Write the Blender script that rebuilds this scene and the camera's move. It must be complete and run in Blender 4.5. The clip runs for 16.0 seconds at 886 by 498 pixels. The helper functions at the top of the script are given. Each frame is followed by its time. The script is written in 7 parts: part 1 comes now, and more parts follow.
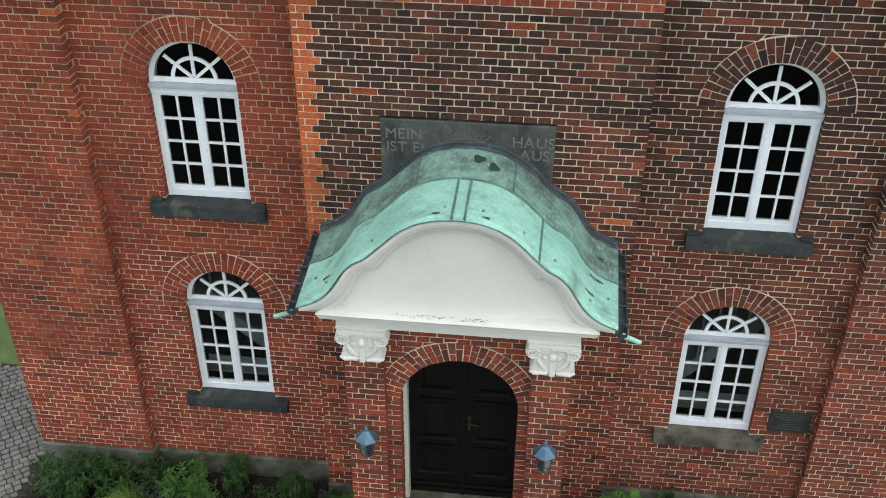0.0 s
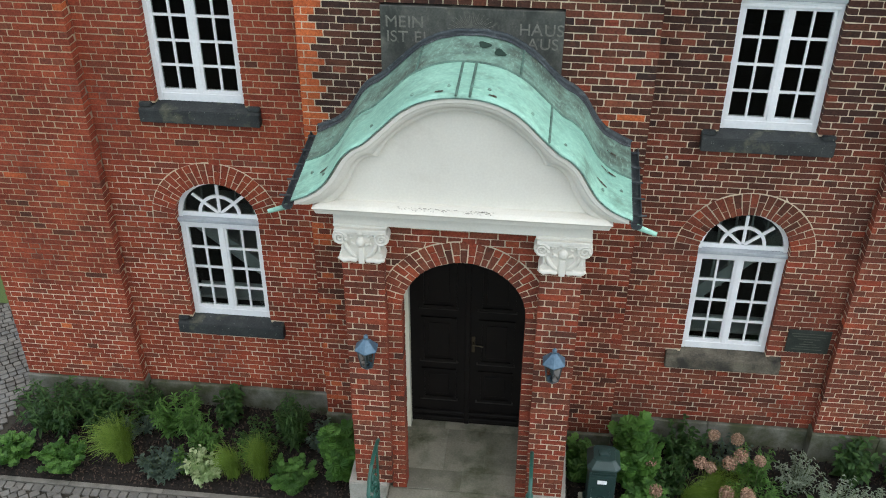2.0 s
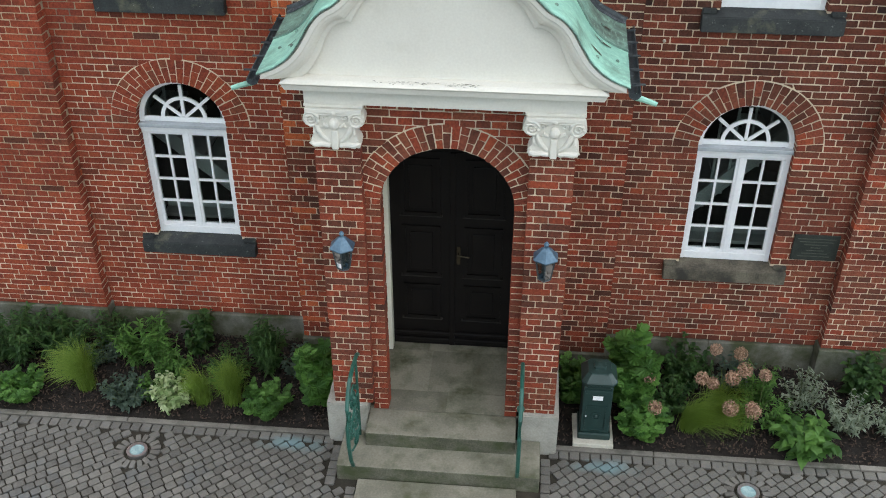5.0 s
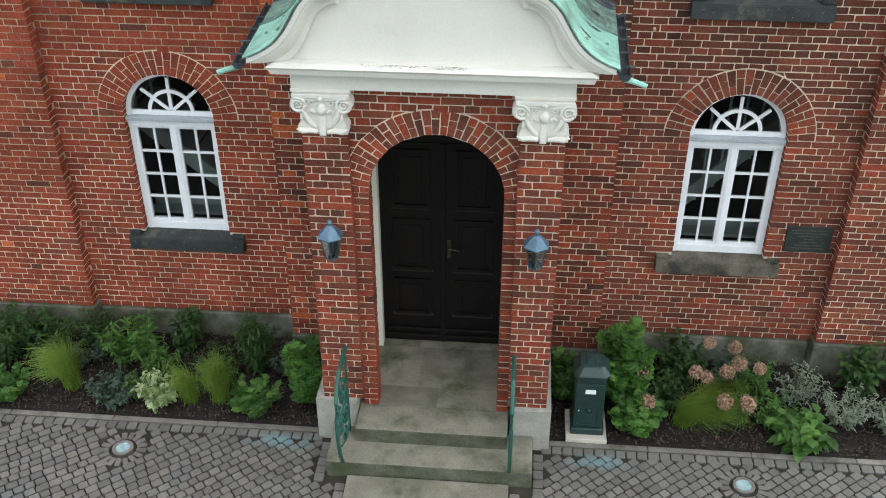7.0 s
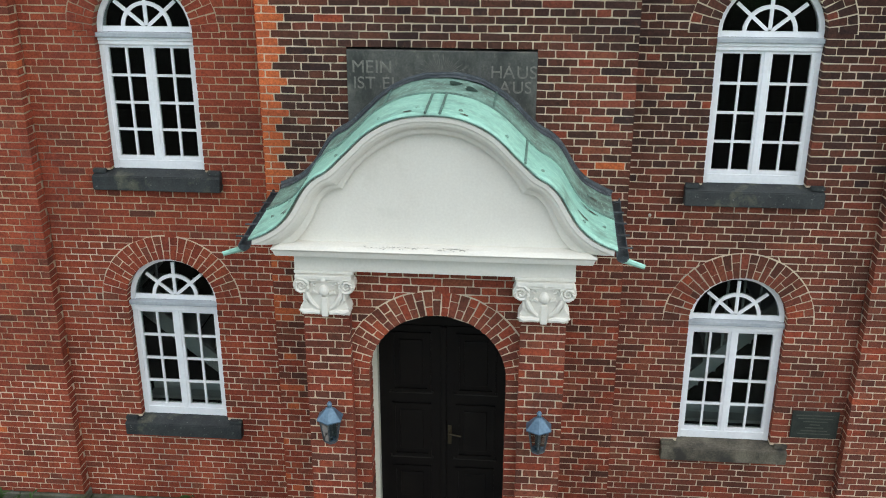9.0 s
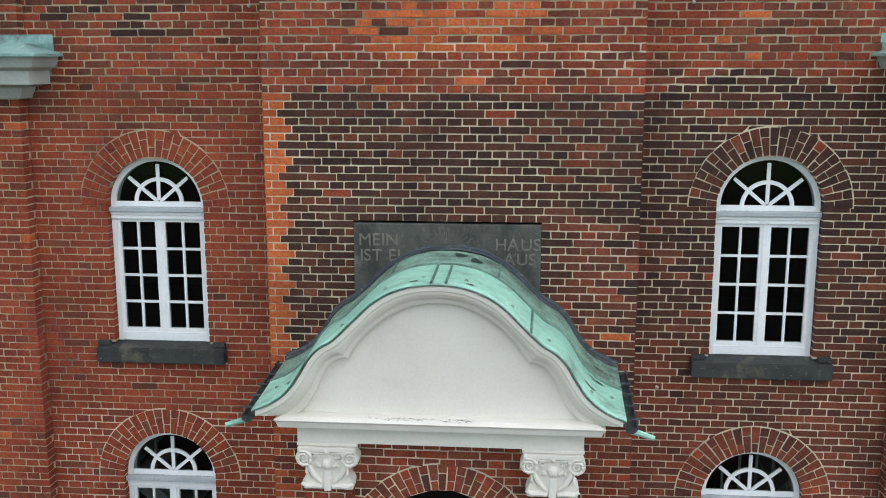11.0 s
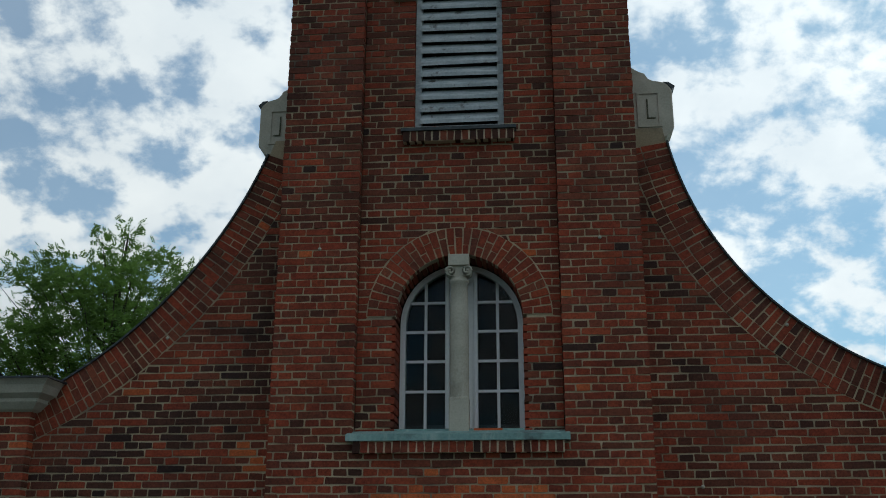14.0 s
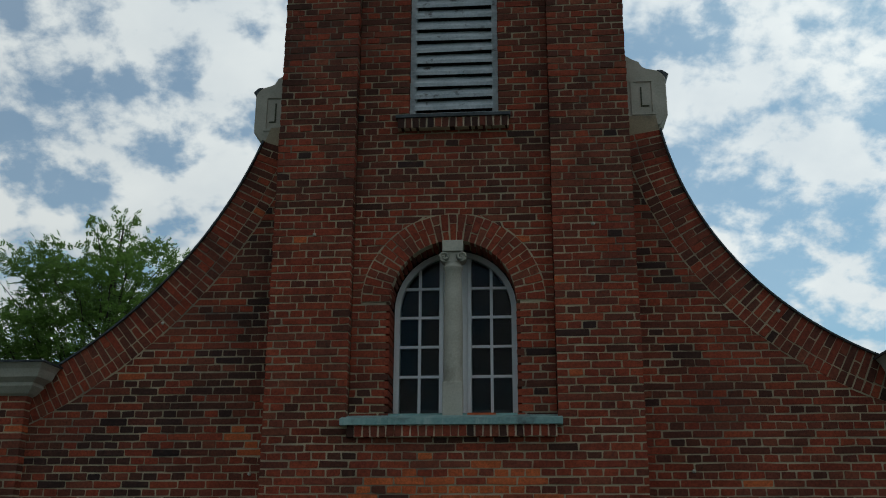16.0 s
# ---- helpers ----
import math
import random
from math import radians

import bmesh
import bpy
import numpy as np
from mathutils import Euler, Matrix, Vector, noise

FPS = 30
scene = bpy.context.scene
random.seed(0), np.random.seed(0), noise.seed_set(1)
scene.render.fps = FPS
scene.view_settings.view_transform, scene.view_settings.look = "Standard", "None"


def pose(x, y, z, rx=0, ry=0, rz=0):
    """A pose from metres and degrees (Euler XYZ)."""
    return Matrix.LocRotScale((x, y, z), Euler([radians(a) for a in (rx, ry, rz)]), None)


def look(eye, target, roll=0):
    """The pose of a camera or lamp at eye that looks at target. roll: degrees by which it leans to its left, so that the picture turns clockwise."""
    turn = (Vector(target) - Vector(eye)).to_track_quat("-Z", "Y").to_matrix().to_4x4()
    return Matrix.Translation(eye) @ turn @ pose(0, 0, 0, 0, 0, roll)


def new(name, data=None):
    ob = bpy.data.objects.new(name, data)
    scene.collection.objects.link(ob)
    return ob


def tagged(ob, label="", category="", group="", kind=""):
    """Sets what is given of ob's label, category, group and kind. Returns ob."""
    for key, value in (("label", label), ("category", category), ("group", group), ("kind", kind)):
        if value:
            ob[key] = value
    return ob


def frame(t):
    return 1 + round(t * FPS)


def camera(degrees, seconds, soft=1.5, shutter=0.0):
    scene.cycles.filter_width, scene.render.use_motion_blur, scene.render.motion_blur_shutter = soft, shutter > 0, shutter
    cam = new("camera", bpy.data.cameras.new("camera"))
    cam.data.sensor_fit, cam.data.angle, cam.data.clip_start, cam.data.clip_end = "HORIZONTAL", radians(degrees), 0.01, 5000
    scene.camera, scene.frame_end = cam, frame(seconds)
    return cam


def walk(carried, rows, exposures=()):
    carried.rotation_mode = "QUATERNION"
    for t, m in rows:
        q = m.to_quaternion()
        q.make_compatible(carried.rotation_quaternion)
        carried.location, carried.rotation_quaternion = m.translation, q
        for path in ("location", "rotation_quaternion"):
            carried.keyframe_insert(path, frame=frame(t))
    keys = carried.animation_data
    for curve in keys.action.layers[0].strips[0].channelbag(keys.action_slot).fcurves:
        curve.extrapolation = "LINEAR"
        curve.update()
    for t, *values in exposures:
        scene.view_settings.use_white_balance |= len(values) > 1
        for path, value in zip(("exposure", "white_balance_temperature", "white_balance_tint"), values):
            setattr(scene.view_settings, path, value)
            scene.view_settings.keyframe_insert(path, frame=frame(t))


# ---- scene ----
cam = camera(48.5, 16.0, soft=1.0)
PATH = [
    (0, (0.664, -8.664, 9.54), (0.481, -7.011, 8.428), 0.2),
    (0.5, (0.674, -8.695, 9.333), (0.49, -7.042, 8.222), 0.2),
    (1, (0.672, -8.749, 9.076), (0.49, -7.095, 7.966), 0.2),
    (1.5, (0.67, -8.785, 8.764), (0.486, -7.132, 7.654), 0.1),
    (2, (0.64, -8.794, 8.477), (0.459, -7.141, 7.365), 0.1),
    (2.5, (0.616, -8.791, 8.201), (0.439, -7.138, 7.088), 0.1),
    (3, (0.609, -8.766, 7.957), (0.435, -7.112, 6.845), 0.1),
    (3.5, (0.612, -8.736, 7.77), (0.443, -7.083, 6.657), 0.1),
    (4, (0.635, -8.723, 7.599), (0.47, -7.069, 6.486), 0.1),
    (4.5, (0.654, -8.711, 7.447), (0.493, -7.058, 6.333), 0.0),
    (5, (0.659, -8.707, 7.306), (0.508, -7.058, 6.185), -0.0),
    (7.5, (0.724, -8.803, 6.975), (0.581, -7.108, 5.923), 0.0),
    (8, (0.733, -8.831, 6.937), (0.58, -7.057, 6.027), -0.0),
    (8.2, (0.724, -8.829, 6.924), (0.569, -7.024, 6.076), 0.0),
    (10.3, (0.652, -8.9, 6.853), (0.496, -6.999, 6.252), 0.1),
    (10.5, (0.633, -8.9, 6.83), (0.478, -6.981, 6.287), 0.1),
    (11, (0.666, -8.889, 6.821), (0.499, -6.932, 6.442), 0.0),
    (11.5, (0.649, -8.894, 6.799), (0.484, -6.913, 6.583), 0.0),
    (12, (0.658, -8.932, 6.877), (0.49, -6.94, 6.797), -0.0),
    (12.5, (0.693, -8.895, 6.861), (0.516, -6.905, 6.95), 0.0),
    (13, (0.673, -8.874, 6.777), (0.498, -6.9, 7.048), 0.1),
    (13.5, (0.663, -8.835, 6.719), (0.486, -6.893, 7.163), 0.2),
    (14, (0.647, -8.798, 6.633), (0.473, -6.904, 7.251), 0.2),
    (14.5, (0.632, -8.795, 6.592), (0.466, -6.939, 7.318), 0.2),
    (15, (0.649, -8.805, 6.563), (0.483, -6.96, 7.318), 0.2),
    (15.5, (0.667, -8.813, 6.536), (0.499, -6.938, 7.213), 0.3),
    (16, (0.665, -8.818, 6.546), (0.499, -6.92, 7.153), 0.3),
]
EXPOSURES = [(0.0, 0.92, 6750, 10), (4.0, 0.98, 6750, 10), (5.0, 0.97, 6750, 10), (7.5, 1.12, 6750, 10), (8.2, 1.07, 6750, 10), (10.3, 0.86, 6750, 10), (11.5, 0.97, 6750, 10), (12.3, 1.06, 6750, 10), (12.7, 0.94, 6600, 10), (13.0, 0.38, 6600, 5), (13.5, -0.59, 6300, 4), (14.0, -1.06, 6200, 3), (14.5, -1.41, 6200, 3), (15.2, -1.41, 6300, 3), (16.0, -1.29, 6300, 3)]
walk(cam, [(t, look(e, g, r)) for t, e, g, r in PATH], EXPOSURES)

# ---- world and sun ----
SUN_ELEV, SUN_ROT = radians(50), radians(42)
SUN_DIR = (math.sin(SUN_ROT) * math.cos(SUN_ELEV), math.cos(SUN_ROT) * math.cos(SUN_ELEV), math.sin(SUN_ELEV))
CLOUD_FAR, CLOUD_NEAR = 0.55, 2.3
world = bpy.data.worlds.new("sky")
scene.world = world
world.use_nodes = True
wn, wl = world.node_tree.nodes, world.node_tree.links
wn.clear()
sky = wn.new("ShaderNodeTexSky")
sky.sky_type = "NISHITA"
sky.sun_disc = False
sky.sun_elevation, sky.sun_rotation = SUN_ELEV, SUN_ROT
sky_bg = wn.new("ShaderNodeBackground")
sky_bg.inputs["Strength"].default_value = 0.15
cloud_bg = wn.new("ShaderNodeBackground")
cloud_bg.inputs["Strength"].default_value = 1.35
w_out = wn.new("ShaderNodeOutputWorld")
w_mix = wn.new("ShaderNodeMixShader")
w_co = wn.new("ShaderNodeTexCoord")
# the cloud layer lies flat overhead, so its puffs shrink towards the horizon
w_sep = wn.new("ShaderNodeSeparateXYZ")
wl.new(w_co.outputs["Generated"], w_sep.inputs["Vector"])


def w_math(op, a, b):
    n = wn.new("ShaderNodeMath")
    n.operation = op
    for i, q in enumerate((a, b)):
        if isinstance(q, (int, float)):
            n.inputs[i].default_value = q
        else:
            wl.new(q, n.inputs[i])
    return n.outputs[0]


w_up = w_math("ADD", w_math("MAXIMUM", w_sep.outputs["Z"], 0.03), 0.55)
w_flat = wn.new("ShaderNodeCombineXYZ")
wl.new(w_math("DIVIDE", w_sep.outputs["X"], w_up), w_flat.inputs["X"])
wl.new(w_math("DIVIDE", w_sep.outputs["Y"], w_up), w_flat.inputs["Y"])
w_flat.inputs["Z"].default_value = 0.4


def w_noise(scale, detail, rough, bend=0.0):
    n = wn.new("ShaderNodeTexNoise")
    n.inputs["Scale"].default_value = scale
    n.inputs["Detail"].default_value = detail
    n.inputs["Roughness"].default_value = rough
    n.inputs["Distortion"].default_value = bend
    wl.new(w_flat.outputs["Vector"], n.inputs["Vector"])
    return n.outputs["Fac"]


w_puffs = w_noise(15.0, 8.0, 0.58, 0.1)
w_bank = w_noise(2.6, 3.0, 0.5)
w_cover = w_math("ADD", w_math("MULTIPLY", w_puffs, 0.6), w_math("MULTIPLY", w_bank, 0.4))
w_ramp = wn.new("ShaderNodeValToRGB")
w_ramp.color_ramp.interpolation = "EASE"
w_ramp.color_ramp.elements[0].position, w_ramp.color_ramp.elements[0].color = 0.435, (0.25, 0.25, 0.25, 1)
w_ramp.color_ramp.elements[1].position, w_ramp.color_ramp.elements[1].color = 0.548, (0.97, 0.97, 0.97, 1)
w_tone = wn.new("ShaderNodeValToRGB")
w_tone.color_ramp.elements[0].position, w_tone.color_ramp.elements[0].color = 0.36, (1.0, 1.0, 1.0, 1)
w_tone.color_ramp.elements[1].position, w_tone.color_ramp.elements[1].color = 0.66, (0.80, 0.83, 0.87, 1)
wl.new(w_cover, w_ramp.inputs["Fac"])
wl.new(w_noise(5.0, 6.0, 0.55), w_tone.inputs["Fac"])
# clouds shine brighter towards the veiled sun
w_dot = wn.new("ShaderNodeVectorMath")
w_dot.operation = "DOT_PRODUCT"
w_dot.inputs[1].default_value = SUN_DIR
w_glow = wn.new("ShaderNodeMapRange")
w_glow.inputs["From Min"].default_value, w_glow.inputs["From Max"].default_value = -0.6, 0.9
w_glow.inputs["To Min"].default_value, w_glow.inputs["To Max"].default_value = CLOUD_FAR, CLOUD_NEAR
wl.new(w_co.outputs["Generated"], w_dot.inputs[0])
wl.new(w_dot.outputs["Value"], w_glow.inputs["Value"])
wl.new(w_glow.outputs["Result"], cloud_bg.inputs["Strength"])
wl.new(w_tone.outputs["Color"], cloud_bg.inputs["Color"])
w_tint = wn.new("ShaderNodeMix")
w_tint.data_type, w_tint.blend_type = "RGBA", "MULTIPLY"
w_tint.inputs["Factor"].default_value = 1.0
w_tint.inputs["B"].default_value = (0.54, 1.05, 1.22, 1)
wl.new(sky.outputs["Color"], w_tint.inputs["A"])
wl.new(w_tint.outputs["Result"], sky_bg.inputs["Color"])
wl.new(w_ramp.outputs["Color"], w_mix.inputs["Fac"])
wl.new(sky_bg.outputs["Background"], w_mix.inputs[1])
wl.new(cloud_bg.outputs["Background"], w_mix.inputs[2])
wl.new(w_mix.outputs["Shader"], w_out.inputs["Surface"])

sun_data = bpy.data.lights.new("sun", "SUN")
sun_data.energy, sun_data.angle, sun_data.color = 0.5, radians(35), (1.0, 0.96, 0.9)
sun = new("sun", sun_data)
sun.matrix_world = look(tuple(30 * q for q in SUN_DIR), (0, 0, 0))

# ---- materials ----
def shader(name):
    m = bpy.data.materials.new(name)
    m.use_nodes = True
    nt = m.node_tree
    return m, nt.nodes, nt.links, nt.nodes["Principled BSDF"]


def rgb(c):
    return (*c, 1.0)


def mat(name, dark, light, rough=0.7, metal=0.0, scale=6.0, fine=60.0, bump=0.25, spec=0.4, stain=None, stain_scale=1.5, stain_at=(0.55, 0.7), per_piece=0.0, bump_dist=0.004):
    """A surface with two scales of tone, optional stains and fine relief."""
    m, n, l, p = shader(name)
    co = n.new("ShaderNodeTexCoord")
    big = n.new("ShaderNodeTexNoise")
    big.inputs["Scale"].default_value = scale
    big.inputs["Detail"].default_value = 6.0
    small = n.new("ShaderNodeTexNoise")
    small.inputs["Scale"].default_value = fine
    small.inputs["Detail"].default_value = 4.0
    l.new(co.outputs["Object"], big.inputs["Vector"])
    l.new(co.outputs["Object"], small.inputs["Vector"])
    add = n.new("ShaderNodeMath")
    add.operation = "MULTIPLY_ADD"
    add.inputs[1].default_value = 0.4
    l.new(small.outputs["Fac"], add.inputs[0])
    half = n.new("ShaderNodeMath")
    half.operation = "MULTIPLY"
    half.inputs[1].default_value = 0.6
    l.new(big.outputs["Fac"], half.inputs[0])
    l.new(half.outputs[0], add.inputs[2])
    ramp = n.new("ShaderNodeValToRGB")
    ramp.color_ramp.elements[0].position, ramp.color_ramp.elements[1].position = 0.34, 0.66
    ramp.color_ramp.elements[0].color, ramp.color_ramp.elements[1].color = rgb(dark), rgb(light)
    fac = add.outputs[0]
    if per_piece:
        info, geo = n.new("ShaderNodeObjectInfo"), n.new("ShaderNodeNewGeometry")
        s = n.new("ShaderNodeMath")
        s.operation = "ADD"
        l.new(info.outputs["Random"], s.inputs[0])
        l.new(geo.outputs["Random Per Island"], s.inputs[1])
        fr = n.new("ShaderNodeMath")
        fr.operation = "FRACT"
        l.new(s.outputs[0], fr.inputs[0])
        mix = n.new("ShaderNodeMix")
        mix.inputs["Factor"].default_value = per_piece
        l.new(fac, mix.inputs["A"])
        l.new(fr.outputs[0], mix.inputs["B"])
        fac = mix.outputs["Result"]
    l.new(fac, ramp.inputs["Fac"])
    col = ramp.outputs["Color"]
    if stain:
        st = n.new("ShaderNodeTexNoise")
        st.inputs["Scale"].default_value = stain_scale
        st.inputs["Detail"].default_value = 8.0
        st.inputs["Roughness"].default_value = 0.65
        l.new(co.outputs["Object"], st.inputs["Vector"])
        sr = n.new("ShaderNodeValToRGB")
        sr.color_ramp.elements[0].position, sr.color_ramp.elements[1].position = stain_at
        l.new(st.outputs["Fac"], sr.inputs["Fac"])
        mx = n.new("ShaderNodeMix")
        mx.data_type = "RGBA"
        l.new(sr.outputs["Color"], mx.inputs["Factor"])
        l.new(col, mx.inputs["A"])
        mx.inputs["B"].default_value = rgb(stain)
        col = mx.outputs["Result"]
    l.new(col, p.inputs["Base Color"])
    p.inputs["Roughness"].default_value = rough
    p.inputs["Metallic"].default_value = metal
    p.inputs["Specular IOR Level"].default_value = spec
    if bump:
        b = n.new("ShaderNodeBump")
        b.inputs["Strength"].default_value = bump
        b.inputs["Distance"].default_value = bump_dist
        l.new(add.outputs[0], b.inputs["Height"])
        l.new(b.outputs["Normal"], p.inputs["Normal"])
    return m


def brick_mat(name, colours):
    """Fired brick: each piece takes its own tone from the list, with grain, sooty blotches and relief."""
    m, n, l, p = shader(name)
    co, info, geo = n.new("ShaderNodeTexCoord"), n.new("ShaderNodeObjectInfo"), n.new("ShaderNodeNewGeometry")
    s = n.new("ShaderNodeMath")
    s.operation = "ADD"
    l.new(info.outputs["Random"], s.inputs[0])
    l.new(geo.outputs["Random Per Island"], s.inputs[1])
    fr = n.new("ShaderNodeMath")
    fr.operation = "FRACT"
    l.new(s.outputs[0], fr.inputs[0])
    ramp = n.new("ShaderNodeValToRGB")
    ramp.color_ramp.interpolation = "LINEAR"
    els = ramp.color_ramp.elements
    while len(els) < len(colours):
        els.new(0.5)
    for i, c in enumerate(colours):
        els[i].position, els[i].color = i / (len(colours) - 1), rgb(c)
    l.new(fr.outputs[0], ramp.inputs["Fac"])
    grain = n.new("ShaderNodeTexNoise")
    grain.inputs["Scale"].default_value = 45.0
    grain.inputs["Detail"].default_value = 6.0
    grain.inputs["Roughness"].default_value = 0.7
    blot = n.new("ShaderNodeTexNoise")
    blot.inputs["Scale"].default_value = 2.1
    blot.inputs["Detail"].default_value = 7.0
    blot.inputs["Roughness"].default_value = 0.6
    l.new(geo.outputs["Position"], grain.inputs["Vector"])
    l.new(geo.outputs["Position"], blot.inputs["Vector"])
    mr = n.new("ShaderNodeMapRange")
    mr.inputs["From Min"].default_value, mr.inputs["From Max"].default_value = 0.28, 0.72
    mr.inputs["To Min"].default_value, mr.inputs["To Max"].default_value = 0.5, 1.5
    l.new(grain.outputs["Fac"], mr.inputs["Value"])
    mb = n.new("ShaderNodeMapRange")
    mb.inputs["From Min"].default_value, mb.inputs["From Max"].default_value = 0.35, 0.65
    mb.inputs["To Min"].default_value, mb.inputs["To Max"].default_value = 0.72, 1.2
    l.new(blot.outputs["Fac"], mb.inputs["Value"])
    mul = n.new("ShaderNodeMath")
    mul.operation = "MULTIPLY"
    l.new(mr.outputs["Result"], mul.inputs[0])
    l.new(mb.outputs["Result"], mul.inputs[1])
    mx = n.new("ShaderNodeMix")
    mx.data_type, mx.blend_type = "RGBA", "MULTIPLY"
    mx.inputs["Factor"].default_value = 1.0
    l.new(ramp.outputs["Color"], mx.inputs["A"])
    l.new(mul.outputs[0], mx.inputs["B"])
    # pale bloom and worn spots across single bricks
    spot = n.new("ShaderNodeTexNoise")
    spot.inputs["Scale"].default_value = 16.0
    spot.inputs["Detail"].default_value = 5.0
    spot.inputs["Roughness"].default_value = 0.7
    l.new(geo.outputs["Position"], spot.inputs["Vector"])
    bloom = n.new("ShaderNodeMapRange")
    bloom.inputs["From Min"].default_value, bloom.inputs["From Max"].default_value = 0.52, 0.78
    bloom.inputs["To Min"].default_value, bloom.inputs["To Max"].default_value = 0.0, 0.42
    l.new(spot.outputs["Fac"], bloom.inputs["Value"])
    mx2 = n.new("ShaderNodeMix")
    mx2.data_type = "RGBA"
    l.new(bloom.outputs["Result"], mx2.inputs["Factor"])
    l.new(mx.outputs["Result"], mx2.inputs["A"])
    mid = colours[len(colours) // 2]
    mx2.inputs["B"].default_value = (min(1.0, mid[0] * 1.4 + 0.035), min(1.0, mid[1] * 1.5 + 0.02), min(1.0, mid[2] * 1.5 + 0.014), 1)
    soot = n.new("ShaderNodeMapRange")
    soot.inputs["From Min"].default_value, soot.inputs["From Max"].default_value = 0.40, 0.24
    soot.inputs["To Min"].default_value, soot.inputs["To Max"].default_value = 0.0, 0.5
    l.new(spot.outputs["Fac"], soot.inputs["Value"])
    mx3 = n.new("ShaderNodeMix")
    mx3.data_type = "RGBA"
    l.new(soot.outputs["Result"], mx3.inputs["Factor"])
    l.new(mx2.outputs["Result"], mx3.inputs["A"])
    mx3.inputs["B"].default_value = (0.03, 0.018, 0.015, 1)
    l.new(mx3.outputs["Result"], p.inputs["Base Color"])
    p.inputs["Roughness"].default_value = 0.88
    p.inputs["Specular IOR Level"].default_value = 0.25
    b = n.new("ShaderNodeBump")
    b.inputs["Strength"].default_value, b.inputs["Distance"].default_value = 0.5, 0.004
    l.new(grain.outputs["Fac"], b.inputs["Height"])
    l.new(b.outputs["Normal"], p.inputs["Normal"])
    return m


RED = brick_mat("red brick", [(0.189, 0.0381, 0.0204), (0.261, 0.0512, 0.0243), (0.216, 0.0418, 0.0223), (0.288, 0.0605, 0.0272), (0.18, 0.0381, 0.0223), (0.252, 0.0474, 0.0233)])
DARK = brick_mat("sooty brick", [(0.036, 0.019, 0.015), (0.068, 0.027, 0.018), (0.028, 0.016, 0.015), (0.10, 0.035, 0.021), (0.045, 0.022, 0.017), (0.062, 0.027, 0.02), (0.033, 0.018, 0.016)])
ORANGE = brick_mat("orange brick", [(0.43, 0.095, 0.032), (0.51, 0.125, 0.04), (0.37, 0.08, 0.03), (0.46, 0.107, 0.036)])
BROWN = brick_mat("brown brick", [(0.15, 0.041, 0.025), (0.20, 0.050, 0.028), (0.115, 0.034, 0.022), (0.21, 0.062, 0.033), (0.165, 0.044, 0.026)])
DUSK = brick_mat("dusky brown brick", [(0.085, 0.03, 0.02), (0.12, 0.037, 0.022), (0.07, 0.026, 0.018), (0.135, 0.043, 0.025), (0.095, 0.032, 0.021)])
BRICKS = [RED, DARK, ORANGE, BROWN, DUSK]
MORTAR = mat("lime mortar", (0.50, 0.41, 0.29), (0.72, 0.61, 0.455), rough=0.95, scale=2.0, fine=90, bump=0.4, stain=(0.26, 0.25, 0.20), stain_scale=0.9, stain_at=(0.5, 0.72))
DULL_MORTAR = mat("weathered mortar", (0.33, 0.265, 0.17), (0.52, 0.425, 0.29), rough=0.95, scale=2.0, fine=90, bump=0.4, stain=(0.15, 0.125, 0.10), stain_scale=1.1, stain_at=(0.48, 0.68))
SOOTY_MORTAR = mat("sooty mortar", (0.25, 0.20, 0.13), (0.42, 0.345, 0.235), rough=0.95, scale=2.0, fine=90, bump=0.4, stain=(0.08, 0.07, 0.06), stain_scale=1.3, stain_at=(0.48, 0.68))
MORTARS = [MORTAR, DULL_MORTAR, SOOTY_MORTAR]
STONE = mat("grey sandstone", (0.11, 0.107, 0.09), (0.21, 0.205, 0.175), rough=0.9, scale=5, fine=70, bump=0.5, stain=(0.052, 0.06, 0.026), stain_scale=2.6, stain_at=(0.36, 0.60))
SILL = mat("weathered slate-grey sandstone", (0.013, 0.016, 0.017), (0.046, 0.051, 0.05), rough=0.75, scale=5, fine=60, bump=0.5, stain=(0.12, 0.12, 0.08), stain_scale=4.5, stain_at=(0.55, 0.72))
BROWN_SILL = mat("brown weathered sandstone", (0.05, 0.043, 0.032), (0.17, 0.15, 0.11), rough=0.85, scale=5, fine=60, bump=0.5, stain=(0.035, 0.032, 0.026), stain_scale=3.5, stain_at=(0.46, 0.62))
SLAB = mat("worn step stone", (0.14, 0.132, 0.10), (0.28, 0.262, 0.205), rough=0.85, scale=3.5, fine=50, bump=0.4, stain=(0.075, 0.08, 0.045), stain_scale=2.6, stain_at=(0.48, 0.68), per_piece=0.25)
# darker base colour than the step tops, with moss stains
STEP_SIDE = mat("dark mossy step side", (0.05, 0.05, 0.032), (0.135, 0.13, 0.095), rough=0.95, scale=5, fine=60, bump=0.4, stain=(0.045, 0.055, 0.022), stain_scale=4, stain_at=(0.45, 0.65))
WHITE = mat("white window paint", (0.72, 0.73, 0.74), (0.82, 0.83, 0.84), rough=0.45, scale=5, fine=40, bump=0.1, spec=0.5)
PLASTER = mat("cream painted plaster", (0.64, 0.61, 0.545), (0.74, 0.715, 0.645), rough=0.75, scale=1.6, fine=50, bump=0.15, stain=(0.55, 0.52, 0.45), stain_scale=1.3, stain_at=(0.58, 0.8))
LIMESTONE = mat("pale column stone", (0.35, 0.33, 0.27), (0.52, 0.495, 0.42), rough=0.85, scale=4, fine=60, bump=0.3, stain=(0.2, 0.19, 0.15), stain_scale=3, stain_at=(0.55, 0.75))
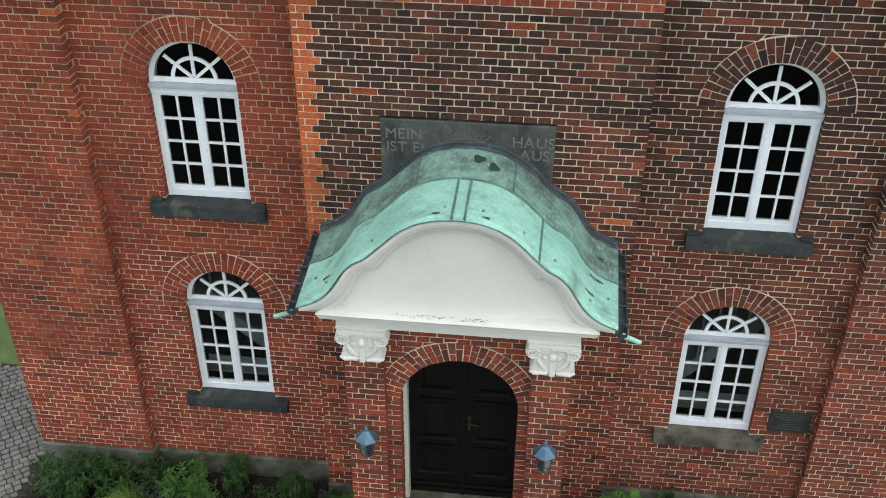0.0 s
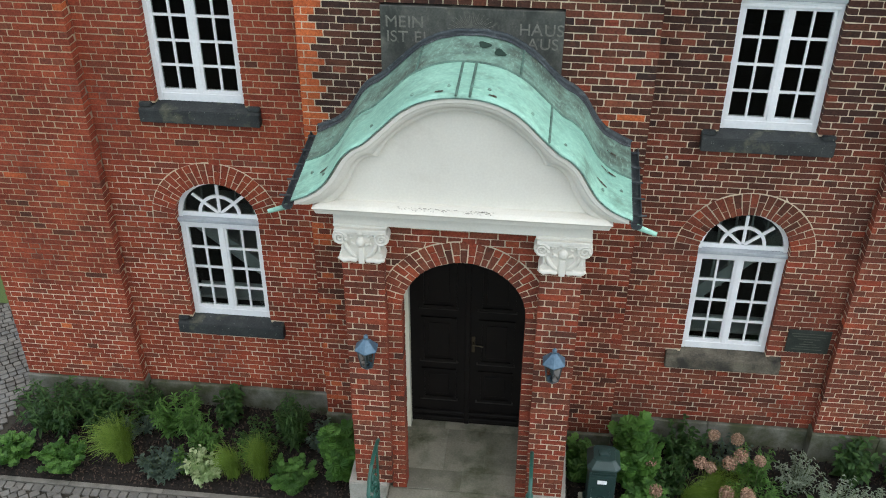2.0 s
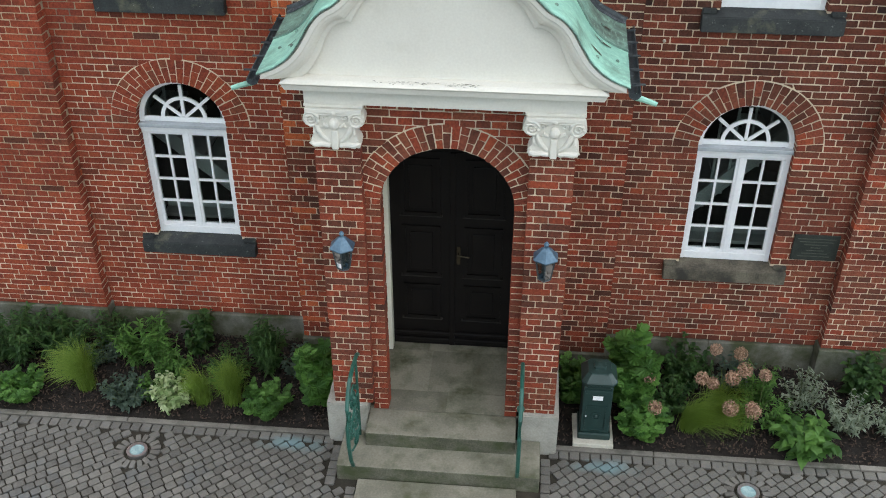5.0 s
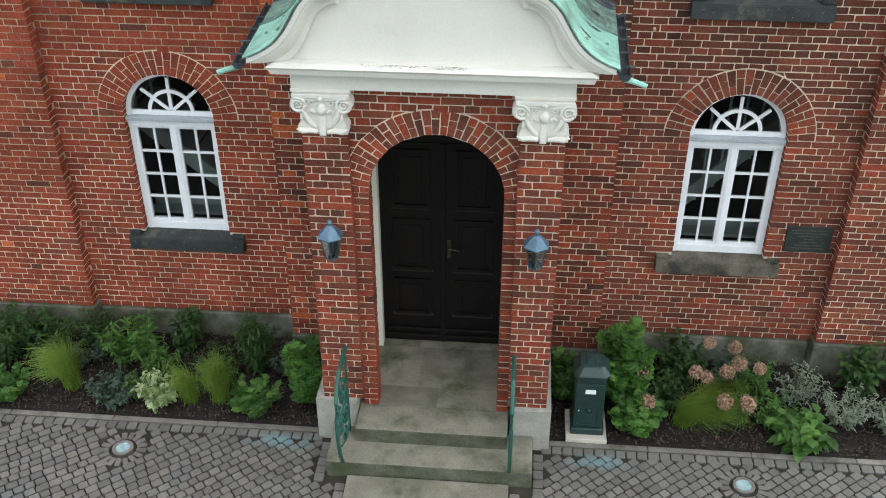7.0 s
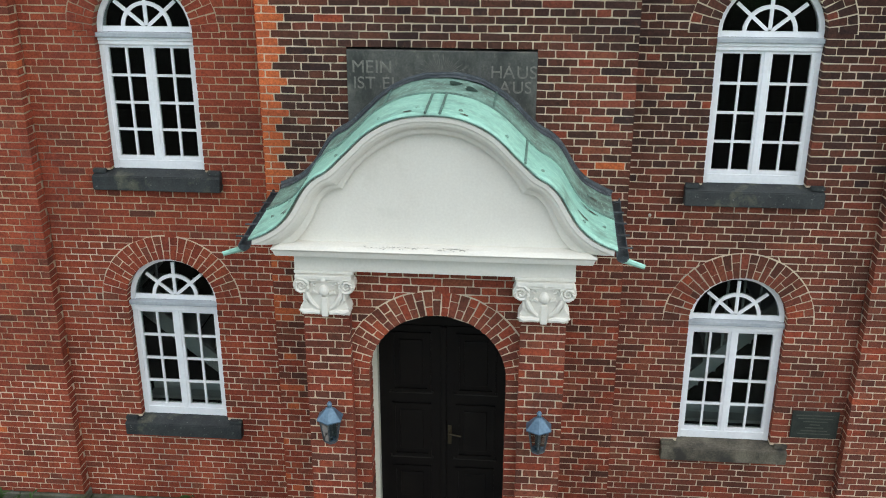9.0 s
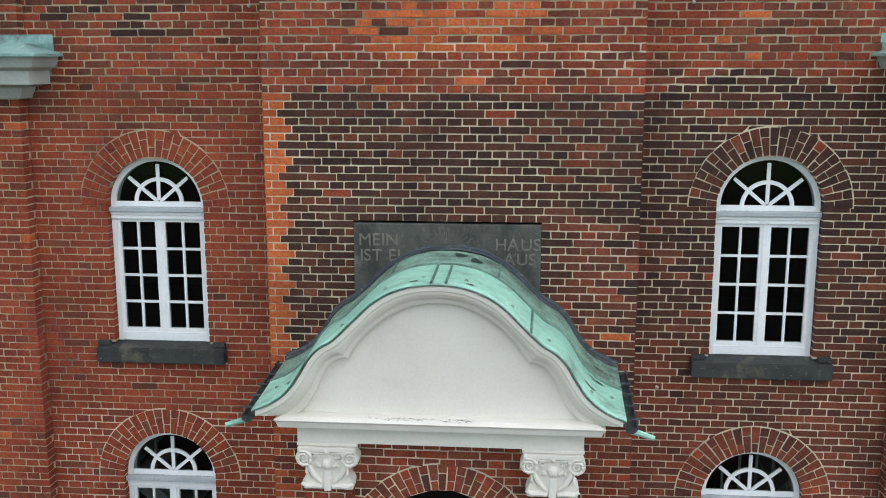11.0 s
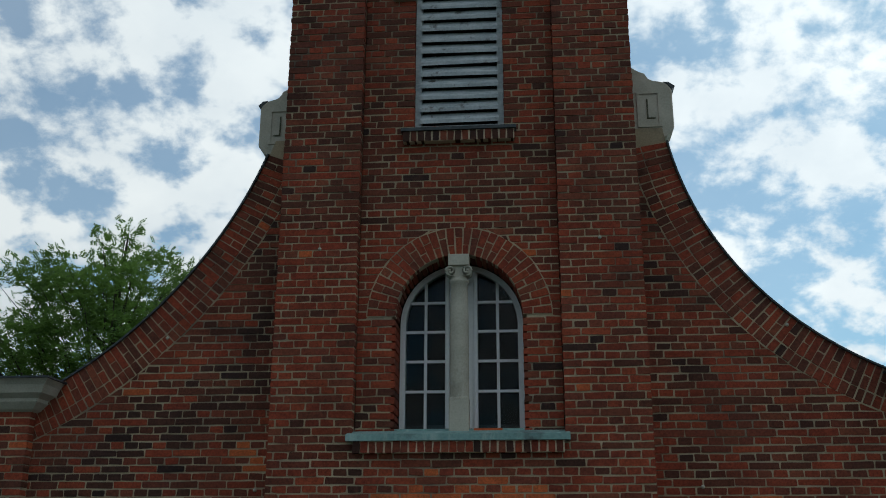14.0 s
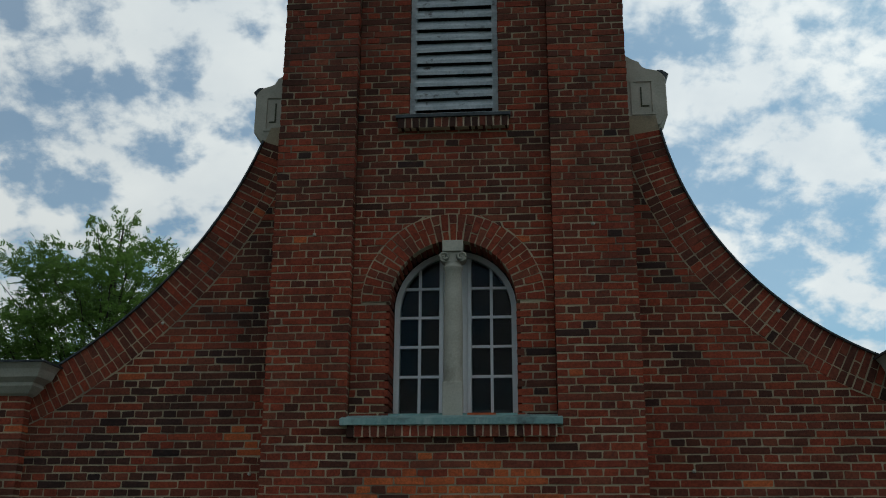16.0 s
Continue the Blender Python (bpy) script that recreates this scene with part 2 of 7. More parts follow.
OLD_COPPER = mat("dull streaked copper", (0.13, 0.23, 0.185), (0.24, 0.42, 0.335), rough=0.65, scale=3.5, fine=30, bump=0.25, spec=0.45, stain=(0.075, 0.095, 0.075), stain_scale=3.2, stain_at=(0.46, 0.66))
SILL_COPPER = mat("blue green copper flashing", (0.14, 0.26, 0.25), (0.27, 0.42, 0.40), rough=0.55, scale=3, fine=40, bump=0.2, stain=(0.08, 0.11, 0.11), stain_scale=4, stain_at=(0.52, 0.7))
PALE_STONE = mat("pale plinth stone", (0.26, 0.25, 0.215), (0.40, 0.385, 0.34), rough=0.9, scale=4, fine=60, bump=0.3, stain=(0.14, 0.135, 0.105), stain_scale=3, stain_at=(0.52, 0.72))
COPPER = mat("verdigris copper", (0.19, 0.40, 0.32), (0.33, 0.60, 0.48), rough=0.6, metal=0.0, scale=2.2, fine=30, bump=0.2, spec=0.5, stain=(0.10, 0.17, 0.13), stain_scale=1.7, stain_at=(0.52, 0.68))
LEAD = mat("dark weathered lead", (0.018, 0.024, 0.028), (0.065, 0.078, 0.085), rough=0.55, metal=0.1, scale=5, fine=40, bump=0.3)
DOOR = mat("black door paint", (0.006, 0.005, 0.005), (0.012, 0.010, 0.009), rough=0.5, scale=4, fine=60, bump=0.1, spec=0.15)
IRON_GREEN = mat("green iron paint", (0.008, 0.055, 0.04), (0.02, 0.10, 0.075), rough=0.4, scale=8, fine=60, bump=0.1, spec=0.5)
BOX_GREEN = mat("dark green box enamel", (0.008, 0.025, 0.022), (0.018, 0.045, 0.04), rough=0.4, scale=8, fine=60, bump=0.08, spec=0.5)
PLATE = mat("dark slate plaque", (0.04, 0.042, 0.038), (0.10, 0.10, 0.088), rough=0.6, scale=3, fine=60, bump=0.2, stain=(0.17, 0.165, 0.13), stain_scale=3.0, stain_at=(0.56, 0.75))
BRONZE = mat("dark bronze sign", (0.022, 0.028, 0.024), (0.05, 0.058, 0.05), rough=0.5, metal=0.3, scale=5, fine=80, bump=0.1)
LETTER = mat("cut letter stone", (0.10, 0.098, 0.084), (0.24, 0.23, 0.20), rough=0.8, scale=6, fine=60, bump=0.1)
SIGN_TEXT = mat("worn raised bronze lettering", (0.05, 0.055, 0.045), (0.10, 0.105, 0.085), rough=0.5, metal=0.2, scale=9, fine=60)
# near-black colour that carries the darkness of the unlit rooms
ROOM_SHADE = mat("near-black room shade", (0.014, 0.013, 0.012), (0.026, 0.024, 0.022), rough=0.9, scale=2, fine=30, bump=0.05)
LOUVRE = mat("peeling grey louvre paint", (0.26, 0.30, 0.32), (0.46, 0.50, 0.52), rough=0.7, scale=5, fine=40, bump=0.4, stain=(0.10, 0.095, 0.09), stain_scale=6, stain_at=(0.58, 0.66))
SOIL = mat("bark mulch soil", (0.005, 0.004, 0.0035), (0.024, 0.018, 0.014), rough=1.0, scale=9, fine=45, bump=1.0, bump_dist=0.02)
SETT = mat("grey stone setts", (0.078, 0.072, 0.062), (0.155, 0.145, 0.127), rough=0.8, scale=5, fine=60, bump=0.45, per_piece=0.22, stain=(0.10, 0.105, 0.105), stain_scale=2.2, stain_at=(0.5, 0.7))


def tinted(m, spots, colour):
    """Mixes a colour over the stone round each spot (x, y, half length, half width), ragged at its edge."""
    n, l = m.node_tree.nodes, m.node_tree.links
    p = n["Principled BSDF"]
    geo, tx = n.new("ShaderNodeNewGeometry"), n.new("ShaderNodeTexNoise")
    tx.inputs["Scale"].default_value, tx.inputs["Detail"].default_value = 6.0, 4.0
    l.new(geo.outputs["Position"], tx.inputs["Vector"])
    for x, y, a, b in spots:
        old = p.inputs["Base Color"].links[0].from_socket
        mp, ln, ad, rp, mx = n.new("ShaderNodeMapping"), n.new("ShaderNodeVectorMath"), n.new("ShaderNodeMath"), n.new("ShaderNodeMapRange"), n.new("ShaderNodeMix")
        mp.inputs["Scale"].default_value = (1 / a, 1 / b, 0.0)
        mp.inputs["Location"].default_value = (-x / a, -y / b, 0.0)
        ln.operation, ad.operation, mx.data_type = "LENGTH", "ADD", "RGBA"
        l.new(geo.outputs["Position"], mp.inputs["Vector"])
        l.new(mp.outputs["Vector"], ln.inputs[0])
        l.new(ln.outputs["Value"], ad.inputs[0])
        l.new(tx.outputs["Fac"], ad.inputs[1])
        rp.inputs["From Min"].default_value, rp.inputs["From Max"].default_value = 1.5, 0.7
        rp.inputs["To Max"].default_value = 0.7
        l.new(ad.outputs[0], rp.inputs["Value"])
        l.new(rp.outputs["Result"], mx.inputs["Factor"])
        l.new(old, mx.inputs["A"])
        mx.inputs["B"].default_value = rgb(colour)
        l.new(mx.outputs["Result"], p.inputs["Base Color"])


# two pale blue patches on the setts by the bed edges
tinted(SETT, ((-1.55, -1.64, 0.38, 0.13), (1.64, -1.68, 0.36, 0.12)), (0.14, 0.235, 0.25))
JOINT = mat("sandy paving joints", (0.016, 0.014, 0.010), (0.038, 0.032, 0.022), rough=1.0, scale=5, fine=70, bump=0.5)
GRASS = mat("lawn", (0.035, 0.06, 0.015), (0.09, 0.14, 0.03), rough=0.9, scale=2, fine=40, bump=0.6, bump_dist=0.03)
LAMP_BLUE = mat("blue-grey glazed lamp metal", (0.03, 0.075, 0.12), (0.095, 0.17, 0.235), rough=0.35, metal=0.3, scale=8, fine=40, bump=0.1, spec=0.6)
BARK = mat("bark chips", (0.012, 0.008, 0.006), (0.075, 0.05, 0.036), rough=1.0, scale=9, fine=60, per_piece=0.6)
CREAM_WALL = mat("chalky porch wall", (0.72, 0.69, 0.60), (0.82, 0.79, 0.70), rough=0.9, scale=2, fine=40, bump=0.2, stain=(0.45, 0.43, 0.38), stain_scale=3.0, stain_at=(0.62, 0.72))
STAIR = mat("pale stair paint", (0.35, 0.36, 0.36), (0.48, 0.49, 0.49), rough=0.6, scale=4, fine=40, bump=0.1)
ROOF = mat("grey roof slate", (0.05, 0.05, 0.055), (0.11, 0.11, 0.12), rough=0.7, scale=4, fine=40)


def streaked(m, colour, across, at, amount):
    """Run-off streaks down the slope of a roof, over a finished material."""
    n, l = m.node_tree.nodes, m.node_tree.links
    p = n["Principled BSDF"]
    old = p.inputs["Base Color"].links[0].from_socket
    co, mp, tx, rp, mx = n.new("ShaderNodeTexCoord"), n.new("ShaderNodeMapping"), n.new("ShaderNodeTexNoise"), n.new("ShaderNodeMapRange"), n.new("ShaderNodeMix")
    mp.inputs["Scale"].default_value = across
    tx.inputs["Scale"].default_value, tx.inputs["Detail"].default_value, tx.inputs["Roughness"].default_value = 1.0, 6.0, 0.65
    rp.inputs["From Min"].default_value, rp.inputs["From Max"].default_value = at
    rp.inputs["To Max"].default_value = amount
    mx.data_type = "RGBA"
    l.new(co.outputs["Object"], mp.inputs["Vector"])
    l.new(mp.outputs["Vector"], tx.inputs["Vector"])
    l.new(tx.outputs["Fac"], rp.inputs["Value"])
    l.new(rp.outputs["Result"], mx.inputs["Factor"])
    l.new(old, mx.inputs["A"])
    mx.inputs["B"].default_value = rgb(colour)
    l.new(mx.outputs["Result"], p.inputs["Base Color"])


streaked(COPPER, (0.13, 0.25, 0.195), (5, 9, 5), (0.5, 0.74), 0.6)
streaked(COPPER, (0.42, 0.68, 0.56), (16, 26, 16), (0.56, 0.7), 0.5)
streaked(OLD_COPPER, (0.06, 0.08, 0.068), (5, 7, 5), (0.44, 0.68), 0.8)
streaked(OLD_COPPER, (0.33, 0.52, 0.43), (34, 12, 34), (0.54, 0.68), 0.6)
streaked(SILL_COPPER, (0.36, 0.47, 0.44), (14, 3, 3), (0.54, 0.66), 0.7)
streaked(LOUVRE, (0.55, 0.58, 0.59), (2.5, 9, 30), (0.52, 0.66), 0.7)
streaked(PLATE, (0.02, 0.023, 0.02), (5, 5, 2.2), (0.46, 0.62), 0.75)
streaked(PLATE, (0.15, 0.145, 0.115), (22, 22, 14), (0.58, 0.7), 0.55)
streaked(SILL, (0.30, 0.30, 0.27), (30, 30, 30), (0.64, 0.72), 0.7)
streaked(LEAD, (0.17, 0.20, 0.205), (9, 9, 30), (0.56, 0.68), 0.6)


def glass_mat():
    m = bpy.data.materials.new("window glass")
    m.use_nodes = True
    n, l = m.node_tree.nodes, m.node_tree.links
    n.clear()
    out, mx = n.new("ShaderNodeOutputMaterial"), n.new("ShaderNodeMixShader")
    tr, gl, fr = n.new("ShaderNodeBsdfTransparent"), n.new("ShaderNodeBsdfGlossy"), n.new("ShaderNodeFresnel")
    tr.inputs["Color"].default_value = (0.75, 0.8, 0.78, 1)
    gl.inputs["Roughness"].default_value = 0.02
    fr.inputs["IOR"].default_value = 1.27
    wob, bp, co = n.new("ShaderNodeTexNoise"), n.new("ShaderNodeBump"), n.new("ShaderNodeTexCoord")
    wob.inputs["Scale"].default_value = 5.0
    bp.inputs["Strength"].default_value, bp.inputs["Distance"].default_value = 0.15, 0.01
    l.new(co.outputs["Object"], wob.inputs["Vector"])
    l.new(wob.outputs["Fac"], bp.inputs["Height"])
    l.new(bp.outputs["Normal"], gl.inputs["Normal"])
    l.new(fr.outputs["Fac"], mx.inputs["Fac"])
    l.new(tr.outputs["BSDF"], mx.inputs[1])
    l.new(gl.outputs["BSDF"], mx.inputs[2])
    l.new(mx.outputs["Shader"], out.inputs["Surface"])
    return m


GLASS = glass_mat()


# ---- mesh helpers ----
def thing(name, label, category, kind="", group="", at=(0, 0, 0)):
    ob = new(name)
    ob.location = at
    return tagged(ob, label, category, group, kind)


def part(name, bm, material, parent=None, label="", smooth=False):
    me = bpy.data.meshes.new(name)
    bmesh.ops.recalc_face_normals(bm, faces=bm.faces)
    bm.to_mesh(me)
    bm.free()
    for mm in (material if isinstance(material, list) else [material]):
        me.materials.append(mm)
    if smooth:
        me.shade_smooth()
    ob = new(name, me)
    if parent is not None:
        ob.parent = parent
    if label:
        ob["label"] = label
    return ob


def raw(name, verts, faces, mats, index=None, parent=None, label="", kind=""):
    me = bpy.data.meshes.new(name)
    me.from_pydata(verts, [], faces)
    for mm in mats:
        me.materials.append(mm)
    if index is not None:
        me.polygons.foreach_set("material_index", index)
    me.update()
    ob = new(name, me)
    if parent is not None:
        ob.parent = parent
    if label:
        ob["label"] = label
    if kind:
        ob["kind"] = kind
    return ob


def box(bm, x0, x1, y0, y1, z0, z1, bevel=0.0):
    r = bmesh.ops.create_cube(bm, size=1.0)
    for v in r["verts"]:
        v.co = Vector((x0 + (v.co.x + 0.5) * (x1 - x0), y0 + (v.co.y + 0.5) * (y1 - y0), z0 + (v.co.z + 0.5) * (z1 - z0)))
    if bevel:
        es = list({e for v in r["verts"] for e in v.link_edges})
        bmesh.ops.bevel(bm, geom=es, offset=bevel, segments=2, affect="EDGES", profile=0.5)
    return r["verts"]


def boxed(*a, **k):
    bm = bmesh.new()
    box(bm, *a, **k)
    return bm


def prism(bm, pts, place, d0, d1):
    """A flat outline of (u, v) points made thick between depths d0 and d1; place(u, d, v) gives the world point."""
    f = [bm.verts.new(place(u, d0, v)) for u, v in pts]
    b = [bm.verts.new(place(u, d1, v)) for u, v in pts]
    n = len(pts)
    bm.faces.new(f)
    bm.faces.new(b[::-1])
    for i in range(n):
        bm.faces.new((f[i], b[i], b[(i + 1) % n], f[(i + 1) % n]))


def band(bm, outer, inner, place, d0, d1, closed=False):
    """A strip between two outlines of equal length, made thick."""
    n = len(outer)
    rows = [[bm.verts.new(place(u, d, v)) for u, v in line] for line, d in ((outer, d0), (inner, d0), (inner, d1), (outer, d1))]
    for i in range(n if closed else n - 1):
        j = (i + 1) % n
        for a, b in ((0, 1), (1, 2), (2, 3), (3, 0)):
            bm.faces.new((rows[a][i], rows[a][j], rows[b][j], rows[b][i]))
    if not closed:
        bm.faces.new([rows[k][0] for k in range(4)])
        bm.faces.new([rows[k][-1] for k in (3, 2, 1, 0)])


def sweep(bm, path, radius, sides=8, squash=1.0):
    """A round bar along a path of points."""
    rings = []
    for i, p in enumerate(path):
        p = Vector(p)
        t = (Vector(path[min(i + 1, len(path) - 1)]) - Vector(path[max(i - 1, 0)])).normalized()
        a = t.cross(Vector((0, 0, 1)) if abs(t.z) < 0.95 else Vector((0, 1, 0))).normalized()
        b = t.cross(a)
        r = radius[i] if isinstance(radius, (list, tuple)) else radius
        rings.append([bm.verts.new(p + a * math.cos(2 * math.pi * k / sides) * r + b * math.sin(2 * math.pi * k / sides) * r * squash) for k in range(sides)])
    for r0, r1 in zip(rings, rings[1:]):
        for k in range(sides):
            bm.faces.new((r0[k], r0[(k + 1) % sides], r1[(k + 1) % sides], r1[k]))
    bm.faces.new(rings[0][::-1])
    bm.faces.new(rings[-1])


def arc(cx, cz, r, a0, a1, n):
    return [(cx + r * math.cos(a0 + (a1 - a0) * i / n), cz + r * math.sin(a0 + (a1 - a0) * i / n)) for i in range(n + 1)]


def front(y):
    return lambda u, d, v: (u, y + d, v)


def east(x):
    return lambda u, d, v: (x - d, u, v)


def west(x):
    return lambda u, d, v: (x + d, u, v)


# ---- brickwork ----
COURSE, PITCH, JOINT_W = 0.0702, 0.2615, 0.0105
rng = random.Random(7)


def worn(q):
    """Four corners of a brick face, each knocked off by a few millimetres."""
    out = []
    for i in range(4):
        p, a, b = q[i], q[i - 1], q[(i + 1) % 4]
        for o in (a, b):
            ln = math.hypot(o[0] - p[0], o[1] - p[1])
            t = 0.0 if ln < 1e-5 else min(0.3, rng.uniform(0.002, 0.008) / ln)
            out.append((p[0] + (o[0] - p[0]) * t, p[1] + (o[1] - p[1]) * t))
    return out


class Brickwork:
    """Collects bricks and mortar of one wall; whole bricks near the viewer become objects of their own."""

    def __init__(self, name, label, keep=lambda u, v: False, z0=0.36):
        self.wall = thing(name, label, "wall", "structure")
        self.v, self.f, self.m, self.mv, self.mf, self.mm, self.single = [], [], [], [], [], [], []
        self.joint = lambda u, v: 0
        self.keep, self.z0 = keep, z0

    def hexa(self, store_v, store_f, p8):
        k = len(store_v)
        store_v.extend(p8)
        store_f.extend([(k, k + 1, k + 2, k + 3), (k, k + 4, k + 5, k + 1), (k + 1, k + 5, k + 6, k + 2), (k + 2, k + 6, k + 7, k + 3), (k + 3, k + 7, k + 4, k)])

    def brick(self, place, q, tone, d0=0.0, depth=0.11):
        """q: four (u, v) corners, anticlockwise seen from outside."""
        # the old brickwork high up is rougher, with wider joints
        old = q[0][1] > 6.5
        j = lambda: rng.uniform(-0.0046, 0.0046) if old else rng.uniform(-0.0032, 0.0032)
        d = d0 + rng.uniform(-0.0045, 0.0025) if old else d0 + rng.uniform(-0.0025, 0.0025)
        if old:
            mu, mv = sum(u for u, _ in q) / 4, sum(v for _, v in q) / 4
            q = [(u + 0.0014 * (1 if u < mu else -1), v + 0.0014 * (1 if v < mv else -1)) for u, v in q]
        q = worn([(u + j(), v + j()) for u, v in q])
        k = len(self.v)
        self.v.extend([place(u, d + rng.uniform(-0.001, 0.001), v) for u, v in q] + [place(u, d + depth, v) for u, v in q])
        self.f.append(tuple(range(k, k + 8)))
        self.f.extend([(k + i, k + 8 + i, k + 8 + (i + 1) % 8, k + (i + 1) % 8) for i in range(8)])
        self.m.extend([tone] * 9)

    def lay(self, place, z_lo, z_hi, span, holes=(), tone=lambda u, v: 0, shift=0.0, depth=0.11, thick=0.34, mortar_holes=None, single=None):
        """Courses from z_lo to z_hi. span(z): the wall's ends; a hole: (bottom, top, ends(z))."""
        c0 = int(math.floor((z_lo - self.z0) / COURSE + 0.5))
        c1 = int(math.ceil((z_hi - self.z0) / COURSE - 0.5))
        for c in range(c0, c1):
            zb, zt = max(z_lo, self.z0 + c * COURSE), min(z_hi, self.z0 + (c + 1) * COURSE)
            if zt - zb < 0.012:
                continue
            for kind, hs, zb, zt in self.pieces(zb, zt, holes, mortar_holes if mortar_holes is not None else holes):
                gap = JOINT_W if kind == "brick" else 0.0
                runs = self.runs(zb, zt - gap, span, hs)
                for r in runs:
                    if kind == "mortar":
                        a, b, cc, dd = r
                        e = 0.006
                        self.hexa(self.mv, self.mf, [place(u, d, v) for d in (0.0048, thick) for u, v in ((a + e, zb), (b - e, zb), (dd - e, zt), (cc + e, zt))])
                        k = len(self.mv) - 8
                        self.mf.append((k + 7, k + 6, k + 5, k + 4))
                        self.mm.extend([self.joint((a + b) / 2, zb)] * 6)
                        continue
                    self.course(place, zb, zt - gap, r, c, tone, shift, depth, single)

    @staticmethod
    def pieces(zb, zt, holes, mortar_holes):
        cuts = sorted({zb, zt} | {h[0] for h in mortar_holes if zb + 0.002 < h[0] < zt - 0.002})
        return [("brick", holes, zb, zt)] + [("mortar", mortar_holes, p, q) for p, q in zip(cuts, cuts[1:])]

    @staticmethod
    def runs(zb, zt, span, holes):
        zm = (zb + zt) / 2
        (a0, b0), (a1, b1) = span(zb), span(zt)
        cuts = []
        for lo, hi, ends in holes:
            if lo < zm < hi:
                l0, r0 = ends(max(zb, lo))
                l1, r1 = ends(min(zt, hi))
                cuts.append((l0, r0, l1, r1))
        cuts.sort()
        out, x0, x1 = [], a0, a1
        for l0, r0, l1, r1 in cuts:
            if l0 - x0 > 0.015 or l1 - x1 > 0.015:
                out.append((x0, l0, x1, l1))
            x0, x1 = r0, r1
        if b0 - x0 > 0.015 or b1 - x1 > 0.015:
            out.append((x0, b0, x1, b1))
        return out

    def course(self, place, zb, zt, run, c, tone, shift, depth, single):
        a0, b0, a1, b1 = run
        header = c % 2 == 0
        step = PITCH / 2 if header else PITCH
        off = shift + (PITCH / 4 if header else (PITCH / 2 if c % 4 == 1 else 0.0))
        lo, hi = min(a0, a1), max(b0, b1)
        k = math.floor((lo - off) / step)
        u = off + k * step
        while u < hi:
            us, ue = u, u + step - JOINT_W
            if ue - lo < 0.045:
                u += step
                continue
            if us < lo + 0.045 + JOINT_W:
                us = lo - 1
            if hi - ue < 0.055:
                ue = hi + 1
            q = [(max(us, a0), zb), (min(ue, b0), zb), (min(ue, b1), zt), (max(us, a1), zt)]
            w0, w1 = q[1][0] - q[0][0], q[2][0] - q[3][0]
            if w0 > 0.012 or w1 > 0.012:
                if w0 < 0:
                    q[0] = q[1] = ((q[0][0] + q[1][0]) / 2, zb)
                if w1 < 0:
                    q[2] = q[3] = ((q[2][0] + q[3][0]) / 2, zt)
                t = tone((q[0][0] + q[1][0]) / 2, (zb + zt) / 2)
                whole = abs(w0 - w1) < 1e-6 and abs(w0 - (step - JOINT_W)) < 1e-6 and abs(zt - zb - COURSE + JOINT_W) < 1e-6
                if whole and single and len(self.single) < 300 and self.keep(us, zb):
                    self.single.append((header, t, place(q[0][0], rng.uniform(-0.0025, 0.0025), zb)))
                else:
                    self.brick(place, q, t, 0.0, depth)
            if ue > hi:
                break
            u += step

    def ring(self, place, cx, cz, r0, r1, a0, a1, tone, split=(0.64,), d0=-0.006, depth=0.11, limit=None, pitch=0.073, joint=0):
        """Voussoirs round a centre, each of a long and a short brick that change places."""
        n = max(5, int(round(abs(a1 - a0) * (r0 + r1) / 2 / pitch)))
        if n % 2 == 0:
            n += 1
        for i in range(n * 2):
            s, t = a0 + (a1 - a0) * i / (2 * n), a0 + (a1 - a0) * (i + 1) / (2 * n)
            pts = [(cx + rr * math.cos(q), cz + rr * math.sin(q)) for rr, q in ((r0 + 0.005, s), (r1 + 0.006, s), (r1 + 0.006, t), (r0 + 0.005, t))]
            if limit and not limit(sum(x for x, _ in pts) / 4, sum(z for _, z in pts) / 4):
                continue
            self.hexa(self.mv, self.mf, [place(u, q, v) for q in (d0 + 0.005, 0.1) for u, v in pts])
            self.mm.extend([joint] * 5)
        for i in range(n):
            s = a0 + (a1 - a0) * i / n
            e = a0 + (a1 - a0) * (i + 1) / n
            g = JOINT_W * 0.5
            cuts = [r0 + 0.003, r1 - 0.006]
            if i % 2:
                cuts = [cuts[0]] + [r0 + (r1 - r0) * w for w in split] + [cuts[1]]
            else:
                cuts = [cuts[0], r0 + (r1 - r0) * (0.68 if len(split) > 1 else 0.36), cuts[1]]
            sg = 1 if a1 > a0 else -1
            for p, q in zip(cuts, cuts[1:]):
                p2, q2 = p + (0.004 if p > r0 + 0.01 else 0), q - (0.004 if q < r1 - 0.01 else 0)
                pts = [(cx + rr * math.cos(s + sg * g / rr) if k == 0 else cx + rr * math.cos(e - sg * g / rr), cz + rr * math.sin(s + sg * g / rr) if k == 0 else cz + rr * math.sin(e - sg * g / rr)) for rr, k in ((p2, 0), (q2, 0), (q2, 1), (p2, 1))]
                m = (sum(x for x, _ in pts) / 4, sum(z for _, z in pts) / 4)
                if limit and not limit(*m):
                    continue
                self.brick(place, pts, tone(*m), d0, depth)

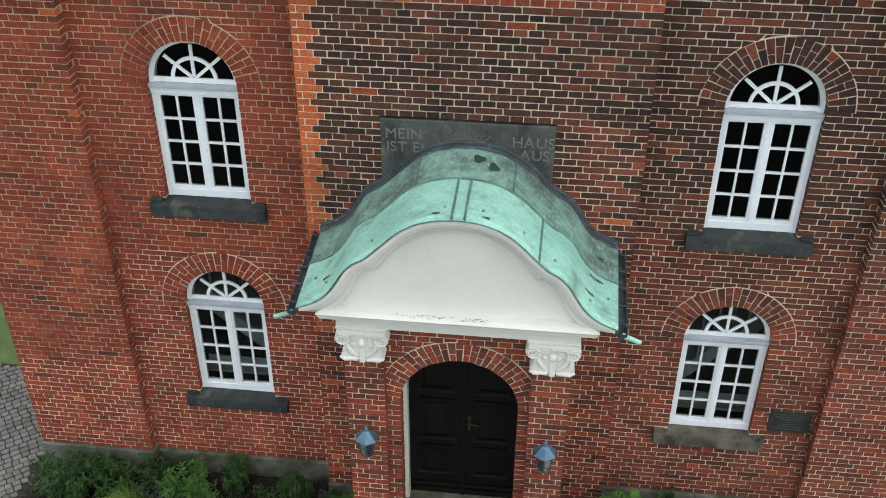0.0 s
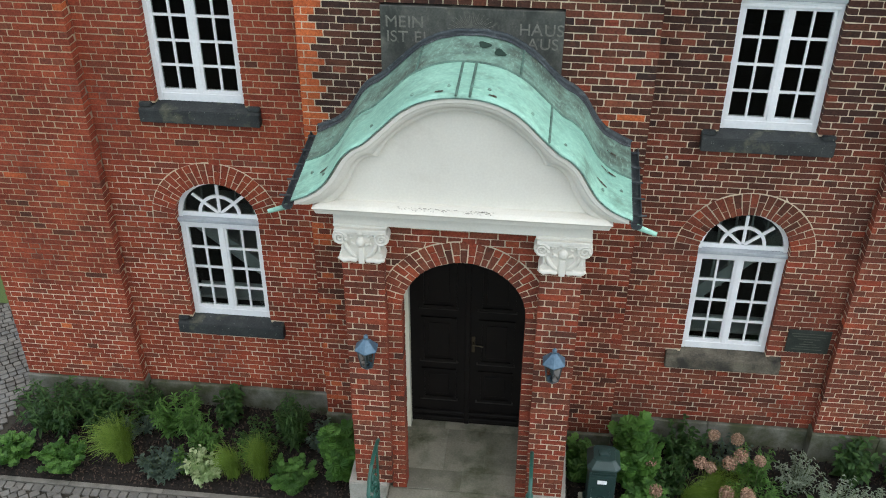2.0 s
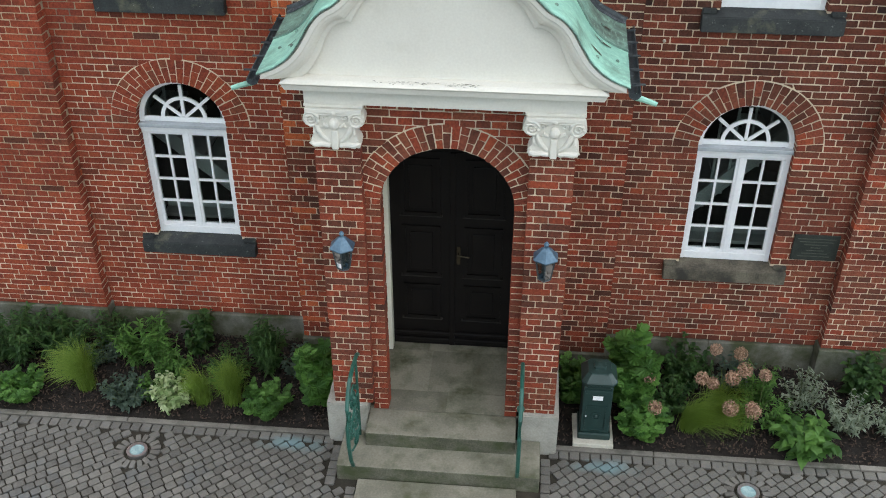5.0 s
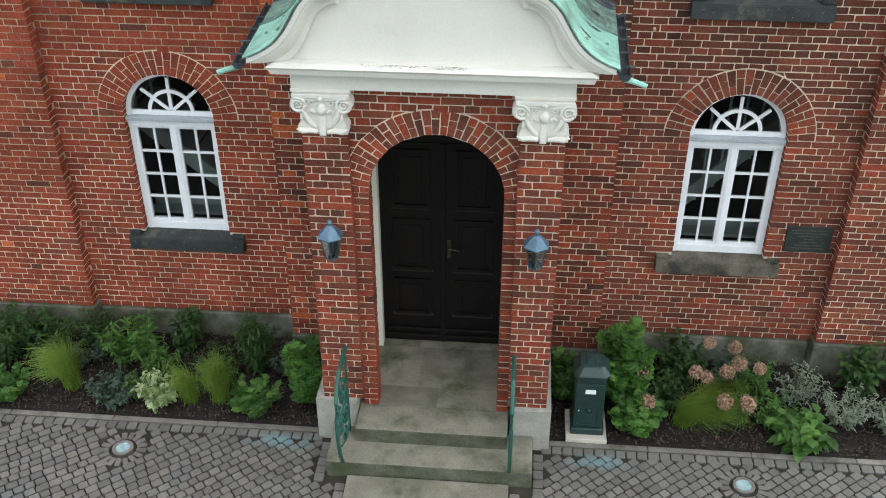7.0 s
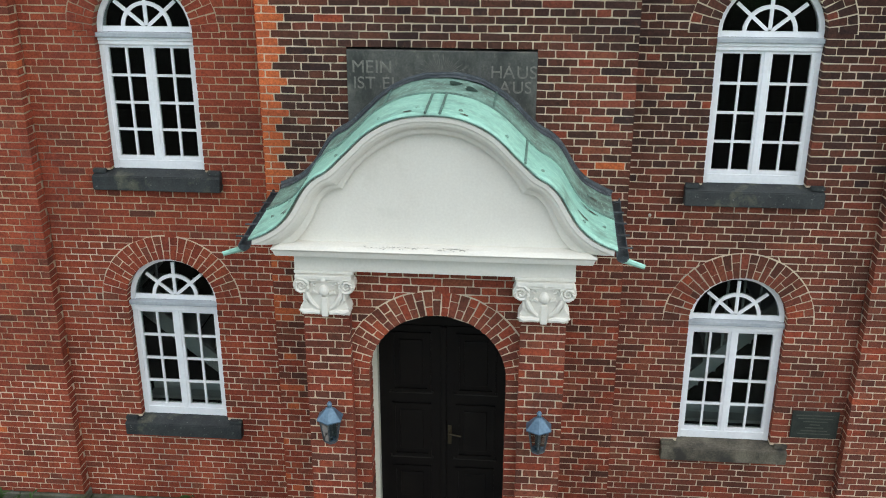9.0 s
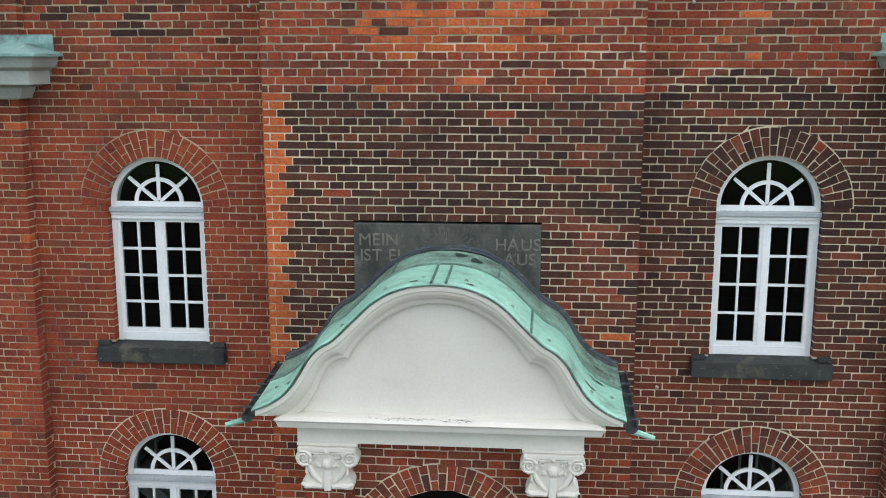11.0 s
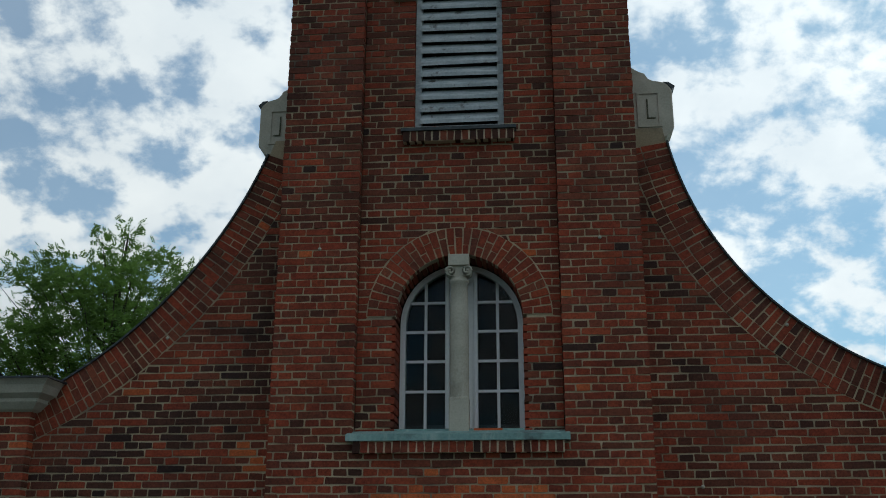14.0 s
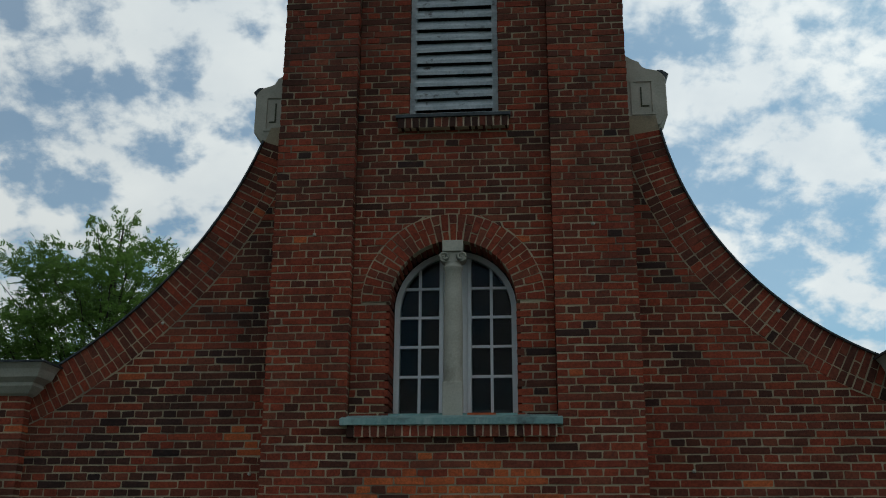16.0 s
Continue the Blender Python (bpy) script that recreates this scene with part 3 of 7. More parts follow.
    def done(self, label=""):
        raw("brickwork", self.v, self.f, BRICKS, self.m, self.wall, kind="stuff")
        raw("mortar", self.mv, self.mf, MORTARS, self.mm, self.wall, label="pale lime mortar behind the bricks")
        meshes = {}
        for header, t, at in self.single:
            key = (header, t, rng.randrange(4))
            if key not in meshes:
                w, h, d = (PITCH / 2 if header else PITCH) - JOINT_W, COURSE - JOINT_W, 0.11
                e = lambda: rng.uniform(-0.003, 0.003)
                q = worn([(e(), e()), (w + e(), e()), (w + e(), h + e()), (e(), h + e())])
                me = bpy.data.meshes.new("brick")
                me.from_pydata([(u, 0.0, v) for u, v in q] + [(u, d, v) for u, v in q], [], [tuple(range(8))] + [(i, 8 + i, 8 + (i + 1) % 8, (i + 1) % 8) for i in range(8)])
                me.materials.append(BRICKS[t])
                meshes[key] = me
            ob = new("brick", meshes[key])
            ob.parent = self.wall
            ob.location = at
        return self.wall


def arched(cx, lo, spring, r):
    """An opening with straight sides and a round head."""
    def ends(z):
        w = r if z <= spring else math.sqrt(max(0.0, r * r - (z - spring) ** 2))
        return cx - w, cx + w
    return lo, spring + r, ends


def ring_hole(cx, spring, r):
    return spring, spring + r, lambda z: (cx - math.sqrt(max(0.0, r * r - (z - spring) ** 2)), cx + math.sqrt(max(0.0, r * r - (z - spring) ** 2)))


def block(cx, half, lo, hi):
    return lo, hi, lambda z: (cx - half, cx + half)


# ---- the facade's walls ----
BAY, YC, PIL, YP, YR = 1.657, -0.34, 3.98, -0.15, -0.22
CURVES = {-1: (6.108, 12.111, 4.498, 4.87), 1: (4.963, 11.064, 3.027, 3.399)}
PLINTH = 0.36
WL, WR, WHALF = -2.81, 2.83, 0.465
UP_SILL, UP_SPRINGS, LO_SILL, LO_SPRING = 4.13, {-1: 5.462, 1: 5.522}, 1.38, 2.745
RING = 0.255


def sweep_x(z, side, k):
    """Half width of the curved gable at height z."""
    cx, cz, r = CURVES[side][0], CURVES[side][1], CURVES[side][k]
    if z >= cz:
        return cx - r
    d = r * r - (cz - z) ** 2
    return PIL if d <= 0 else min(PIL, cx - math.sqrt(d))


def pick(*weights):
    x = rng.random() * sum(weights)
    for i, w in enumerate(weights):
        x -= w
        if x < 0:
            return i
    return 0


def sooty(u, v, seed):
    """How sooty the wall is around a place, in clouds of about a metre."""
    q = noise.noise(Vector((u * 1.1, v * 1.6, seed))) + 0.4 * noise.noise(Vector((u * 3.0, v * 4.0, seed)))
    return max(0.0, min(1.0, (q - 0.12) * 2.2))


def streak(u, v, a, b, width):
    """1 on the line from a to b, falling to 0 at the given distance, with ragged edges."""
    d = Vector((b[0] - a[0], b[1] - a[1]))
    p = Vector((u - a[0], v - a[1]))
    t = max(0.0, min(1.0, p.dot(d) / d.dot(d)))
    q = (p - d * t).length + 0.12 * noise.noise(Vector((u * 4, v * 5, 1.3)))
    return max(0.0, 1 - q / width)


def tone_left(u, v):
    if v > 6.2:
        s = max(streak(u, v, (-3.3, 7.42), (-1.9, 8.45), 0.5), streak(u, v, (-1.85, 8.3), (-1.75, 9.9), 0.3), 0.7 * streak(u, v, (-3.6, 7.4), (-2.6, 7.2), 0.3))
        ember = streak(u, v, (-1.95, 7.5), (-1.75, 7.6), 0.3)
        f = min(1.0, (v - 6.2) / 1.2)
        return pick(4.6, 14.0 * s * s + 3.0 * s + 0.6 * sooty(u, v, 3) * f, 0.06 + 1.5 * ember, 3.0, f * (1.5 + 2.4 * s + 1.4 * sooty(u, v, 4)))
    return pick(9, 0.0, 0.05, 0.7, 0.05) if v > 3.6 else pick(9, 0.0, 0.0, 0.9, 0.05)


def tone_right(u, v):
    edge = 6.62 + 0.12 * math.sin(u * 3)
    if v > edge:
        s = max(streak(u, v, (2.0, 8.2), (2.1, 9.0), 0.4), streak(u, v, (1.75, 8.0), (1.72, 9.8), 0.25))
        return pick(4.4, 2.8 * s + 0.4 * sooty(u, v, 5), 0.06, 3.4, 1.5 + 1.6 * s + 1.2 * sooty(u, v, 6))
    if v > 4.4:
        return pick(0.05, 9, 0.0, 0.5, 1.8)
    f = max(0.0, min(1.0, (v - 2.5) / 1.9))
    return pick(1.2 * (1 - f) ** 2, 5.0 * max(0.0, f - 0.55) ** 1.2, 0.0, 6 * (1 - f) + 0.8, 1.4 + 5 * f)


def tone_bay(u, v):
    if v > 6.56:
        if v < 7.4 and streak(u, v, (-0.5, 7.12), (0.6, 7.14), 0.30 if v < 7.14 else 0.24) > 0.12:
            return pick(1.6, 0, 5, 0.8, 0.1)
        s = 0.0
        if abs(u) < 0.93 and v > 7.7:
            s = max(0.0, 1 - (v - 7.75) / 0.55) if v < 8.6 else 0.0
        s = max(s, streak(u, v, (-0.95, 7.62), (-0.97, 7.3), 0.1), streak(u, v, (-0.93, 7.55), (0.95, 7.55), 0.06) * 0.6)
        if v > 9.6:
            return pick(3.4, 0.3 + 1.0 * sooty(u, v, 7), 0, 3.4, 3.2 + 2.0 * sooty(u, v, 8))
        return pick(6, 3.0 * s + 0.35 * sooty(u, v, 9), 0.12, 3.6, 0.5 + 2.5 * s + 1.2 * sooty(u, v, 2))
    if u < -1.43:
        return 2 if v > 3.6 else pick(4.0, 0.0, 2.2, 2.0, 0.1)
    if 3.6 < v < 5.4 and u > 0.95:
        f = max(0.0, 1 - abs(u - 1.2) / 0.3)
        return pick(0.4 * f, 2.2 - 1.8 * f, 0.4 * f, 2.0 + 2 * f, 4)
    if v > 3.6:
        return pick(0.05, 9, 0.06, 0.7, 2.0)
    return pick(3.0, 0.04, 0.0, 4, 2.2)


def tone_pil(u, v):
    if v > 6.5:
        return pick(4, 0.8, 0.1, 3, 2.5)
    return pick(8, 0.0, 0.15, 0.9, 0.15)


def tone_porch(u, v):
    return pick(3.8, 0.0, 0.0, 5.0, 1.0)


for side, name, cx, tone in ((-1, "wall_left", WL, tone_left), (1, "wall_right", WR, tone_right)):
    words = "red brick wall with mossy joints under a sweeping gable" if side < 0 else "sooty brown brick wall under a sweeping gable"
    w = Brickwork(name, words, keep=lambda u, v: 0.9 < v < 3.2 and abs(u) < 3.9)
    w.joint = (lambda u, v: 0 if v < 3.4 else (1 if v < 8.8 else 2)) if side < 0 else (lambda u, v: 0 if v < 6.7 else (1 if v < 8.8 else 2))
    P = front(0.0)
    inner = (lambda z: (-sweep_x(z, -1, 3), -BAY)) if side < 0 else (lambda z: (BAY, sweep_x(z, 1, 3)))
    outer = (lambda z: (-sweep_x(z, -1, 2), -BAY)) if side < 0 else (lambda z: (BAY, sweep_x(z, 1, 2)))
    UP_SPRING = UP_SPRINGS[side]
    opens = [arched(cx, UP_SILL, UP_SPRING, WHALF), arched(cx, LO_SILL, LO_SPRING, WHALF)]
    sills = [block(cx, 0.63, UP_SILL - 0.18, UP_SILL - 0.002), block(cx, 0.63, LO_SILL - 0.18, LO_SILL - 0.002)]
    rings = [ring_hole(cx, UP_SPRING, WHALF + RING), ring_hole(cx, LO_SPRING, WHALF + RING)]
    cut = []
    for lo, hi, ends in opens:
        cut.append((lo, hi - WHALF, ends))
    w.lay(P, PLINTH, 10.6, inner, cut + rings + sills, tone, single=True)
    w.mv.clear(), w.mf.clear(), w.mm.clear()
    keep_v, keep_f, keep_m = list(w.v), list(w.f), list(w.m)
    w.lay(P, PLINTH, 10.7, outer, opens + sills, tone)
    w.v, w.f, w.m = keep_v, keep_f, keep_m
    for spring in (UP_SPRING, LO_SPRING):
        w.ring(P, cx, spring, WHALF, WHALF + RING, 0.0, math.pi, tone, joint=1 if side < 0 and spring > 4 else 0)
    gx, gz, r0, r1 = CURVES[side]
    a_top, a_bot = math.pi + math.asin((gz - 10.53) / r0), math.pi + math.acos((gx - PIL) / r1)
    w.ring(P, side * gx, gz, r0, r1, *((a_bot, a_top) if side > 0 else (3 * math.pi - a_bot, 3 * math.pi - a_top)), lambda u, v: pick(3.6, 0.25, 0.08, 3.6, 1.6 + max(0.0, v - 8.6)), split=(0.34, 0.68), pitch=0.072, joint=1, limit=lambda u, v: abs(u) < PIL + 0.08 and abs(u) > BAY + 0.02 and v < 10.56)
    w.done()

    # dark lead edge on the sweep of the gable
    bm = bmesh.new()
    ts = [a_top + (a_bot - a_top) * i / 40 for i in range(41)]
    band(bm, [(side * (gx + (r0 - 0.012) * math.cos(t)), gz + (r0 - 0.012) * math.sin(t)) for t in ts], [(side * (gx + (r0 + 0.004) * math.cos(t)), gz + (r0 + 0.004) * math.sin(t)) for t in ts], front(0), -0.03, 0.40)
    tagged(part("gable_coping", bm, LEAD), "dark lead coping along the curved gable", "coping", "gable copings", "structure")

# centre bay and tower front
w = Brickwork("wall_tower", "tall projecting tower bay of dark and red brick", keep=lambda u, v: 5.5 < v < 6.9)
w.joint = lambda u, v: 0 if v < 6.9 else (1 if v < 9.8 else 2)
P = front(YC)
REC = 0.918
opens = [block(0, REC, 7.70, 13.4), (0.36, 3.4, lambda z: (-0.80, 0.80))]
w.lay(P, PLINTH, 13.4, lambda z: (-BAY, BAY), opens + [block(-0.03, 0.83, 4.75, 5.393)], tone_bay, single=True, thick=0.30, shift=-BAY)
CW, CW_R, CW_SILL, CW_SPRING = 0.004, 0.572, 7.77, 8.80
LV, LV_R, LV_SILL, LV_SPRING = 0.008, 0.43, 10.66, 12.22
PR = front(YR)
c_open, l_open = arched(CW, CW_SILL, CW_SPRING, CW_R), arched(LV, LV_SILL, LV_SPRING, LV_R)
kv, kf, km = list(w.mv), list(w.mf), list(w.mm)
w.lay(PR, 7.70, 13.4, lambda z: (-REC, REC), [(c_open[0], CW_SPRING, c_open[2]), ring_hole(CW, CW_SPRING, CW_R + 0.265), block(LV, LV_R, LV_SILL, LV_SPRING), block(LV, 0.66, 12.06, 13.4)], tone_bay, depth=0.32)
w.mv, w.mf, w.mm = kv, kf, km
keep = (list(w.v), list(w.f), list(w.m))
w.lay(PR, 7.70, 13.4, lambda z: (-REC, REC), [arched(CW, CW_SILL, CW_SPRING, CW_R + 0.03), l_open], tone_bay)
w.v, w.f, w.m = keep
w.ring(PR, CW, CW_SPRING, CW_R, CW_R + 0.265, 0.0, math.pi, joint=1, depth=0.32, tone=lambda u, v: pick(6, 0.2, 0.3, 3))
for sx, mk in ((1, east), (-1, west)):
    w.lay(mk(sx * BAY), PLINTH, 13.4, lambda z: (YC + 0.115, 0.0 if z < 6.3 else 3.2), (), tone_bay, thick=0.2)
for i in range(26):
    u = -0.895 + i * 0.0692
    w.brick(front(-0.405), [(u, 7.566), (u + 0.06, 7.566), (u + 0.06, 7.662), (u, 7.662)], pick(4, 1.5, 0.3, 4), 0, 0.2)
for i in range(15):
    u = -0.52 + i * 0.0705
    w.brick(front(-0.30), [(u, 10.49), (u + 0.061, 10.49), (u + 0.061, 10.59), (u, 10.59)], pick(0.4, 6, 0.0, 2, 2), 0, 0.2)
w.done()
bm = bmesh.new()
box(bm, -0.895, 0.905, -0.398, -0.25, 7.566, 7.664)
box(bm, -0.52, 0.535, -0.293, -0.2, 10.49, 10.592)
slab = bmesh.new()
box(slab, -0.54, 0.555, -0.315, -0.2, 10.593, 10.625)
tagged(part("louvre_sill", slab, LEAD), "dark lead-covered sill under the louvre", "sill", kind="structure")
tagged(part("sill_bedding", bm, MORTAR), "pale mortar bedding under projecting sill bricks", "trim", kind="structure")
bm = bmesh.new()
box(bm, -BAY + 0.01, BAY - 0.01, -0.2, 3.2, 13.35, 13.42)
box(bm, -BAY + 0.01, BAY - 0.01, 3.1, 3.2, 6.0, 13.4)
tagged(part("tower_back", bm, MORTAR), "plain back and top of the brick tower", "wall", kind="structure")

# corner pilasters
for side, name in ((-1, "wall_corner_left"), (1, "wall_corner_right")):
    w = Brickwork(name, "bright red brick corner pilaster" if side < 0 else "red brown brick corner pilaster", keep=lambda u, v: 1.0 < v < 3.0)
    xo = 5.44
    w.joint = (lambda u, v: 0 if v < 1.8 else 1) if side < 0 else (lambda u, v: 0 if v < 6.5 else 1)
    ends = (lambda z: (-xo, -PIL)) if side < 0 else (lambda z: (PIL, xo))
    tn = tone_pil if side < 0 else tone_right
    w.lay(front(YP), 0.45, 6.5, ends, (), tn, shift=0.05, single=True, thick=0.3)
    w.lay(front(YP + 0.03), 6.95, 8.05, (lambda z: (-xo, -PIL + 0.03)) if side < 0 else (lambda z: (PIL - 0.03, xo)), (), tn, thick=0.3)
    inner_face = east(-PIL) if side < 0 else west(PIL)
    w.lay(inner_face, 0.45, 6.5, lambda z: (YP + 0.115, 0.0), (), tn, thick=0.2)
    inner_face = east(-PIL + 0.03) if side < 0 else west(PIL - 0.03)
    w.lay(inner_face, 6.95, 8.05, lambda z: (YP + 0.145, 0.0), (), tn, thick=0.2)
    outer_face = west(-xo) if side < 0 else east(xo)
    w.lay(outer_face, 0.45, 8.0, lambda z: (YP + 0.115, 1.5), (), tn, thick=0.2)
    w.done()
    # the two cornices
    for nm, z0, prof, cap in (("cornice", 6.47, [(0.0, 0.0), (0.05, 0.0), (0.10, 0.10), (0.24, 0.13), (0.24, 0.25), (0.30, 0.28), (0.33, 0.36), (0.36, 0.40)], True), ("upper_cornice", 7.99, [(0.0, 0.0), (0.04, 0.02), (0.10, 0.08), (0.10, 0.11), (0.17, 0.15), (0.20, 0.22), (0.24, 0.27)], False)):
        th = thing(nm, "pale moulded cornice with a green copper cap" if cap else "pale moulded stone cornice on the corner pilaster", "cornice", group="pilaster cornices")
        bm = bmesh.new()
        base = 0.0 if cap else 0.03
        rows = []
        for o, h in prof:
            xi, yf = PIL - base - o, YP + base - o
            rows.append([bm.verts.new((side * xi, 0.1, z0 + h)), bm.verts.new((side * xi, yf, z0 + h)), bm.verts.new((side * (xo + o), yf, z0 + h)), bm.verts.new((side * (xo + o), 0.6, z0 + h))])
        for a, b in zip(rows, rows[1:]):
            for k in range(3):
                bm.faces.new((a[k], a[k + 1], b[k + 1], b[k]))
        bm.faces.new(rows[-1])
        bm.faces.new(rows[0][::-1])
        part("moulding", bm, LIMESTONE if not cap else mat("grey cornice paint", (0.30, 0.32, 0.30), (0.42, 0.44, 0.41), rough=0.7, scale=3, fine=50, bump=0.2), th)
        bm = bmesh.new()
        o = prof[-1][0] + 0.02
        zt = z0 + prof[-1][1]
        xi, yf = PIL - base - o, YP + base - o
        if cap:
            lo = [(side * xi, 0.0, zt), (side * xi, yf, zt), (side * (xo + o), yf, zt), (side * (xo + o), 0.6, zt)]
            hi = [(side * (PIL - 0.03), 0.0, zt + 0.11), (side * (PIL - 0.03), YP + 0.02, zt + 0.11), (side * xo, YP + 0.02, zt + 0.11), (side * xo, 0.6, zt + 0.11)]
            vs = [[bm.verts.new(p) for p in ring] for ring in ([(x, y, z - 0.025) for x, y, z in lo], lo, hi)]
            for a, b in zip(vs, vs[1:]):
                for k in range(3):
                    bm.faces.new((a[k], a[k + 1], b[k + 1], b[k]))
            part("copper_cap", bm, SILL_COPPER, th, "streaked verdigris copper cap")
            bm = bmesh.new()
            box(bm, side * (PIL - 0.36), side * (xo), YP + 0.005, YP + 0.012, zt + 0.09, zt + 0.17)
            box(bm, side * (PIL - 0.30), side * (PIL - 0.03), -0.012, -0.004, zt + 0.02, zt + 0.14)
            part("flashing", bm, SILL_COPPER, th)
        else:
            box(bm, side * xi, side * (xo + o), yf, 0.6, zt, zt + 0.018)
            part("copper_cap", bm, LEAD, th)

# plinth
for i, (x0, x1, y, h) in enumerate(((-5.46, -PIL + 0.02, YP - 0.03, 0.45), (-PIL + 0.021, -BAY - 0.02, -0.035, PLINTH), (-BAY - 0.019, -1.1, YC - 0.03, PLINTH), (1.1, BAY + 0.019, YC - 0.03, PLINTH), (BAY + 0.02, PIL - 0.021, -0.035, PLINTH), (PIL - 0.02, 5.46, YP - 0.03, 0.45))):
    th = thing("plinth", "mossy grey sandstone plinth course", "plinth", "structure", "plinth stones")
    n = max(1, round((x1 - x0) / 0.95))
    for k in range(n):
        a, b = x0 + (x1 - x0) * k / n, x0 + (x1 - x0) * (k + 1) / n
        bm = bmesh.new()
        vs = box(bm, a + 0.003, b - 0.003, y, 0.3, -0.1, h)
        for v in vs:
            if v.co.z > h - 0.001 and v.co.y < y + 0.001:
                v.co.z -= 0.015
        bmesh.ops.bevel(bm, geom=[e for e in bm.edges], offset=0.006, segments=1, affect="EDGES")
        part("stone", bm, STONE, th)

# the body of the building behind the front, closing the rooms
bm = bmesh.new()
box(bm, -5.44, -5.24, 1.5, 12.0, 0, 6.4)
box(bm, 5.24, 5.44, 1.5, 12.0, 0, 6.4)
box(bm, -5.44, 5.44, 12.0, 12.2, 0, 6.4)
tagged(part("wall_body", bm, RED), "plain brick side and back walls of the church", "wall", kind="structure")
bm = bmesh.new()
prism(bm, [(-5.6, 6.35), (5.6, 6.35), (3.0, 7.9), (-3.0, 7.9)], front(0.36), 0.0, 12.0)
tagged(part("main_roof", bm, ROOF), "plain grey roof behind the gable", "roof", kind="structure")
# inner wall and floors: the rooms' darkness is in their colour
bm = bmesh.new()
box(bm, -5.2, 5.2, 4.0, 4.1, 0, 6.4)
tagged(part("wall_inner", bm, ROOM_SHADE), "inner wall coloured near-black for the unlit church room", "wall", kind="structure")
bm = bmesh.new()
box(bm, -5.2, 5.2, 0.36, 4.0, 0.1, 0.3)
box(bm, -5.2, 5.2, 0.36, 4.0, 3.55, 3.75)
tagged(part("floor_inner", bm, ROOM_SHADE), "inner floors coloured near-black for the unlit church", "floor", kind="structure")
# plain wall added behind the tower window, its darkness painted in
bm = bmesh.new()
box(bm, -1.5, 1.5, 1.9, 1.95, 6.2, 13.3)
tagged(part("wall_tower_inner", bm, ROOM_SHADE), "tower backing wall coloured near-black for the unlit inside", "wall", kind="structure")


# ---- windows ----
def arch_window(name, cx, sill, spring, r, y, label, drop=0.018):
    """White two-leaf casement with a fan light over a moulded transom."""
    th = thing(name, label, "window", "structure", "arched facade windows")
    P = front(y)
    fw, N = 0.048, 24
    bm = bmesh.new()
    o = [(cx - r, sill)] + arc(cx, spring, r, math.pi, 0, N) + [(cx + r, sill)]
    i = [(cx - r + fw, sill)] + arc(cx, spring, r - fw, math.pi, 0, N) + [(cx + r - fw, sill)]
    band(bm, o, i, P, 0.0, 0.10)
    box(bm, cx - r + fw, cx + r - fw, y + 0.003, y + 0.1, sill, sill + 0.085, bevel=0.004)
    part("frame", bm, WHITE, th)
    # transom
    bm = bmesh.new()
    tz = spring - drop
    box(bm, cx - r - 0.004, cx + r + 0.004, y - 0.055, y + 0.02, tz - 0.042, tz, bevel=0.006)
    part("weather_bar", bm, mat_grey, th, "grey painted weather bar")
    bm = bmesh.new()
    box(bm, cx - r + 0.001, cx + r - 0.001, y - 0.03, y + 0.06, tz - 0.075, tz - 0.043, bevel=0.006)
    box(bm, cx - r + 0.001, cx + r - 0.001, y - 0.018, y + 0.06, tz - 0.115, tz - 0.076, bevel=0.006)
    part("transom", bm, WHITE, th)
    # fan light
    bm = bmesh.new()
    ri, b = r - fw, 0.016
    box(bm, cx - ri, cx + ri, y + 0.018, y + 0.05, tz + 0.001, tz + 0.05)
    h0, h1 = ri * 0.49, ri * 0.575
    hz = tz + 0.04
    band(bm, arc(cx, hz, h1, math.pi, 0, 16), arc(cx, hz, h0, math.pi, 0, 16), P, 0.02, 0.048)
    for a in (40, 90, 140):
        t = radians(a)
        dx, dz = math.cos(t), math.sin(t)
        end = ri - 0.03 + (spring - hz) * dz
        q = [(cx + dx * s - dz * e, hz + dz * s + dx * e) for s, e in ((0.02, -b), (end, -b), (end, b), (0.02, b))]
        prism(bm, q, P, 0.022, 0.046)
    part("fan_light", bm, WHITE, th)
    bm = bmesh.new()
    prism(bm, [(cx - ri, tz + 0.01)] + arc(cx, spring, ri, math.pi, 0, 20) + [(cx + ri, tz + 0.01)], P, 0.034, 0.038)
    g = part("pane", bm, GLASS, th)
    g.visible_shadow = False
    # two leaves
    top, bot = tz - 0.117, sill + 0.087
    for s in (-1, 1):
        x0, x1 = (cx - r + fw, cx - 0.001) if s < 0 else (cx + 0.001, cx + r - fw)
        sl, sr_, st = (0.03, 0.048, 0.036) if s < 0 else (0.048, 0.03, 0.036)
        bm = bmesh.new()
        band(bm, [(x0, bot), (x0, top), (x1, top), (x1, bot)], [(x0 + sl, bot + st), (x0 + sl, top - st * 0.8), (x1 - sr_, top - st * 0.8), (x1 - sr_, bot + st)], P, 0.012, 0.06, closed=True)
        leaf = part("casement", bm, WHITE, th)
        gx0, gx1, gz0, gz1 = x0 + sl, x1 - sr_, bot + st, top - st * 0.8
        bm = bmesh.new()
        mx = (gx0 + gx1) / 2
        box(bm, mx - 0.011, mx + 0.011, y + 0.018, y + 0.05, gz0, gz1)
        for k in (1, 2, 3):
            zz = gz0 + (gz1 - gz0) * k / 4
            box(bm, gx0, gx1, y + 0.0185, y + 0.0495, zz - 0.011, zz + 0.011)
        part("glazing_bar", bm, WHITE, leaf)
        for k in range(4):
            for a, b2 in ((gx0, mx), (mx, gx1)):
                z0, z1 = gz0 + (gz1 - gz0) * k / 4, gz0 + (gz1 - gz0) * (k + 1) / 4
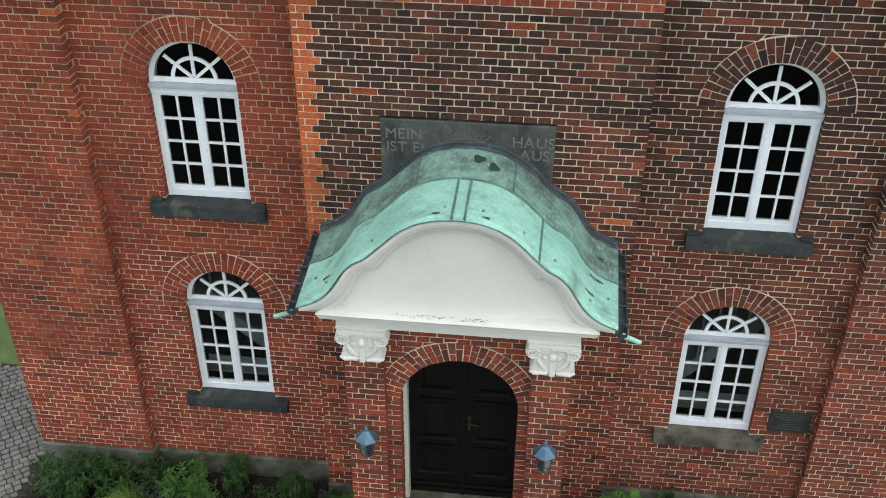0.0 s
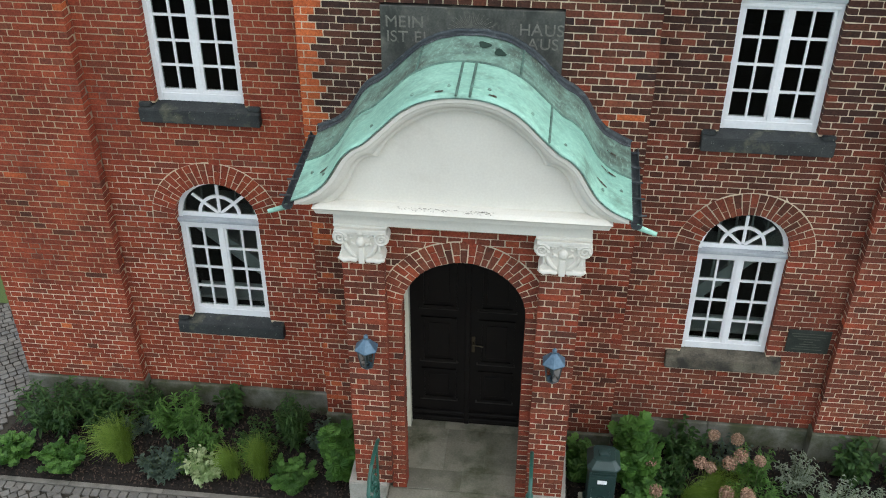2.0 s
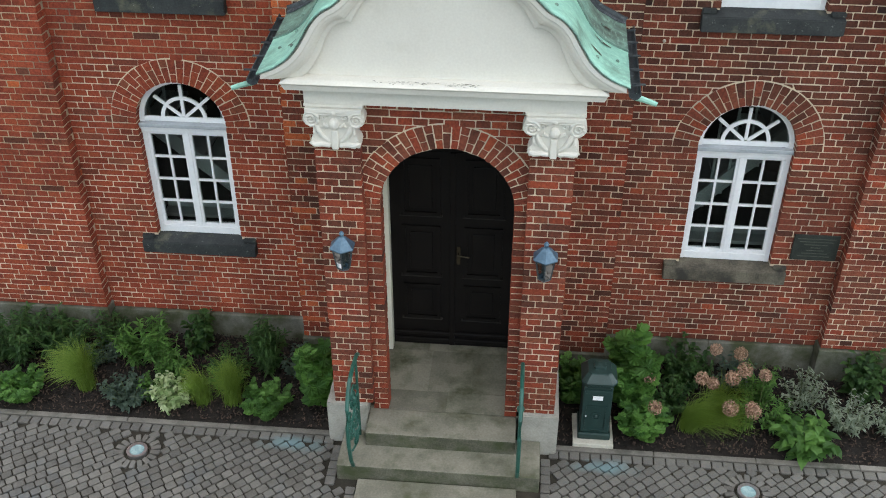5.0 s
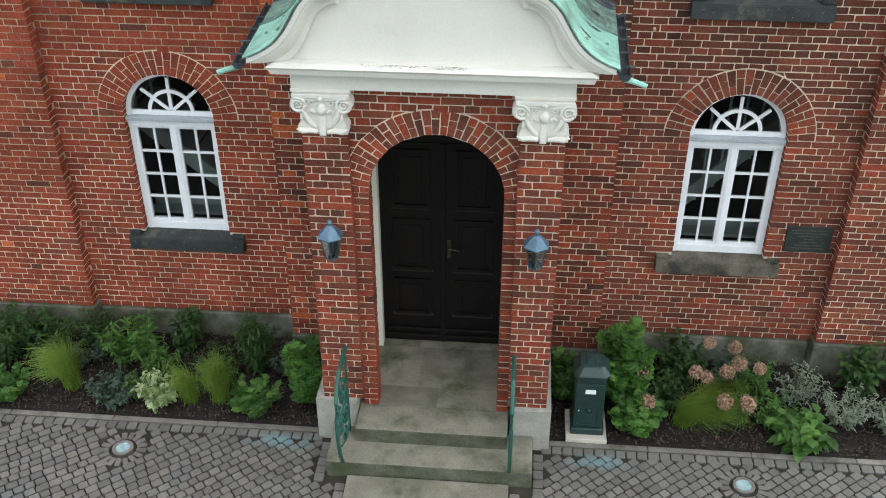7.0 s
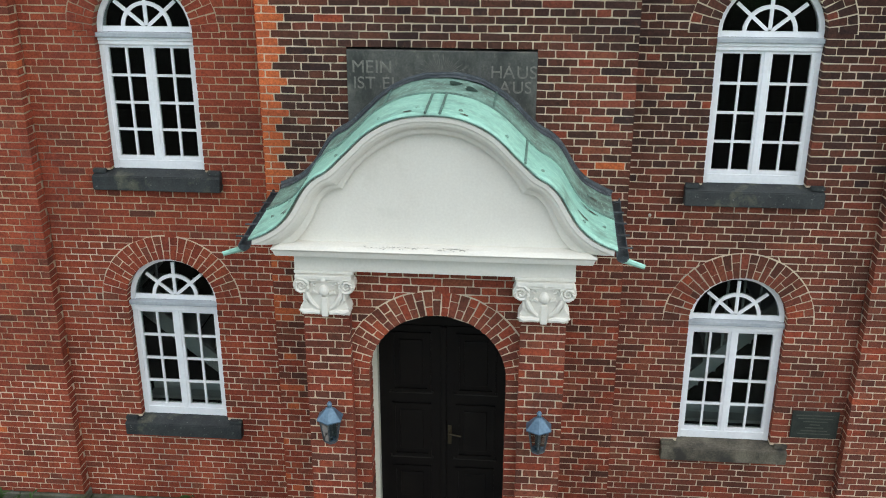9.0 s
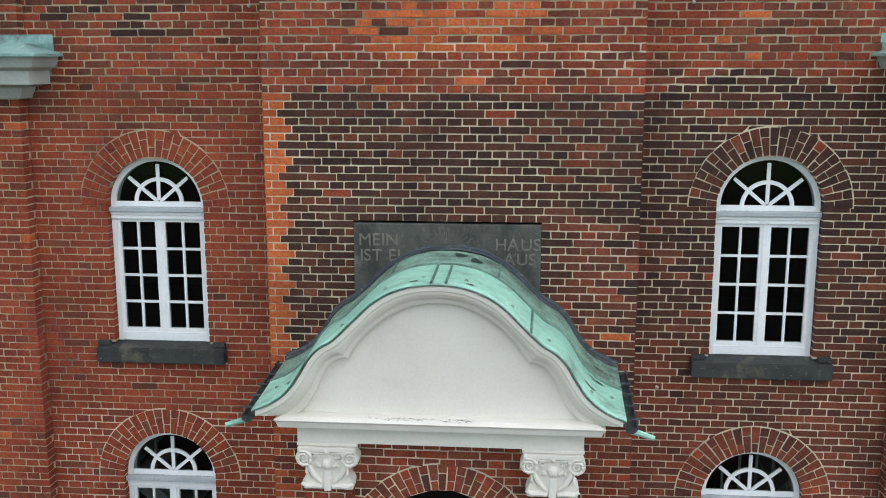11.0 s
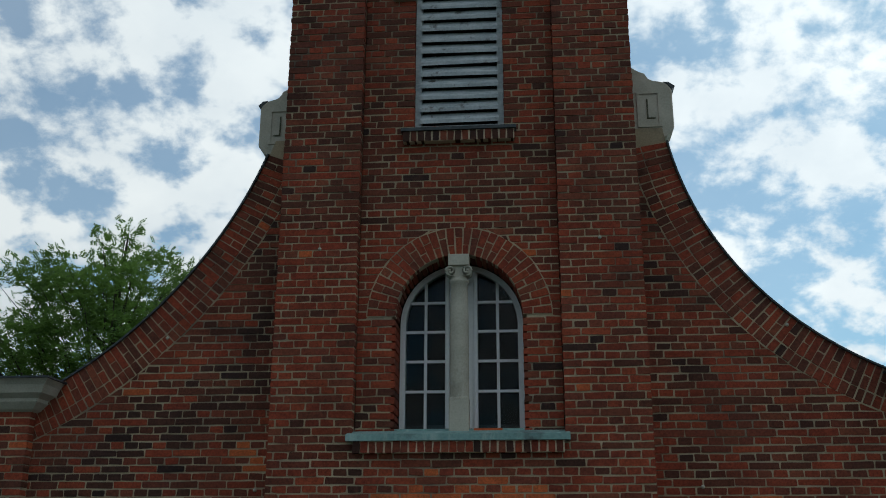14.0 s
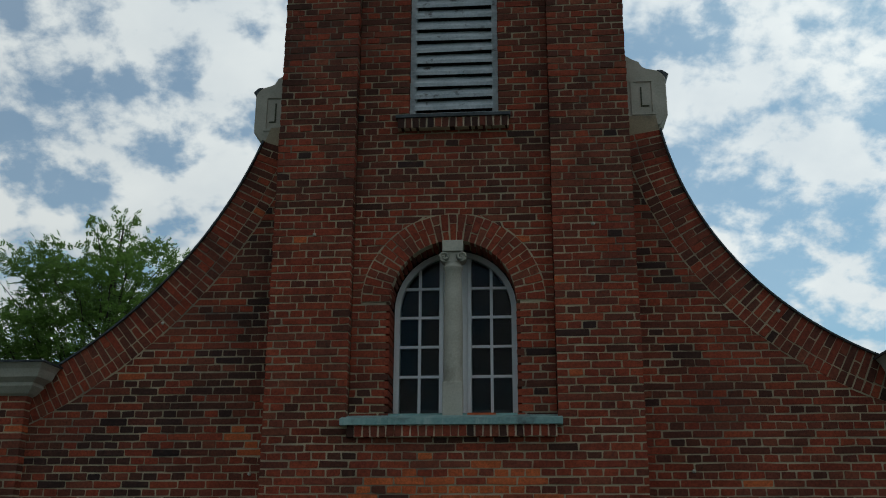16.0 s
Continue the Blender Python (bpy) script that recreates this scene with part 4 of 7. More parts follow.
                g = part("pane", boxed(a, b2, y + 0.034, y + 0.038, z0, z1), GLASS, leaf)
                g.visible_shadow = False
                g.rotation_euler = (0, 0, 0)
    part("astragal", boxed(cx - 0.024, cx + 0.024, y + 0.002, y + 0.03, bot, top, bevel=0.004), WHITE, th)
    return th


mat_grey = mat("grey weather bar paint", (0.30, 0.33, 0.35), (0.42, 0.45, 0.47), rough=0.5, scale=5, fine=40, bump=0.1)


def stone_sill(cx, z, label, stone=None):
    bm = bmesh.new()
    vs = box(bm, cx - 0.63, cx + 0.63, -0.085, 0.10, z - 0.18, z)
    for v in vs:
        if v.co.z > z - 0.01 and v.co.y < 0:
            v.co.z -= 0.035
    box(bm, cx - 0.63, cx - 0.50, -0.05, 0.0, z - 0.02, z + 0.025)
    box(bm, cx + 0.50, cx + 0.63, -0.05, 0.0, z - 0.02, z + 0.025)
    bmesh.ops.bevel(bm, geom=list(bm.edges), offset=0.008, segments=2, affect="EDGES")
    tagged(part("window_sill", bm, stone or SILL), label, "sill", "window sills", "structure")


for i, (cx, sill, spring) in enumerate(((WL, UP_SILL, UP_SPRINGS[-1]), (WR, UP_SILL, UP_SPRINGS[1]), (WL, LO_SILL, LO_SPRING), (WR, LO_SILL, LO_SPRING))):
    arch_window("window_%d" % (i + 1), cx, sill, spring, WHALF, 0.085, "white arched casement window with fan light, closed" if i < 2 else "white arched ground floor casement window, closed", 0.047 if i == 1 else 0.018)
    stone_sill(cx, sill, "dark weathered stone window sill" if i != 3 else "brownish weathered stone window sill", None if i != 3 else BROWN_SILL)

# tall tower window with a stone column in its middle
th = thing("window_5", "tall arched tower window with a pale stone column", "window", "structure")
y = 0.11
P = front(y)
bm = bmesh.new()
r, fw = CW_R, 0.05
band(bm, [(CW - r, CW_SILL)] + arc(CW, CW_SPRING, r, math.pi, 0, 28) + [(CW + r, CW_SILL)], [(CW - r + fw, CW_SILL)] + arc(CW, CW_SPRING, r - fw, math.pi, 0, 28) + [(CW + r - fw, CW_SILL)], P, 0, 0.1)
box(bm, CW - r + fw, CW + r - fw, y + 0.002, y + 0.1, CW_SILL, CW_SILL + 0.05)
box(bm, CW - 0.15, CW + 0.15, y + 0.004, y + 0.1, CW_SILL + 0.05, CW_SPRING + 0.50)
for q in (-1, 1):
    a_, b_ = sorted((CW + q * 0.15, CW + q * 0.115))
    box(bm, a_, b_, y - 0.02, y + 0.003, CW_SILL + 0.02, CW_SPRING + 0.48, bevel=0.004)
part("frame", bm, WHITE, th)
for s in (-1, 1):
    a, b = sorted((CW + s * 0.15, CW + s * (r - fw)))
    bm = bmesh.new()
    m = (a + b) / 2
    def top_at(x):
        return CW_SPRING + math.sqrt(max(0.0, (r - fw) ** 2 - (x - CW) ** 2))
    box(bm, m - 0.013, m + 0.013, y + 0.02, y + 0.05, CW_SILL + 0.05, top_at(m))
    for k in range(1, 5):
        zz = 7.894 + k * 0.2795
        e = b if s > 0 else a
        lim = math.sqrt(max(0.0, (r - fw) ** 2 - max(0, zz - CW_SPRING) ** 2))
        xa, xb = (a, min(b, CW + lim)) if s > 0 else (max(a, CW - lim), b)
        box(bm, xa, xb, y + 0.0205, y + 0.0495, zz - 0.012, zz + 0.012)
    part("glazing_bar", bm, WHITE, th)
    bm = bmesh.new()
    pts = [(a, CW_SILL + 0.05)] + [(a + (b - a) * k / 10, top_at(a + (b - a) * k / 10)) for k in range(11)] + [(b, CW_SILL + 0.05)]
    prism(bm, pts, P, 0.034, 0.038)
    g = part("pane", bm, GLASS, th)
    g.visible_shadow = False
col = thing("window_column", "slender pale stone column with a scrolled capital", "column")
bm = bmesh.new()
rings = []
for z, rad in ((8.06, 0.088), (8.08, 0.086), (8.5, 0.087), (8.9, 0.083), (9.10, 0.076), (9.115, 0.09), (9.135, 0.09), (9.145, 0.078), (9.17, 0.078)):
    rings.append([bm.verts.new((CW + rad * math.cos(k * math.pi / 10), -0.16 + rad * math.sin(k * math.pi / 10), z)) for k in range(20)])
for a, b in zip(rings, rings[1:]):
    for k in range(20):
        bm.faces.new((a[k], a[(k + 1) % 20], b[(k + 1) % 20], b[k]))
part("shaft", bm, LIMESTONE, col, smooth=True)
part("base", boxed(CW - 0.088, CW + 0.088, -0.25, -0.09, 7.72, 8.062, bevel=0.008), LIMESTONE, col)
bm = bmesh.new()
box(bm, CW - 0.095, CW + 0.095, -0.26, -0.08, 9.262, 9.37, bevel=0.006)
box(bm, CW - 0.07, CW + 0.07, -0.235, -0.1, 9.17, 9.262)
for s in (-1, 1):
    pth = [(CW + s * (0.075 + (0.047 - 0.004 * k) * math.cos(k * 0.7)), -0.24, 9.215 + (0.047 - 0.004 * k) * math.sin(k * 0.7)) for k in range(11)]
    sweep(bm, pth, 0.011, 6)
    sweep(bm, [(CW + s * 0.075, -0.235, 9.215), (CW + s * 0.075, -0.11, 9.215)], 0.046, 12)
part("capital", bm, LIMESTONE, col)
bm = bmesh.new()
vs = box(bm, -0.955, 0.955, -0.43, -0.222, 7.665, 7.72)
vs += box(bm, CW - CW_R + 0.004, CW + CW_R - 0.004, -0.221, 0.13, 7.70, 7.72)
for v in vs:
    if v.co.y > -0.3 and v.co.z > 7.71:
        v.co.z += 0.052 if v.co.y < -0.2215 else 0.068
tagged(part("copper_sill", bm, SILL_COPPER), "sloping verdigris copper window sill", "sill", kind="structure")

# louvred bell opening
th = thing("louvre_window", "grey peeling wooden louvre in an arched tower opening", "louvre", "structure")
y = -0.16
P = front(y)
bm = bmesh.new()
band(bm, [(LV - LV_R, LV_SILL)] + arc(LV, LV_SPRING, LV_R, math.pi, 0, 20) + [(LV + LV_R, LV_SILL)], [(LV - LV_R + 0.06, LV_SILL)] + arc(LV, LV_SPRING, LV_R - 0.06, math.pi, 0, 20) + [(LV + LV_R - 0.06, LV_SILL)], P, 0, 0.1)
box(bm, LV - LV_R + 0.06, LV + LV_R - 0.06, y + 0.01, y + 0.1, LV_SILL, LV_SILL + 0.05)
part("frame", bm, LOUVRE, th)
for k in range(15):
    z = LV_SILL + 0.07 + k * 0.126
    ww = LV_R - 0.05 if z < LV_SPRING else math.sqrt(max(0.001, (LV_R - 0.06) ** 2 - (z - LV_SPRING + 0.03) ** 2)) - 0.0
    if z > LV_SPRING + LV_R - 0.1:
        break
    bm = bmesh.new()
    tl = rng.uniform(-0.006, 0.006)
    vs = box(bm, LV - ww, LV + ww, y - 0.02, y + 0.035, z - 0.004, z + 0.034)
    for v in vs:
        if v.co.y > y:
            v.co.z += 0.085
        v.co.z += tl * (1 if v.co.x > 0 else -1)
    part("slat", bm, LOUVRE, th)
# near-black sheet for the shade behind the slats
part("backing", boxed(LV - LV_R, LV + LV_R, y + 0.12, y + 0.14, LV_SILL, LV_SPRING + LV_R), ROOM_SHADE, th)
th = thing("louvre_surround", "pale stone arch surround with imposts", "surround", "structure")
P = front(YR)
bm = bmesh.new()
band(bm, arc(LV, LV_SPRING + 0.1, 0.66, math.pi, 0, 28), arc(LV, LV_SPRING + 0.1, 0.53, math.pi, 0, 28), P, -0.09, 0.02)
band(bm, arc(LV, LV_SPRING + 0.1, 0.55, math.pi, 0, 28), arc(LV, LV_SPRING + 0.1, 0.43, math.pi, 0, 28), P, -0.04, 0.08)
part("arch", bm, LIMESTONE, th)
bm = bmesh.new()
for s in (-1, 1):
    pts = [(LV + s * 0.66 * math.cos(radians(a)), LV_SPRING + 0.1 + 0.66 * math.sin(radians(a))) for a in range(0, 95, 10)]
    pts = pts + [(LV, 13.4), (LV + s * 0.66, 13.4)]
    prism(bm, pts, P, 0.002, 0.05)
part("spandrel", bm, LIMESTONE, th)
for s in (-1, 1):
    bm = bmesh.new()
    a, b = sorted((LV + s * 0.42, LV + s * 0.655))
    box(bm, a, b, YR - 0.05, YR + 0.05, 12.06, 12.2, bevel=0.006)
    a, b = sorted((LV + s * 0.40, LV + s * 0.70))
    box(bm, a, b, YR - 0.09, YR + 0.08, 12.2, 12.26, bevel=0.008)
    a, b = sorted((LV + s * 0.38, LV + s * 0.735))
    box(bm, a, b, YR - 0.12, YR + 0.08, 12.26, 12.32, bevel=0.008)
    part("impost", bm, LIMESTONE, th)

# scrolled shoulder stones at the head of the sweep
for s in (-1, 1):
    # the stone on the side of the shorter sweep is broader and sits higher
    grow, lift = (1.0, 0.0) if s < 0 else (1.15, 0.045)
    at = lambda u, v: (s * (1.66 + (u - 1.66) * grow), v + lift)
    th = thing("shoulder_stone", "pale carved shoulder stone against the tower", "stone block", group="shoulder stones")
    bm = bmesh.new()
    pts = [(1.66, 10.54), (1.95, 10.54), (2.02, 10.64), (2.02, 11.05), (1.99, 11.10), (1.95, 11.135), (1.86, 11.14), (1.82, 11.165), (1.805, 11.235), (1.745, 11.245), (1.70, 11.28), (1.66, 11.36)]
    prism(bm, [at(u, v) for u, v in pts], front(0.02), 0, 0.3)
    bmesh.ops.bevel(bm, geom=list(bm.edges), offset=0.01, segments=1, affect="EDGES")
    part("body", bm, LIMESTONE, th)
    bm = bmesh.new()
    band(bm, [at(1.72, 10.65), at(1.72, 11.03), at(1.92, 11.03), at(1.92, 10.65)], [at(1.745, 10.675), at(1.745, 11.005), at(1.895, 11.005), at(1.895, 10.675)], front(0.02), -0.012, 0.01, closed=True)
    part("panel_frame", bm, LIMESTONE, th)
    bm = bmesh.new()
    prism(bm, [at(u, v) for u, v in ((1.955, 11.139), (1.995, 11.108), (2.024, 11.054), (2.05, 11.09), (2.0, 11.135))], front(0.03), 0, 0.28)
    part("lead_tip", bm, LEAD, th, "torn dark lead tip")
    bm = bmesh.new()
    prism(bm, [at(1.80, 10.74), at(1.812, 10.74), at(1.812, 10.95), at(1.80, 10.95)], front(0.012), 0, 0.02)
    prism(bm, [at(1.813, 10.74), at(1.87, 10.74), at(1.87, 10.752), at(1.813, 10.752)], front(0.012), 0, 0.02)
    part("carved_line", bm, STONE, th)

# stairs behind the ground floor windows
for s, x0, x1 in ((-1, -3.9, -2.1), (1, 3.6, 2.1)):
    th = thing("staircase", "pale painted stair flight behind the window", "staircase", group="inner stairs")
    bm = bmesh.new()
    top, low = 2.95, 1.38
    prism(bm, [(x0, top), (x1, low), (x1, low - 0.22), (x0, top - 0.22)], front(0.62), 0.0, 0.05)
    part("stringer", bm, STAIR, th)
    for k in range(9):
        t = (k + 0.5) / 9
        xx, zz = x0 + (x1 - x0) * t, top + (low - top) * t
        part("tread", boxed(xx - 0.14, xx + 0.14, 0.67, 1.5, zz - 0.15, zz - 0.11), STAIR, th)
    for k in range(9):
        t = (k + 0.5) / 9
        xx, zz = x0 + (x1 - x0) * t, top + (low - top) * t
        part("baluster", boxed(xx - 0.012, xx + 0.012, 0.635, 0.659, zz - 0.05, zz + 0.75), STAIR, th)
for x, y, z in ((-2.762, 0, 8.687), (2.923, 0, 8.711), (-1.835, 0, 7.29), (2.079, 0, 7.305), (1.904, 0, 3.824), (-1.267, YC, 9.42), (1.282, YC, 9.465)):
    bm = bmesh.new()
    bmesh.ops.create_uvsphere(bm, u_segments=10, v_segments=6, radius=0.017, matrix=Matrix.Translation((x, y - 0.006, z)))
    tagged(part("wall_anchor", bm, LIMESTONE), "small pale anchor bolt in the brickwork", "anchor", "wall anchors")
for cx in (WL, WR):
    th = thing("inner_ledge", "pale window ledge inside the ground floor room", "ledge", group="inner ledges")
    part("board", boxed(cx - 0.52, cx + 0.52, 0.365, 0.52, LO_SILL + 0.02, LO_SILL + 0.06, bevel=0.004), STAIR, th)
    part("front_rail", boxed(cx - 0.52, cx + 0.52, 0.53, 0.55, LO_SILL - 0.05, LO_SILL + 0.14), STAIR, th)


# ---- porch ----
porch = thing("porch", "brick entrance porch with a white pediment and copper roof", "porch", "structure")
PF, JF = -1.50, -1.40
w = Brickwork("wall_porch", "red brick porch front with a round arch", keep=lambda u, v: 0.5 < v < 3.3, z0=0.34)
A_X, A_R, A_SPRING, A_RING = 0.024, 0.588, 0.34 + 34.7 * 0.0702, 0.228
for s in (-1, 1):
    x0, x1 = (-1.09, -0.70) if s < 0 else (0.72, 1.10)
    w.lay(front(PF), 0.5, 3.40, lambda z: (x0, x1), (), tone_porch, shift=x0, single=True, thick=0.3, depth=0.12)
    xo = x0 if s < 0 else x1
    w.lay((west if s < 0 else east)(xo), 0.36, 3.95, lambda z: (PF + 0.125, YC), (), tone_porch, thick=0.2)
    xi = x1 if s < 0 else x0
    w.lay((east if s < 0 else west)(xi), 0.5, 3.40, lambda z: (PF + 0.118, JF + 0.02), (), tone_porch, thick=0.1, depth=0.05)
J = front(JF)
a_open = arched(A_X, 0.34, A_SPRING, A_R)
w.lay(J, 0.34, 3.80, lambda z: (-0.71, 0.73), [(0.34, A_SPRING, a_open[2]), ring_hole(A_X, A_SPRING, A_R + A_RING)], tone_porch, shift=0.07, depth=0.17, thick=0.175, mortar_holes=[a_open])
w.ring(J, A_X, A_SPRING, A_R, A_R + A_RING, 0.0, math.pi, tone_porch, depth=0.17, limit=lambda u, v: -0.80 < u < 0.82)
w.done()
# inner walls and vault of the porch
bm = bmesh.new()
box(bm, -0.86, -0.735, -1.15, -0.05, 0.34, 3.8)
box(bm, 0.735, 0.86, -1.15, -0.05, 0.34, 3.8)
box(bm, -0.735, -0.645, -0.46, -0.05, 0.34, 2.9)
box(bm, -0.86, 0.86, -1.15, -0.05, 3.8, 3.9)
part("inner_wall", bm, CREAM_WALL, porch, "chalky whitewashed wall, flaking low down")
# plinth blocks
for s in (-1, 1):
    x0, x1 = (-1.17, -0.76) if s < 0 else (0.76, 1.15)
    bm = bmesh.new()
    vs = box(bm, x0, x1, -1.545, -0.4, -0.05, 0.5)
    bmesh.ops.bevel(bm, geom=list(bm.edges), offset=0.012, segments=2, affect="EDGES")
    part("plinth_block", bm, PALE_STONE, porch, "pale stone plinth block")


def volute(bm, cx, cz, s, y, big=0.062):
    pth = []
    for k in range(19):
        t = k * 0.72
        rr = big * (1 - k / 21)
        pth.append((cx + s * rr * math.cos(t + 1.2), y, cz + rr * math.sin(t + 1.2)))
    sweep(bm, pth, [0.019 * (1 - k / 30) for k in range(19)], 6)
    sweep(bm, [(cx, y + 0.012, cz), (cx, y + 0.14, cz)], big, 14)


for s in (-1, 1):
    cx = -0.895 if s < 0 else 0.91
    bm = bmesh.new()
    box(bm, cx - 0.235, cx + 0.235, PF - 0.085, PF + 0.2, 3.735, 3.772, bevel=0.006)
    box(bm, cx - 0.203, cx + 0.203, PF - 0.03, PF + 0.2, 3.395, 3.425, bevel=0.008)
    side = [(0.188, 3.425), (0.212, 3.445), (0.205, 3.475), (0.172, 3.525), (0.16, 3.585), (0.168, 3.65), (0.19, 3.735)]
    prism(bm, [(cx + u, v) for u, v in side] + [(cx - u, v) for u, v in side[::-1]], front(PF), -0.052, 0.15)
    for q in (-1, 1):
        volute(bm, cx + q * 0.188, 3.672, q, PF - 0.072, 0.07)
        # leaves that curl out at the foot and rise to the scrolls
        sweep(bm, [(cx + q * 0.045, PF - 0.058, 3.43), (cx + q * 0.10, PF - 0.066, 3.445), (cx + q * 0.165, PF - 0.07, 3.44), (cx + q * 0.20, PF - 0.07, 3.462), (cx + q * 0.185, PF - 0.068, 3.485)], [0.02, 0.024, 0.026, 0.02, 0.01], 8)
        sweep(bm, [(cx + q * 0.055, PF - 0.055, 3.47), (cx + q * 0.10, PF - 0.062, 3.52), (cx + q * 0.13, PF - 0.066, 3.575), (cx + q * 0.145, PF - 0.068, 3.62)], [0.016, 0.022, 0.022, 0.016], 8)
        sweep(bm, [(cx + q * 0.14, PF - 0.06, 3.51), (cx + q * 0.165, PF - 0.062, 3.55), (cx + q * 0.165, PF - 0.06, 3.60)], [0.012, 0.016, 0.01], 7)
        sweep(bm, [(cx + q * (0.082 + 0.026 * math.cos(k * 0.8) * (1 - k / 12)), PF - 0.06, 3.685 + 0.026 * math.sin(k * 0.8) * (1 - k / 12)) for k in range(10)], 0.011, 6)
        sweep(bm, [(cx + q * 0.02, PF - 0.06, 3.715), (cx + q * 0.10, PF - 0.066, 3.722), (cx + q * 0.18, PF - 0.068, 3.735)], [0.012, 0.014, 0.012], 7)
        sweep(bm, [(cx + q * 0.05, PF - 0.058, 3.60), (cx + q * 0.085, PF - 0.062, 3.625), (cx + q * 0.10, PF - 0.06, 3.60)], [0.016, 0.018, 0.01], 7)
    r = bmesh.ops.create_uvsphere(bm, u_segments=12, v_segments=8, radius=0.042, matrix=Matrix.Translation((cx, PF - 0.06, 3.632)))
    for vv in r["verts"]:
        vv.co.z = 3.632 + (vv.co.z - 3.632) * 1.2
    box(bm, cx - 0.03, cx + 0.03, PF - 0.072, PF - 0.02, 3.395, 3.575, bevel=0.012)
    bmesh.ops.create_uvsphere(bm, u_segments=10, v_segments=6, radius=0.026, matrix=Matrix.Translation((cx, PF - 0.07, 3.735)))
    part("capital", bm, PLASTER, porch, "white carved scroll capital")

# entablature
bm = bmesh.new()
box(bm, -1.135, 1.15, PF - 0.045, YC, 3.80, 3.945, bevel=0.004)
for s in (-1, 1):
    cx = -0.895 if s < 0 else 0.91
    box(bm, cx - 0.245, cx + 0.245, PF - 0.055, PF + 0.15, 3.774, 3.802, bevel=0.006)
part("architrave", bm, PLASTER, porch)
bm = bmesh.new()
rows = []
for o, z in ((0.0, 3.946), (0.05, 3.95), (0.11, 3.965), (0.125, 4.01), (0.14, 4.03), (0.09, 4.052), (0.03, 4.06)):
    rows.append([bm.verts.new(p) for p in ((-1.15 - o, YC, z), (-1.15 - o, PF - 0.045 - o, z), (1.165 + o, PF - 0.045 - o, z), (1.165 + o, YC, z))])
for a, b in zip(rows, rows[1:]):
    for k in range(3):
        bm.faces.new((a[k], a[k + 1], b[k + 1], b[k]))
bm.faces.new(rows[0][::-1])
bm.faces.new(rows[-1])
part("cornice", bm, PLASTER, porch, "white cornice with flaking paint")
# patches of flaked paint on the cornice
bm = bmesh.new()
fl = random.Random(5)
for k in range(110):
    u = fl.choice((fl.gauss(-0.22, 0.16), fl.gauss(0.17, 0.08)))
    yy, zz = PF - 0.105 - fl.random() * 0.05, 4.0455
    n = fl.randint(4, 7)
    rr = fl.uniform(0.002, 0.008)
    zz = 4.052 - 0.44 * ((-(yy) - 1.635) if yy < -1.635 else 0) + 0.0015
    vs = [bm.verts.new((u + rr * fl.uniform(0.6, 1.6) * 1.5 * math.cos(6.283 * i / n), yy + rr * fl.uniform(0.5, 1.1) * math.sin(6.283 * i / n), zz + 0.002)) for i in range(n)]
    bm.faces.new(vs)
part("bare_patch", bm, PALE_STONE, porch, "patches of bare stone where paint has flaked")

HALF = [(0.0, 5.155), (0.18, 5.14), (0.34, 5.09), (0.50, 4.995), (0.65, 4.85), (0.80, 4.705), (0.905, 4.64), (0.99, 4.555), (1.06, 4.44), (1.13, 4.33), (1.22, 4.235), (1.33, 4.165), (1.45, 4.115)]


def spline(p, n=5):
    out = []
    for i in range(len(p) - 1):
        a, b = Vector(p[i]), Vector(p[i + 1])
        ta = (b - Vector(p[i - 1])) / 2 if i else Vector((b.x - a.x, 0))
        tb = (Vector(p[i + 2]) - a) / 2 if i + 2 < len(p) else (b - a)
        for k in range(n):
            t = k / n
            out.append(tuple((2 * t ** 3 - 3 * t * t + 1) * a + (t ** 3 - 2 * t * t + t) * ta + (-2 * t ** 3 + 3 * t * t) * b + (t ** 3 - t * t) * tb))
    return out + [p[-1]]


hs = spline(HALF)
PROFILE = [(-x, z) for x, z in hs[::-1]] + hs[1:]
NP = len(PROFILE)


def inset(d):
    out = []
    for i, (x, z) in enumerate(PROFILE):
        x0, z0 = PROFILE[max(0, i - 1)]
        x1, z1 = PROFILE[min(NP - 1, i + 1)]
        l = math.hypot(x1 - x0, z1 - z0)
        out.append((x + d * (z1 - z0) / l, z - d * (x1 - x0) / l))
    return out


# tympanum and its raking mould
PANEL = [(0.0, 4.975), (0.14, 4.963), (0.27, 4.925), (0.44, 4.825), (0.59, 4.69), (0.66, 4.59), (0.70, 4.515)]
SHOULDER = [(0.70, 4.515), (0.75, 4.515), (0.82, 4.487), (0.89, 4.41), (0.945, 4.29), (0.99, 4.20), (1.06, 4.10), (1.13, 4.045)]


def resample(p, n):
    """n points at even steps along a line, its first left out."""
    step = [0.0]
    for a, b in zip(p, p[1:]):
        step.append(step[-1] + math.hypot(b[0] - a[0], b[1] - a[1]))
    out = []
    for i in range(1, n + 1):
        d = step[-1] * i / n
        k = max(j for j in range(len(p) - 1) if step[j] <= d + 1e-9)
        f = (d - step[k]) / (step[k + 1] - step[k])
        out.append((p[k][0] + (p[k + 1][0] - p[k][0]) * f, p[k][1] + (p[k + 1][1] - p[k][1]) * f))
    return out


def panel_line():
    """Outline of the sunk panel: a round head with a cusp at each shoulder, then a hollow run down."""
    cusp = min(range(len(hs)), key=lambda i: abs(hs[i][0] - 0.83))
    half = [PANEL[0]] + resample(spline(PANEL), cusp) + resample(spline(SHOULDER), len(hs) - 1 - cusp)
    return [(-x, z) for x, z in half[::-1]] + half[1:]


